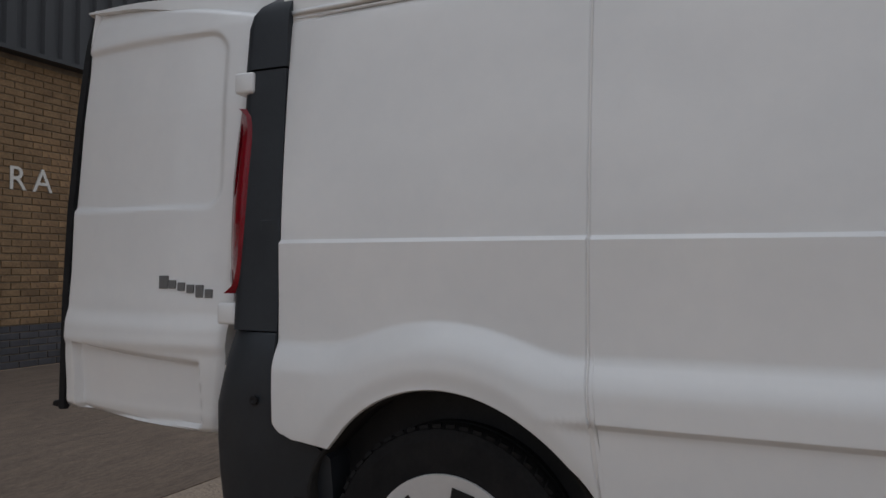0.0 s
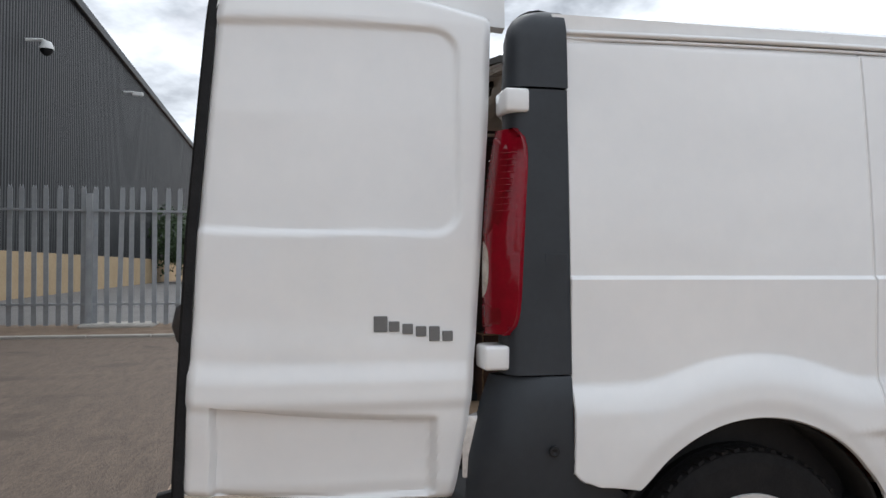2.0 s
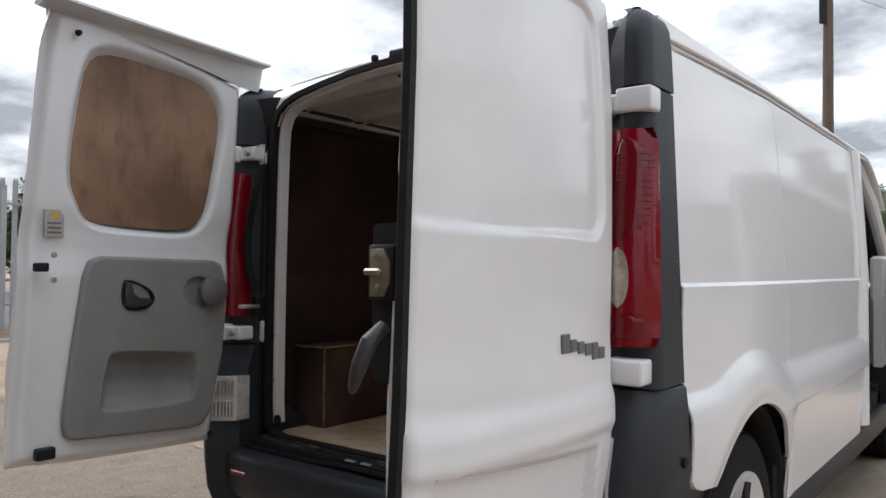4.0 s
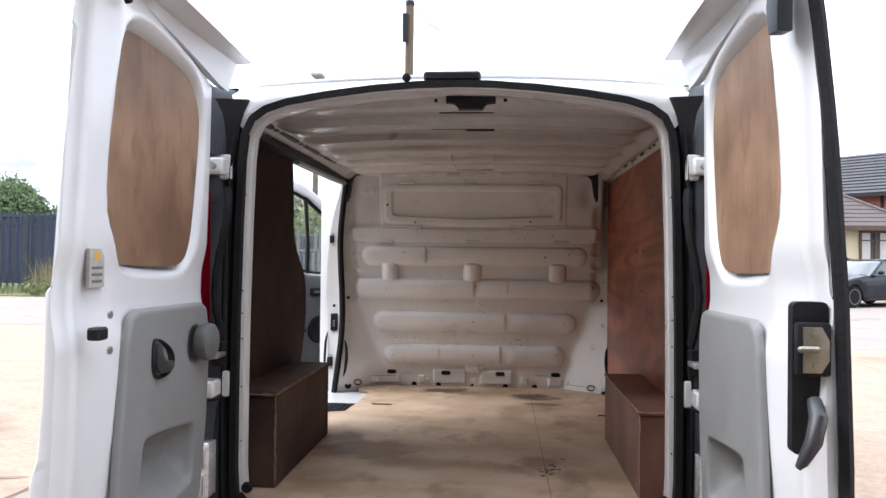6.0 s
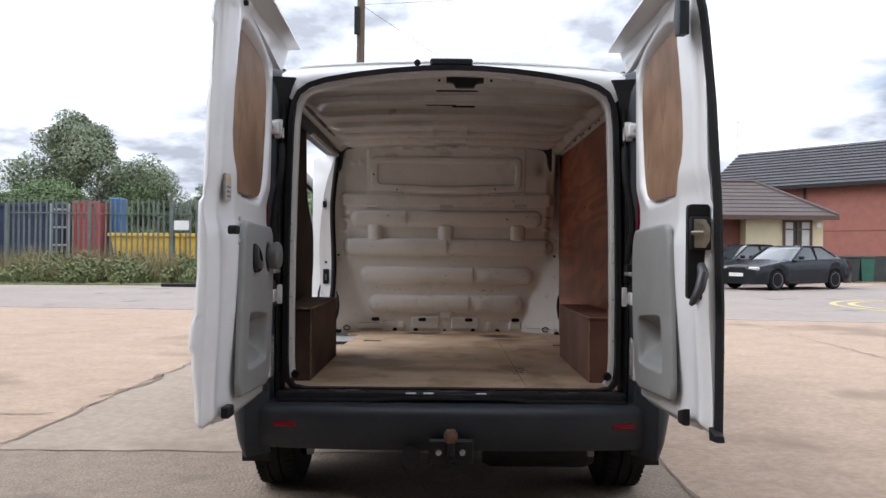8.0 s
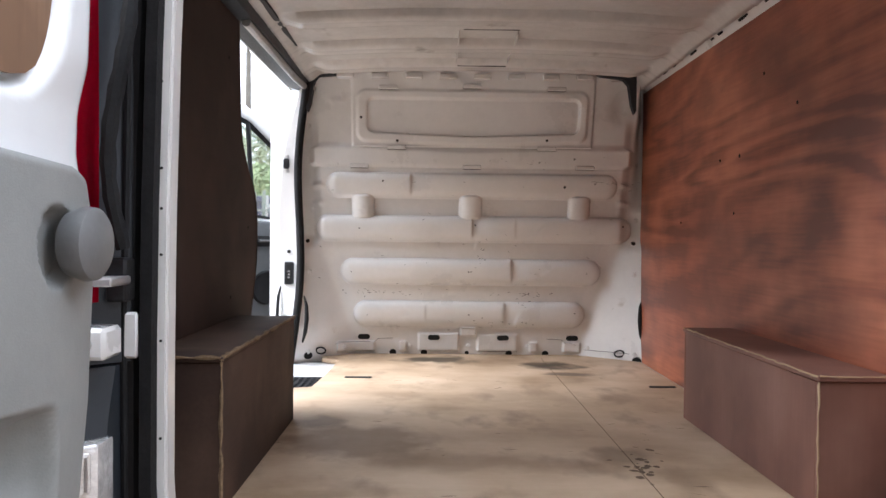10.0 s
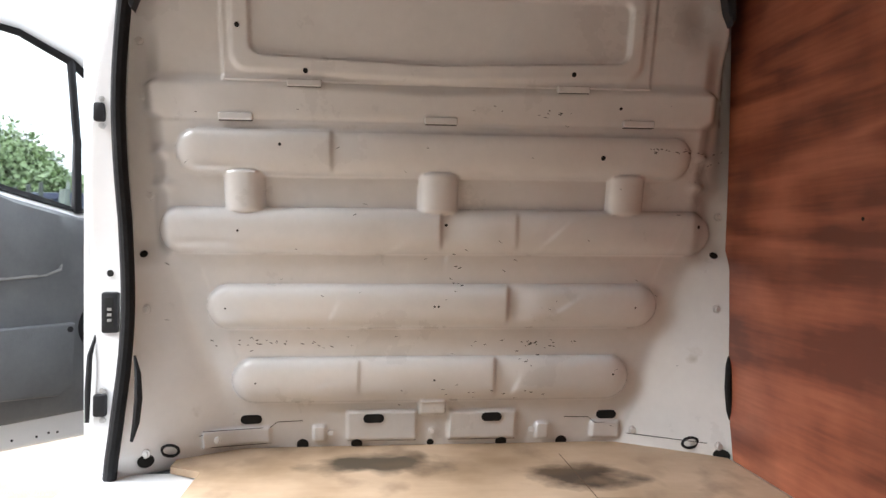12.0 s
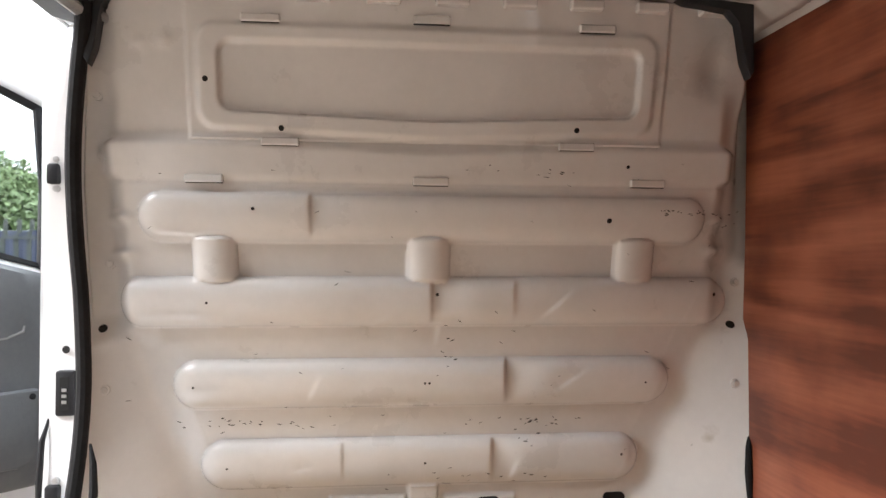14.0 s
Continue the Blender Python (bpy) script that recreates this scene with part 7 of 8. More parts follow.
# ---- fences ----
def pale_mesh(name, h, w, mat):
    bm = prismed([(-w / 2, 0.0), (w / 2, 0.0), (w / 2, h - 0.09), (w * 0.30, h), (0, h - 0.04), (-w * 0.30, h), (-w / 2, h - 0.09)], "y", -0.012, 0.012)
    bmesh.ops.recalc_face_normals(bm, faces=bm.faces[:])
    me = bpy.data.meshes.new(name)
    bm.to_mesh(me)
    bm.free()
    me.materials.append(mat)
    return me


def fence(a, b, h, pitch, w, mat, label, post_every, post_mat, group):
    f = thing("palisade_fence", label, "fence", group)
    a, b = Vector(a), Vector(b)
    d = (b - a).normalized()
    ang = math.atan2(d.y, d.x)
    n = int((b - a).length / pitch)
    me = pale_mesh("pale", h, w, mat)
    rg = random.Random(int(h * 100))
    for k in range(n):
        p = a + d * pitch * k
        ob = new("pale", me)
        ob.parent = f
        ob.matrix_basis = Matrix.Translation((p.x, p.y, GZ + 0.05)) @ Matrix.Rotation(ang, 4, "Z") @ Matrix.Rotation(rg.gauss(0, 0.008), 4, "Y")
    side = Vector((-d.y, d.x)) * -0.04
    for z in (0.45, h - 0.42):
        q = [a + side, b + side]
        part("rail", tubed([(q[0].x, q[0].y, GZ + z), (q[1].x, q[1].y, GZ + z)], 0.028, 4), mat, f, smooth=None)
    k = 0.0
    while k < (b - a).length:
        p = a + d * k + side * 2
        part("post", boxed(p.x - 0.05, p.x + 0.05, p.y - 0.05, p.y + 0.05, 0.0, GZ + h - 0.1), post_mat, f)
        k += post_every
    return f


fence((-12.8, -9.9), (-12.8, 4.5), 2.66, 0.215, 0.088, GALV, "grey galvanised palisade fence", 2.75, GALV, "fences")
verge = tagged(part("soil_strip", boxed(-13.4, -10.65, -10.2, 6.0, -0.2, GZ + 0.03), SOIL, None), "strip of bare soil under the fence", "verge", kind="structure")
for k in range(15):
    part("kerb_block", boxed(-10.65, -10.5, -9.9 + k, -9.9 + k + 0.985, -0.1, GZ + 0.05, bevel=0.012), KERB, verge)
tagged(part("concrete_pad", boxed(-13.2, -12.3, -4.5, -3.2, 0.0, GZ + 0.09, bevel=0.03), KERB, None), "pale concrete pad at the fence post", "pad")

fence((-38, 21.8), (-15.0, 22.6), 2.72, 0.215, 0.07, FENCE_DARK, "dark painted palisade fence in front of containers", 2.75, FENCE_DARK, "fences")
fence((-14.8, 22.65), (-2.2, 23.2), 2.72, 0.18, 0.06, FENCE_LIT, "grey-green palisade fence above the weeds, paint lightened for brighter light", 2.75, FENCE_LIT, "fences")
p_ = tagged(part("fence_sign", boxed(-9.15, -8.65, 22.6, 22.62, 1.78, 2.10), PAPER, None), "small white sign on the fence", "sign")

# ---- plants ----
LEAF_A = surface("leaves", (0.065, 0.110, 0.040), (0.17, 0.24, 0.095), 0.9, 0.6, fine=0.5)
LEAF_B = surface("pale_leaves", (0.13, 0.165, 0.09), (0.25, 0.285, 0.18), 0.8, 0.55, fine=0.5)
LEAF_D = surface("dark_leaves", (0.026, 0.050, 0.022), (0.065, 0.105, 0.040), 0.9, 0.6, fine=0.5)
WEED = surface("weeds", (0.085, 0.115, 0.04), (0.20, 0.215, 0.095), 2.0, 0.7, fine=0.5)
STRAW = surface("dry_grass", (0.20, 0.165, 0.075), (0.32, 0.27, 0.14), 2.0, 0.8, fine=0.5)
BARK = surface("bark", (0.06, 0.045, 0.032), (0.12, 0.09, 0.065), 6, 0.9, bump=0.6, bscale=20)


def leaf_cloud(clumps, per, size, seed):
    """Small quads scattered over the shells of many uneven clumps."""
    rg = np.random.default_rng(seed)
    P, F = [], []
    for cx, cy, cz, r in clumps:
        n = int(per * r * r)
        d = rg.normal(size=(n, 3))
        d /= np.linalg.norm(d, axis=1)[:, None]
        rad = r * (0.55 + 0.5 * rg.random(n)) * (1 + 0.25 * np.sin(d[:, 0] * 5 + cx) * np.cos(d[:, 2] * 4 + cy))
        c = np.array([cx, cy, cz]) + d * rad[:, None] * np.array([1, 1, 0.85])
        a = rg.normal(size=(n, 3))
        a /= np.linalg.norm(a, axis=1)[:, None]
        b = np.cross(a, d + 0.3 * rg.normal(size=(n, 3)))
        b /= np.linalg.norm(b, axis=1)[:, None] + 1e-9
        s = size * (0.6 + 0.8 * rg.random(n))[:, None]
        base = len(P)
        q = np.stack([c - a * s, c - b * s * 0.5, c + a * s, c + b * s * 0.5], 1).reshape(-1, 3)
        P.extend(q.tolist())
        F.extend([(base + 4 * i, base + 4 * i + 1, base + 4 * i + 2, base + 4 * i + 3) for i in range(n)])
    return P, F


def tree(x, y, h, spread, trunk, mat, seed, label, per=1700, size=0.075, low=0.25):
    rg = random.Random(seed)
    t = thing("tree", label, "tree", "trees")
    bm = tubed([(x, y, GZ), (x + 0.1, y, h * 0.25), (x + rg.uniform(-0.3, 0.3), y, h * 0.5), (x, y, h * 0.8)], [trunk, trunk * 0.8, trunk * 0.5, trunk * 0.15], 9)
    clumps = []
    for k in range(24):
        a, q = rg.uniform(0, math.tau), rg.random()
        z = h * (low + (1 - low) * (0.08 + 0.86 * rg.random()))
        w = spread * math.sin(math.pi * min(0.97, max(0.12, (z / h - low + 0.12) / (1.08 - low)))) ** 0.7
        r = spread * rg.uniform(0.20, 0.36)
        cx, cy = x + math.cos(a) * (w - r * 0.6) * math.sqrt(q), y + math.sin(a) * (w - r * 0.6) * math.sqrt(q)
        clumps.append((cx, cy, z - r * 0.4, r))
        if k % 3 == 0:
            tube(bm, [(x, y, h * 0.3 + 0.02 * k), ((x + cx) / 2, (y + cy) / 2, (h * 0.35 + z) / 2 + 0.2), (cx, cy, z - r * 0.4)], [trunk * 0.4, trunk * 0.25, 0.03], 6)
    part("trunk", bm, BARK, t)
    P, F = leaf_cloud(clumps, per, size, seed)
    me = bpy.data.meshes.new("crown")
    me.from_pydata(P, [], F)
    link("crown", me, mat, t, kind="stuff")
    return t


tree(-19.6, 37.5, 8.0, 5.2, 0.30, LEAF_B, 3, "tall pale-leaved tree behind the fence", per=1900, size=0.07, low=0.2)
tree(-24.5, 34.0, 5.0, 3.6, 0.25, LEAF_A, 5, "dense green tree behind the fence", per=1900, size=0.07)
tree(-19.0, 33.0, 4.3, 4.0, 0.22, LEAF_A, 6, "dense green bushy tree behind the fence", per=1900, size=0.07)
tree(-15.8, 36.0, 4.4, 2.8, 0.20, LEAF_A, 8, "small green tree behind the fence")
tree(-28.5, 32.0, 6.8, 4.0, 0.25, LEAF_A, 9, "green tree behind the containers")
tree(-14.0, 42.0, 5.3, 3.2, 0.22, LEAF_B, 11, "pale green tree in the distance")
tree(-9.6, 42.0, 4.9, 3.0, 0.22, LEAF_A, 12, "round green tree in the distance")
tree(-5.0, 42.0, 5.6, 3.2, 0.22, LEAF_B, 13, "pale green tree in the distance")
tree(-34.0, 24.5, 7.2, 4.0, 0.3, LEAF_A, 14, "green tree beside the containers")
tree(-31.0, 14.5, 7.0, 3.6, 0.3, LEAF_D, 15, "dark green tree beyond the yard")
tree(-34.0, 6.5, 8.0, 4.0, 0.3, LEAF_A, 16, "green tree beyond the yard")

# hedge line far behind
rg = random.Random(21)
P, F = leaf_cloud([(-38 + 1.1 * k, 41 + rg.uniform(-1, 1), rg.uniform(1.0, 2.2), rg.uniform(1.3, 2.1)) for k in range(38)], 420, 0.13, 22)
me = bpy.data.meshes.new("hedge")
me.from_pydata(P, [], F)
tagged(link("far_hedge", me, LEAF_A, None), "overgrown green hedge in the distance", "hedge", kind="stuff")
rg = random.Random(23)
P, F = leaf_cloud([(-58 + rg.uniform(-2, 2), -9 + 1.3 * k, rg.uniform(1.2, 3.4), rg.uniform(1.6, 2.8)) for k in range(36)], 420, 0.17, 24)
me = bpy.data.meshes.new("hedge")
me.from_pydata(P, [], F)
tagged(link("boundary_hedge", me, LEAF_D, None), "tall dark hedge beyond the neighbouring yard", "hedge", kind="stuff")

# weeds on the verge
bank = tagged(part("grass_verge", prismed([(-60, 20.4), (-16, 19.4), (-6, 20.0), (3.5, 21.0), (3.5, 60), (-60, 60)], "z", -0.2, GZ + 0.035), WEED, None), "rough grass verge", "verge", kind="structure")
clumps = []
for k in range(120):
    x = rg.uniform(-14.6, -3.0) if k < 95 else rg.uniform(-26, -14.5)
    y = rg.uniform(20.0, 22.5) + 0.05 * (x + 10)
    r = rg.uniform(0.28, 0.66) * (1 if x > -14 else 0.5)
    clumps.append((x, y, GZ + r * 0.45 + 0.22 * (y - 20.0) / 2.5, r))
P, F = leaf_cloud(clumps, 900, 0.06, 23)
me = bpy.data.meshes.new("weeds")
me.from_pydata(P, [], F)
tagged(link("weeds", me, WEED, None), "tangle of brambles and weeds along the fence", "weeds", kind="stuff")


def blades(n, box_, h0, h1, seed):
    rg = np.random.default_rng(seed)
    P, F = [], []
    for i in range(n):
        x, y = rg.uniform(box_[0], box_[1]), rg.uniform(box_[2], box_[3])
        h, w, a = rg.uniform(h0, h1), rg.uniform(0.006, 0.014), rg.uniform(0, 6.28)
        lx, ly = rg.normal(0, 0.22, 2) * h
        b = len(P)
        P += [(x - w * math.cos(a), y - w * math.sin(a), GZ), (x + w * math.cos(a), y + w * math.sin(a), GZ), (x + lx * 0.4 + w * math.cos(a) * 0.7, y + ly * 0.4 + w * math.sin(a) * 0.7, GZ + h * 0.6), (x + lx * 0.4 - w * math.cos(a) * 0.7, y + ly * 0.4 - w * math.sin(a) * 0.7, GZ + h * 0.6), (x + lx, y + ly, GZ + h)]
        F += [(b, b + 1, b + 2, b + 3), (b + 3, b + 2, b + 4)]
    return P, F


P, F = blades(5200, (-15.0, -3.0, 20.9, 23.6), 0.5, 1.35, 31)
me = bpy.data.meshes.new("dry_grass")
me.from_pydata(P, [], F)
tagged(link("tall_grass", me, STRAW, None), "tall dry seeding grass among the weeds", "grass", kind="stuff")
P, F = blades(5000, (-32, -13.5, 19.8, 22.8), 0.10, 0.35, 32)
me = bpy.data.meshes.new("green_grass")
me.from_pydata(P, [], F)
tagged(link("short_grass", me, WEED, None), "short green grass by the fence", "grass", kind="stuff")

# ---- containers and skips behind the fence ----
BLUE_C = surface("blue_container", (0.020, 0.028, 0.065), (0.035, 0.045, 0.095), 2, 0.5, spots=((0.08, 0.04, 0.03), 4, 0.66))
RED_C = surface("red_container", (0.30, 0.045, 0.045), (0.40, 0.075, 0.07), 2, 0.5, spots=((0.16, 0.05, 0.04), 4, 0.64))
BLUE_P = surface("bright_blue_paint", (0.025, 0.09, 0.25), (0.04, 0.13, 0.33), 2, 0.5)


def container(x0, x1, y0, y1, h, mat, label):
    c = thing("shipping_container", label, "container", "containers")
    pts, x = [], x0
    while x < x1 - 0.2:
        pts += [(x, y0 + 0.04), (x + 0.08, y0), (x + 0.2, y0), (x + 0.28, y0 + 0.04)]
        x += 0.36
    part("corrugated_side", prismed(pts + [(x1, y0 + 0.04), (x1, y0 + 0.1), (x0, y0 + 0.1)], "z", GZ + 0.16, h - 0.1), mat, c, smooth=None)
    part("body", boxed(x0 + 0.01, x1 - 0.01, y0 + 0.11, y1, GZ + 0.1, h - 0.02), mat, c)
    for z in (GZ + 0.02, h - 0.13):
        part("side_rail", boxed(x0 - 0.02, x1 + 0.02, y0 - 0.02, y0 + 0.13, z, z + 0.14, bevel=0.01), mat, c)
    for x in (x0, x1):
        part("corner_post", boxed(x - 0.08, x + 0.08, y0 - 0.03, y0 + 0.15, GZ, h, bevel=0.01), mat, c)
    return c


container(-29.0, -15.9, 28.2, 30.7, 2.95, BLUE_C, "dark blue corrugated shipping container")
container(-15.15, -14.2, 28.0, 30.4, 3.05, RED_C, "faded red shipping container")
tagged(part("blue_tank", boxed(-14.0, -13.55, 28.6, 29.4, GZ, 3.25, bevel=0.05), BLUE_P, None), "upright bright blue metal box", "tank")
gate = thing("container_door", "open grey ribbed container door", "door")
for k in range(4):
    part("bar", boxed(-15.95, -15.25, 27.70, 27.76, 0.5 + 0.72 * k, 0.58 + 0.72 * k), GALV, gate)
for x in (-16.0, -15.28):
    part("stile", boxed(x, x + 0.08, 27.69, 27.77, GZ, 2.95), GALV, gate)
skip = thing("skip", "yellow open-topped waste skip", "skip")
part("skip_body", prismed([(-13.2, 0.5), (-12.8, GZ), (-7.6, GZ), (-7.0, 0.5), (-6.8, 1.70), (-13.4, 1.70)], "y", 27.4, 29.2), YELLOW, skip)
part("skip_rim", boxed(-13.5, -6.7, 27.32, 27.42, 1.62, 1.76, bevel=0.02), YELLOW, skip)
for x in (-12.1, -10.6, -9.2, -7.8):
    part("skip_rib", boxed(x, x + 0.12, 27.33, 27.42, 0.25, 1.65), YELLOW, skip)

# ---- poles ----
pole = thing("telegraph_pole", "tall wooden telegraph pole with cables", "pole")
part("pole_shaft", tubed([(-2.50, 19.0, GZ), (-2.50, 19.0, 4.5), (-2.48, 19.0, 8.5)], [0.15, 0.135, 0.11], 12), TIMBER, pole)
part("pole_cap", lathed([(0.0, 0.13), (0.12, 0.12), (0.16, 0.0)], (-2.48, 19.0, 8.47), "z", 12), BLACK, pole)
part("pole_box", boxed(-2.66, -2.51, 18.82, 18.92, 7.4, 8.2, bevel=0.01), BLACK, pole)
for i, (tx, ty, tz) in enumerate(((24, 6, 8.6), (14, 44, 6.8))):
    pts = [(-2.48 + (tx + 2.48) * k / 14, 19.0 + (ty - 19.0) * k / 14, 8.3 + (tz - 8.3) * k / 14 - 1.0 * math.sin(math.pi * k / 14)) for k in range(15)]
    part("cable", tubed(pts, 0.007, 5), GREY_DARK, pole)
lp = thing("street_lamp", "concrete street lamp post with a yellow band", "street lamp")
part("lamp_post", tubed([(-4.75, 17.4, GZ), (-4.75, 17.4, 1.6), (-4.75, 17.4, 1.62), (-4.75, 17.4, 5.6)], [0.10, 0.10, 0.085, 0.062], 10), POST_GREY, lp)
part("band", lathed([(0, 0.098), (0.18, 0.098)], (-4.75, 17.4, 2.55), "z", 14), YELLOW_SIGN, lp)
part("lamp_arm", tubed([(-4.75, 17.4, 5.5), (-4.74, 17.3, 5.8), (-4.60, 17.0, 5.98)], 0.04, 8), POST_GREY, lp)
part("lamp_head", boxed(-4.72, -4.42, 16.65, 17.05, 5.93, 6.03, bevel=0.03), GALV, lp)
tagged(part("fallen_board", boxed(-8.2, -6.0, 18.9, 19.2, GZ + 0.006, GZ + 0.10, bevel=0.01), BLACK, None), "dark board lying at the road's edge", "board")

# ---- houses ----
CREAM = surface("cream_render", (0.60, 0.52, 0.34), (0.68, 0.60, 0.42), 1.5, 0.9, bump=0.3, bscale=40)
RED_BRICK = surface("red_brick_far", (0.22, 0.088, 0.068), (0.29, 0.125, 0.10), 2.5, 0.9, fine=0.5)
TILE_BROWN = surface("brown_roof_tiles", (0.082, 0.066, 0.062), (0.122, 0.098, 0.092), 1.5, 0.8, fine=0.5)
TILE_GREY = surface("grey_roof_tiles", (0.060, 0.060, 0.065), (0.095, 0.093, 0.098), 1.5, 0.8, fine=0.5)
FRAME_BROWN = surface("brown_window_frame", (0.07, 0.04, 0.028), (0.10, 0.06, 0.04), 5, 0.5)
PANE = surface("dark_window_pane", (0.03, 0.035, 0.04), (0.07, 0.075, 0.08), 1.0, 0.08, coat=0.5)
CURTAIN = surface("net_curtain", (0.45, 0.44, 0.42), (0.6, 0.59, 0.57), 7, 0.8, stretch=(6, 6, 1))


def courses(bm, a, b, c, d, n, lift=0.022):
    """Overlapping tile courses on a roof slope: a, b along the eaves, c, d along the ridge (d over a)."""
    a, b, c, d = (Vector(p) for p in (a, b, c, d))
    nor = (b - a).cross(d - a).normalized()
    nor = nor if nor.z > 0 else -nor
    rows = []
    for k in range(n + 1):
        p, q = a.lerp(d, k / n), b.lerp(c, k / n)
        rows.append([bm.verts.new(p), bm.verts.new(q)])
        if k < n:
            rows.append([bm.verts.new(p + nor * lift), bm.verts.new(q + nor * lift)])
    for p, q in zip(rows, rows[1:]):
        bm.faces.new((p[0], p[1], q[1], q[0]))


def house_window(parent, x0, x1, z0, z1, y, curtain=False):
    w = part("window", boxed(x0, x1, y - 0.03, y + 0.02, z0, z1), PANE, parent, "brown framed window")
    for a, b, c, d in ((x0 - 0.05, x1 + 0.05, z0 - 0.05, z0 + 0.03), (x0 - 0.05, x1 + 0.05, z1 - 0.03, z1 + 0.05), (x0 - 0.05, x0 + 0.04, z0, z1), (x1 - 0.04, x1 + 0.05, z0, z1), ((x0 + x1) / 2 - 0.03, (x0 + x1) / 2 + 0.03, z0, z1)):
        part("frame", boxed(a, b, y - 0.07, y - 0.031, c, d), FRAME_BROWN, w)
    part("transom", boxed(x0 + 0.04, x1 - 0.04, y - 0.06, y - 0.032, z0 + (z1 - z0) * 0.68, z0 + (z1 - z0) * 0.68 + 0.05), FRAME_BROWN, w)
    if curtain:
        for a in (x0 + 0.05, x1 - 0.35):
            part("curtain", boxed(a, a + 0.30, y - 0.034, y - 0.031, z0 + 0.05, z1 - 0.05), CURTAIN, w)
    return w


# cream bungalow with a hipped roof
hb = thing("bungalow", "cream rendered bungalow with a brown hipped roof", "house", "houses")
part("wall", boxed(11.9, 14.95, 26.9, 35.0, 0.0, 2.66), CREAM, hb)
bm = bmesh.new()
x0, x1, y0, y1, ze, zr = 9.6, 15.35, 26.5, 35.4, 2.64, 4.15
courses(bm, (x0, y0, ze), (x1, y0, ze), (13.0, 28.8, zr), (9.6, 28.8, zr), 9)
courses(bm, (x1, y0, ze), (x1, y1, ze), (13.0, 33.2, zr), (13.0, 28.8, zr), 9)
bm.faces.new([bm.verts.new(p) for p in ((x0, y0, ze - 0.02), (x1, y0, ze - 0.02), (x1, y1, ze - 0.02), (x0, y1, ze - 0.02))])
part("roof", bm, TILE_BROWN, hb, "brown tiled hipped roof", smooth=None)
part("fascia", boxed(x0, x1 + 0.02, y0 - 0.03, y0, ze - 0.16, ze + 0.02), FRAME_BROWN, hb)
part("ridge_tile", tubed([(x0, 28.8, zr + 0.03), (13.0, 28.8, zr + 0.03), (x1, y0, ze + 0.05)], 0.07, 6), TILE_BROWN, hb)
house_window(hb, 13.4, 14.45, 1.35, 2.45, 26.9, True)
house_window(hb, 10.2, 10.9, 0.4, 2.25, 27.5)
part("wall", boxed(9.6, 11.9, 27.5, 35.0, 0.0, 2.66), RED_BRICK, hb)
part("alarm_box", boxed(14.66, 14.84, 26.82, 26.9, 2.2, 2.4), PAPER, hb)

# long brick house behind it
bh2 = thing("brick_house", "two-storey red brick house with a grey tiled roof", "house", "houses")
ang = Matrix.Translation((15.6, 40.5, 0)) @ Matrix.Rotation(radians(-50), 4, "Z")
W, D = 20.0, 7.0
bm = boxed(0, W, 0, D, 0.0, 4.75)
bmesh.ops.transform(bm, matrix=ang, verts=bm.verts)
part("wall", bm, RED_BRICK, bh2)
bm = bmesh.new()
courses(bm, (-0.5, -0.5, 4.7), (W + 0.5, -0.5, 4.7), (W + 0.5, D / 2, 7.2), (-0.5, D / 2, 7.2), 13, 0.07)
courses(bm, (W + 0.5, D + 0.5, 4.7), (-0.5, D + 0.5, 4.7), (-0.5, D / 2, 7.2), (W + 0.5, D / 2, 7.2), 4, 0.07)
for x in (0.0, W):
    bm.faces.new([bm.verts.new(p) for p in ((x, 0, 4.7), (x, D, 4.7), (x, D / 2, 7.15))])
bmesh.ops.transform(bm, matrix=ang, verts=bm.verts)
part("roof", bm, TILE_GREY, bh2, "grey tiled roof in broad courses", smooth=None)
bm = boxed(-0.5, W + 0.5, -0.58, -0.5, 4.55, 4.72)
bmesh.ops.transform(bm, matrix=ang, verts=bm.verts)
part("gutter", bm, BLACK, bh2)
for x, z0, z1, w in ((3.6, 2.8, 4.2, 1.1), (4.9, 0.2, 2.1, 0.95)):
    bm = boxed(x, x + w, -0.05, 0.02, z0, z1)
    bmesh.ops.transform(bm, matrix=ang, verts=bm.verts)
    part("window", bm, PANE if z0 > 1 else CREAM, bh2)
for x in (5.0, 11.5, 18.0):
    bm = boxed(x, x + 0.09, -0.10, -0.02, 0.2, 4.6)
    bmesh.ops.transform(bm, matrix=ang, verts=bm.verts)
    part("downpipe", bm, BLACK, bh2)
bm = boxed(-0.02, W, -0.03, 0.0, 2.35, 2.5)
bmesh.ops.transform(bm, matrix=ang, verts=bm.verts)
part("brick_band", bm, RED_BRICK, bh2)
# small gabled wing
bm = prismed([(-1.9, 0.0), (1.9, 0.0), (1.9, 3.9), (0.0, 5.25), (-1.9, 3.9)], "y", -3.2, 0.0)
bmesh.ops.transform(bm, matrix=ang @ Matrix.Translation((0.6, 0, 0)), verts=bm.verts)
part("gable_wing", bm, RED_BRICK, bh2, smooth=None)
bm = bmesh.new()
courses(bm, (2.15, -3.4, 3.75), (2.15, 0.0, 3.75), (0.0, 0.0, 5.35), (0.0, -3.4, 5.35), 6, 0.05)
courses(bm, (-2.15, 0.0, 3.75), (-2.15, -3.4, 3.75), (0.0, -3.4, 5.35), (0.0, 0.0, 5.35), 6, 0.05)
bmesh.ops.transform(bm, matrix=ang @ Matrix.Translation((0.6, 0, 0)), verts=bm.verts)
part("wing_roof", bm, TILE_BROWN, bh2, smooth=None)
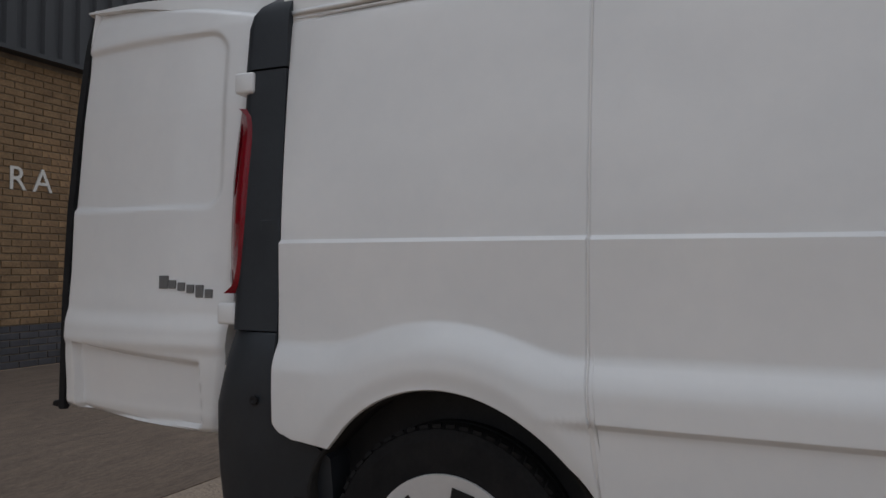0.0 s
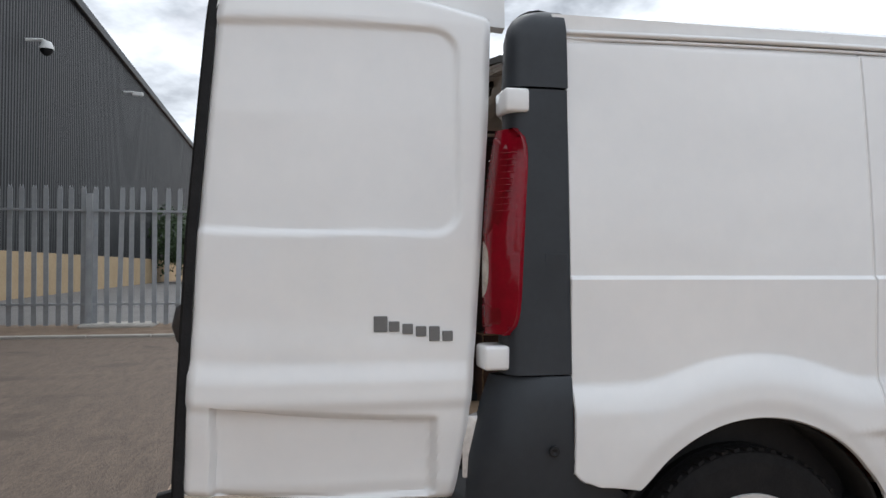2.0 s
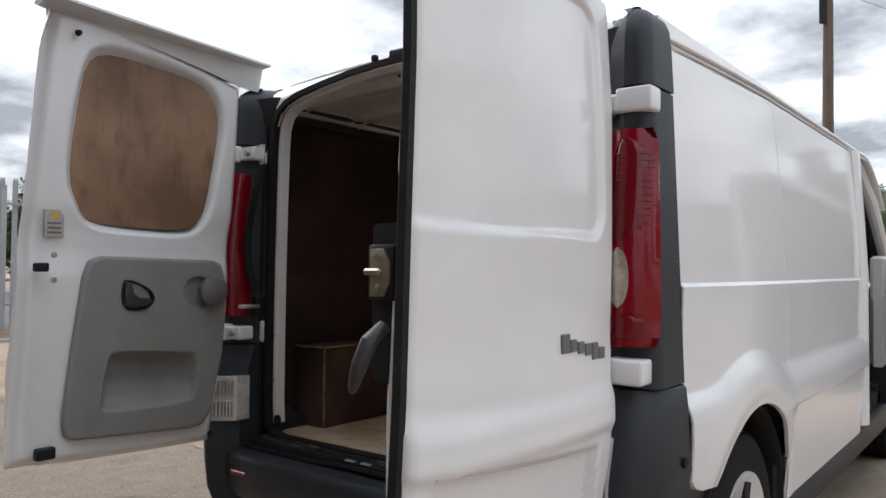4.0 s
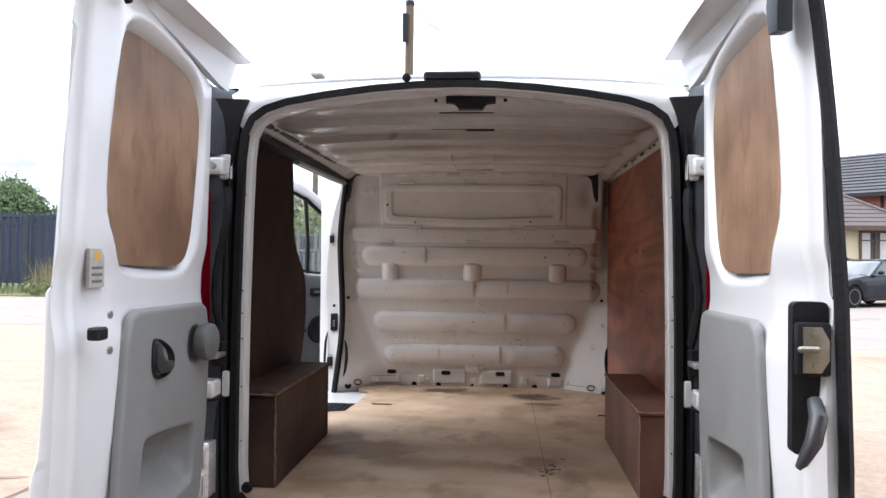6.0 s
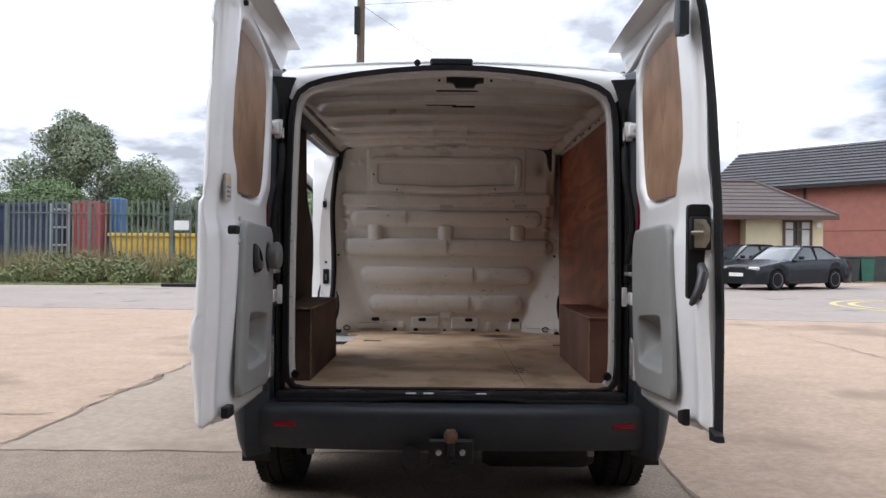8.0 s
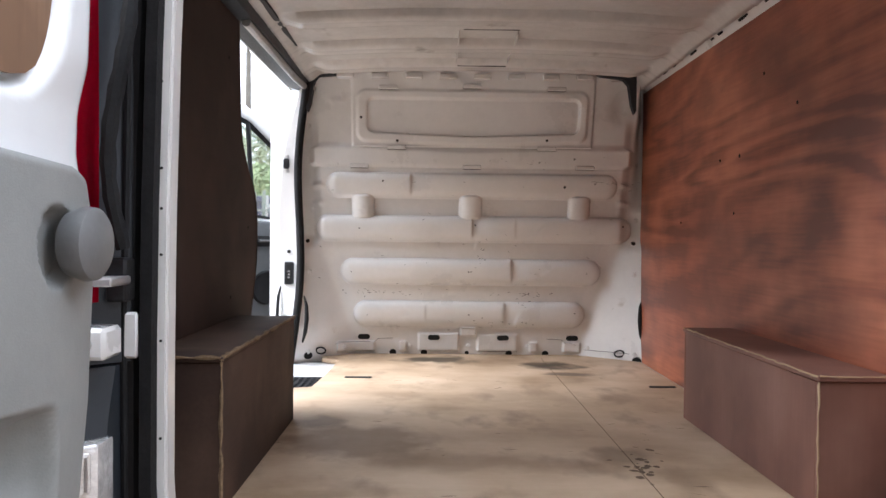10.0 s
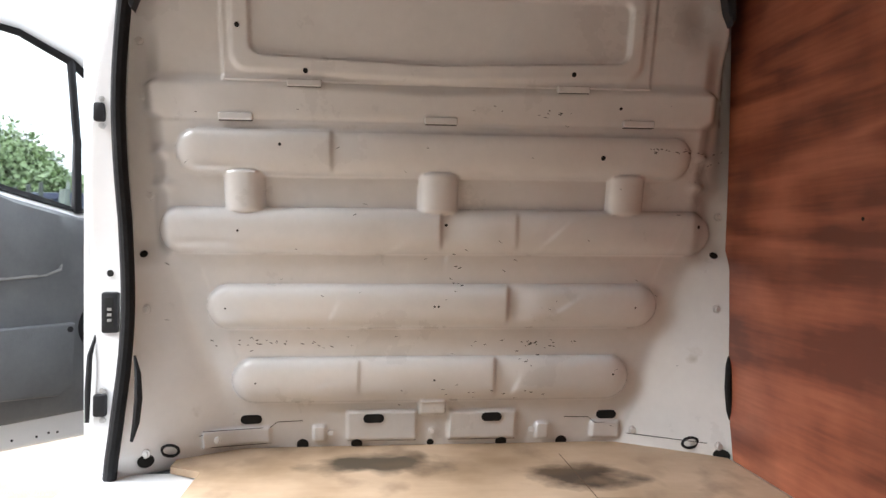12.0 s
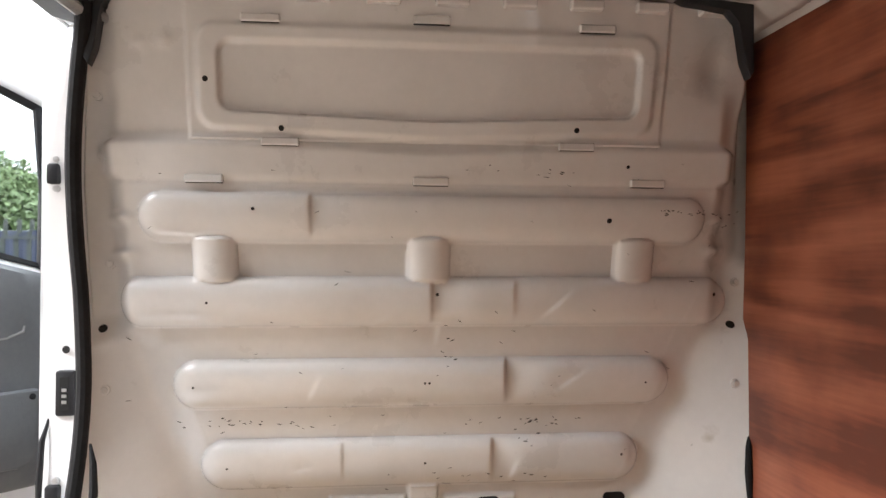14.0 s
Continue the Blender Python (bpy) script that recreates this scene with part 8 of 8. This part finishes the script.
part("aerial", tubed([(17.6, 42.6, 6.9), (17.6, 42.6, 9.2)], 0.025, 5), STEEL, bh2)
part("aerial_arm", tubed([(17.0, 42.6, 9.0), (18.4, 42.6, 9.05)], 0.018, 5), STEEL, bh2)


# cream bungalow with a chimney straight ahead
def bungalow(x0, x1, y0, y1, ze, zr, windows, chimney, label):
    h = thing("bungalow", label, "house", "houses")
    part("wall", boxed(x0, x1, y0, y1, 0.0, ze), CREAM, h)
    bm = bmesh.new()
    e = 0.4
    ym, k = (y0 + y1) / 2, (y1 - y0) / 2 * 0.75
    courses(bm, (x0 - e, y0 - e, ze), (x1 + e, y0 - e, ze), (x1 - k, ym, zr), (x0 + k, ym, zr), 12)
    courses(bm, (x1 + e, y0 - e, ze), (x1 + e, y1 + e, ze), (x1 - k, ym, zr), (x1 - k, ym, zr - 0.01), 12)
    courses(bm, (x0 - e, y1 + e, ze), (x0 - e, y0 - e, ze), (x0 + k, ym, zr), (x0 + k, ym, zr - 0.01), 12)
    courses(bm, (x1 + e, y1 + e, ze), (x0 - e, y1 + e, ze), (x0 + k, ym, zr), (x1 - k, ym, zr), 4)
    part("roof", bm, TILE_BROWN, h, "brown tiled roof", smooth=None)
    part("fascia", boxed(x0 - e, x1 + e, y0 - e - 0.03, y0 - e, ze - 0.18, ze + 0.02), FRAME_BROWN, h)
    for a, b, c, d in windows:
        house_window(h, a, b, c, d, y0)
    cx, cy = chimney
    ch = part("chimney", boxed(cx - 0.45, cx + 0.45, cy - 0.35, cy + 0.35, ze + 1.0, zr + 0.75), FRAME_BROWN, h, "brick chimney with two pots")
    part("chimney_cap", boxed(cx - 0.52, cx + 0.52, cy - 0.42, cy + 0.42, zr + 0.75, zr + 0.85), FRAME_BROWN, ch)
    for dx in (-0.22, 0.22):
        part("chimney_pot", lathed([(0, 0.11), (0.25, 0.09)], (cx + dx, cy, zr + 0.85), "z", 10), RED_BRICK, ch)
    part("aerial", tubed([(cx, cy, zr + 0.85), (cx, cy, zr + 2.0)], 0.02, 5), STEEL, h)
    part("aerial_arm", tubed([(cx - 1.0, cy, zr + 1.85), (cx + 0.4, cy, zr + 1.95)], 0.014, 5), STEEL, h)
    return h


bungalow(0.4, 7.8, 20.4, 27.6, 2.65, 4.95, ((2.75, 3.9, 0.9, 2.15), (4.7, 6.0, 1.0, 2.15)), (5.1, 24.0), "cream bungalow with brown windows and a chimney")
# houses across the yard on the far side
bungalow(23.0, 31.0, -6.0, 2.0, 2.5, 4.9, ((24.0, 25.5, 0.9, 2.1),), (27.0, -2.0), "cream bungalow across the yard")
bungalow(23.5, 31.0, 6.0, 13.0, 2.5, 4.8, ((24.5, 26, 0.9, 2.1),), (28.0, 9.5), "cream bungalow across the yard")

# boundary walls and bins
for x0, x1, y in ((6.2, 9.6, 22.9), (15.4, 27.0, 28.6)):
    tagged(part("garden_fence", boxed(x0, x1, y, y + 0.08, GZ, 1.1, bevel=0.01), FENCE_DARK, None), "low dark garden fence", "fence", "garden fences")
for x, y in ((15.6, 27.0), (16.3, 27.2), (17.0, 27.4)):
    b = thing("wheelie_bin", "dark wheeled rubbish bin", "bin", "wheelie bins")
    part("bin_body", prismed([(x - 0.22, GZ + 0.05), (x + 0.22, GZ + 0.05), (x + 0.29, 1.0), (x - 0.29, 1.0)], "y", y, y + 0.6), FENCE_DARK if x < 16.8 else surface("green_plastic", (0.02, 0.10, 0.075), (0.03, 0.14, 0.10), 3, 0.5), b)
    part("bin_lid", boxed(x - 0.31, x + 0.31, y - 0.05, y + 0.66, 1.0, 1.08, bevel=0.03), FENCE_DARK, b)
    part("bin_wheel", lathed([(-0.32, 0.0), (-0.32, 0.1), (-0.27, 0.1), (-0.27, 0.0)], (x, y + 0.55, GZ + 0.1), "x", 12), TYRE, b)


# ---- parked cars ----
CAR_BLACK = surface("dark_car_paint", (0.008, 0.011, 0.016), (0.012, 0.015, 0.022), 2, 0.22, coat=0.1, spec=0.25)
CAR_SILVER = surface("pale_car_paint", (0.42, 0.44, 0.46), (0.5, 0.52, 0.54), 2, 0.25, coat=1.0)
CAR_WHITE = surface("white_car_paint", (0.70, 0.73, 0.75), (0.76, 0.78, 0.80), 2, 0.3, coat=1.0)
CAR_GLASS = surface("car_glass", (0.035, 0.045, 0.05), (0.06, 0.07, 0.075), 1, 0.05, coat=1.0)
HEADLAMP = surface("headlamp_lens", (0.55, 0.57, 0.58), (0.7, 0.72, 0.73), 15, 0.1, metal=0.4, coat=1.0)


def car(m, paint, label, L=4.45, Wd=1.76, H=1.38, wb=2.72, wagon=False):
    """Front at -x, in its own space, then set at m."""
    c = thing("parked_car", label, "car", "parked cars")
    f, r = -wb / 2 - 0.80, wb / 2 + 0.95
    belt = [(f, 0.62), (f + 0.1, 0.72), (f + 1.2, 0.90), (0.4, 0.95), (r - 0.35, 0.98), (r, 0.90)]
    n = 44
    bm = bmesh.new()
    rows = []
    for k in range(n + 1):
        x = f + (r - f) * k / n
        zt = interp(belt, x)
        w = Wd / 2 * (1 - 0.16 * max(0, (f + 0.5 - x) / 0.5) ** 2 - 0.12 * max(0, (x - r + 0.5) / 0.5) ** 2)
        zb = 0.20
        for wx in (-wb / 2, wb / 2):
            if abs(x - wx) < 0.36:
                zb = max(zb, 0.31 + math.sqrt(0.36 ** 2 - (x - wx) ** 2))
        rows.append([(x, -w * 0.95, zb), (x, -w, (zb + zt) / 2 + 0.05), (x, -w * 0.985, zt - 0.12), (x, -w * 0.92, zt), (x, 0, zt + 0.05), (x, w * 0.92, zt), (x, w * 0.985, zt - 0.12), (x, w, (zb + zt) / 2 + 0.05), (x, w * 0.95, zb)])
    V = [[bm.verts.new(p) for p in q] for q in rows]
    for p, q in zip(V, V[1:]):
        for i in range(8):
            bm.faces.new((p[i], p[i + 1], q[i + 1], q[i]))
    bm.faces.new(V[0])
    bm.faces.new(V[-1][::-1])
    part("body", bm, paint, c, smooth=40)
    top = [(-0.62, 0.94), (0.02, H - 0.04), (0.35, H), (0.95, H - 0.02), (1.35 if not wagon else 1.75, H - 0.16), (1.85 if not wagon else 2.0, 0.98)]
    bm = bmesh.new()
    rows = []
    for k in range(25):
        x = top[0][0] + (top[-1][0] - top[0][0]) * k / 24
        zt = interp(top, x)
        rows.append([(x, -0.80, 0.90), (x, -0.80 + 0.16 * (zt - 0.9) / 0.48, zt - 0.03), (x, -0.55, zt), (x, 0.55, zt), (x, 0.80 - 0.16 * (zt - 0.9) / 0.48, zt - 0.03), (x, 0.80, 0.90)])
    V = [[bm.verts.new(p) for p in q] for q in rows]
    for p, q in zip(V, V[1:]):
        for i in range(5):
            bm.faces.new((p[i], p[i + 1], q[i + 1], q[i]))
    part("cabin_glass", bm, CAR_GLASS, c, "dark car windows", smooth=40)
    bm = bmesh.new()
    rows = [[bm.verts.new((x, w * 0.60, interp(top, x) + 0.012)) for w in (-1, -0.5, 0, 0.5, 1)] for x in [0.05 + 0.055 * k for k in range(24 if not wagon else 31)]]
    for p, q in zip(rows, rows[1:]):
        for i in range(4):
            bm.faces.new((p[i], p[i + 1], q[i + 1], q[i]))
    ob = part("car_roof", bm, paint, c)
    ob.modifiers.new("thickness", "SOLIDIFY").thickness = 0.03
    for sy in (-1, 1):
        part("screen_pillar", tubed([(-0.62, sy * 0.80, 0.93), (0.05, sy * 0.655, H - 0.02), (0.95, sy * 0.655, H - 0.03), (1.5 if not wagon else 1.9, sy * 0.74, 1.05)], 0.03, 6), paint, c)
        part("door_pillar", tubed([(0.55, sy * 0.80, 0.92), (0.50, sy * 0.665, H - 0.04)], 0.025, 6), BLACK, c)
        part("headlamp", boxed(f + 0.02, f + 0.30, *sorted((sy * 0.42, sy * 0.76)), 0.60, 0.72, bevel=0.03), HEADLAMP, c, "clear headlamp")
        part("door_mirror", boxed(-0.45, -0.30, *sorted((sy * 0.86, sy * 1.0)), 0.95, 1.06, bevel=0.03), paint, c)
        part("sill_line", boxed(-0.9, 0.9, *sorted((sy * 0.86, sy * 0.885)), 0.22, 0.28, bevel=0.01), BLACK, c)
        for wx in (-wb / 2, wb / 2):
            w = part("car_wheel", lathed([(-0.10, 0.0), (-0.10, 0.21), (-0.09, 0.30), (-0.04, 0.32), (0.04, 0.32), (0.09, 0.30), (0.10, 0.21), (0.10, 0.0)], (wx, sy * 0.76, 0.32), "y", 26), TYRE, c)
            part("car_rim", lathed([(sy * 0.02, 0.0), (sy * 0.095, 0.04), (sy * 0.08, 0.15), (sy * 0.108, 0.22), (sy * 0.09, 0.225)], (wx, sy * 0.76, 0.32), "y", 26), GREY_DARK if paint is CAR_BLACK else RIM, w)
    part("grille", boxed(f - 0.01, f + 0.04, -0.30, 0.30, 0.58, 0.70, bevel=0.01), BLACK, c)
    part("number_plate", boxed(f - 0.025, f + 0.02, -0.26, 0.26, 0.42, 0.53), PAPER, c)
    for o in c.children:
        o.matrix_local = o.matrix_local
    c.matrix_world = m
    return c


car(Matrix.Translation((10.9, 21.3, GZ)) @ Matrix.Rotation(radians(28), 4, "Z"), CAR_BLACK, "dark coupe with black wheels parked on the road")
car(Matrix.Translation((10.9, 25.2, GZ)) @ Matrix.Rotation(radians(12), 4, "Z"), CAR_BLACK, "dark estate car parked beside the house", H=1.46, wagon=True)
car(Matrix.Translation((18.0, 22.2, GZ)) @ Matrix.Rotation(radians(35), 4, "Z"), CAR_SILVER, "pale silver car parked on the road")
car(Matrix.Translation((1.75, 18.2, GZ)) @ Matrix.Rotation(radians(175), 4, "Z"), CAR_WHITE, "pale hatchback parked before the bungalow", H=1.75, wagon=True)

# ---- bricks of the warehouse wall, last ----
def brick_runs(x0, x1, z0, z1, seed):
    rg = random.Random(seed)
    out, k, z = [], 0, z0
    while z + 0.065 <= z1 + 1e-6:
        x = x0 - (0.1125 if k % 2 else 0.0)
        while x < x1 - 0.02:
            a, b = max(x, x0), min(x + 0.215, x1)
            if b - a > 0.05:
                out.append((a, b, z, rg.uniform(-0.002, 0.003)))
            x += 0.225
        z += 0.075
        k += 1
    return out


def brick_bm(bm, a, b, y0, y1, z):
    e = 0.005
    f = [bm.verts.new((x, y1, w)) for x, w in ((a + e, z + e), (b - e, z + e), (b - e, z + 0.065 - e), (a + e, z + 0.065 - e))]
    g = [bm.verts.new((x, y1 - e, w)) for x, w in ((a, z), (b, z), (b, z + 0.065), (a, z + 0.065))]
    h = [bm.verts.new((v.co.x, y0, v.co.z)) for v in g]
    bm.faces.new(f)
    for p, q in ((f, g), (g, h)):
        for i in range(4):
            bm.faces.new((p[i], p[(i + 1) % 4], q[(i + 1) % 4], q[i]))


BRICK_MESH = {}


def brick_object(a, b, z, dy, mat, parent):
    key = (round(b - a, 3), mat.name)
    if key not in BRICK_MESH:
        bm = bmesh.new()
        brick_bm(bm, 0.0, b - a, -0.02, 0.0, 0.0)
        bmesh.ops.recalc_face_normals(bm, faces=bm.faces[:])
        me = bpy.data.meshes.new("brick")
        bm.to_mesh(me)
        bm.free()
        me.materials.append(mat)
        BRICK_MESH[key] = me
    ob = new("brick", BRICK_MESH[key])
    ob.parent = parent
    ob.location = (a, WY + dy, z)


rest = {}
count = 0
for a, b, z, dy in brick_runs(-4.86, -1.2, GZ + 0.005, 3.28, 41):
    blue = z < 0.46
    if -4.87 < a < -2.95 and 0.05 < z < 2.45 and count < 290:
        brick_object(a, b, z, dy, BLUE_BRICK if blue else BRICK, wall)
        count += 1
    else:
        brick_bm(rest.setdefault("blue" if blue else "buff", bmesh.new()), a, b, WY - 0.02, WY + dy, z)
part("bricks", rest["buff"], BRICK_MANY, wall, "rest of the buff bricks", smooth=None, kind="stuff")
part("blue_bricks", rest["blue"], BLUE_BRICK, wall, "rest of the blue bricks", smooth=None, kind="stuff")
bm = bmesh.new()
for a, b, z, dy in brick_runs(WX0, -8.32, GZ + 0.005, 3.28, 42):
    brick_bm(bm, a, b, WY - 0.02, WY + dy, z)
part("bricks", bm, BRICK_MANY, pier, "brown bricks of the pier", smooth=None, kind="stuff")
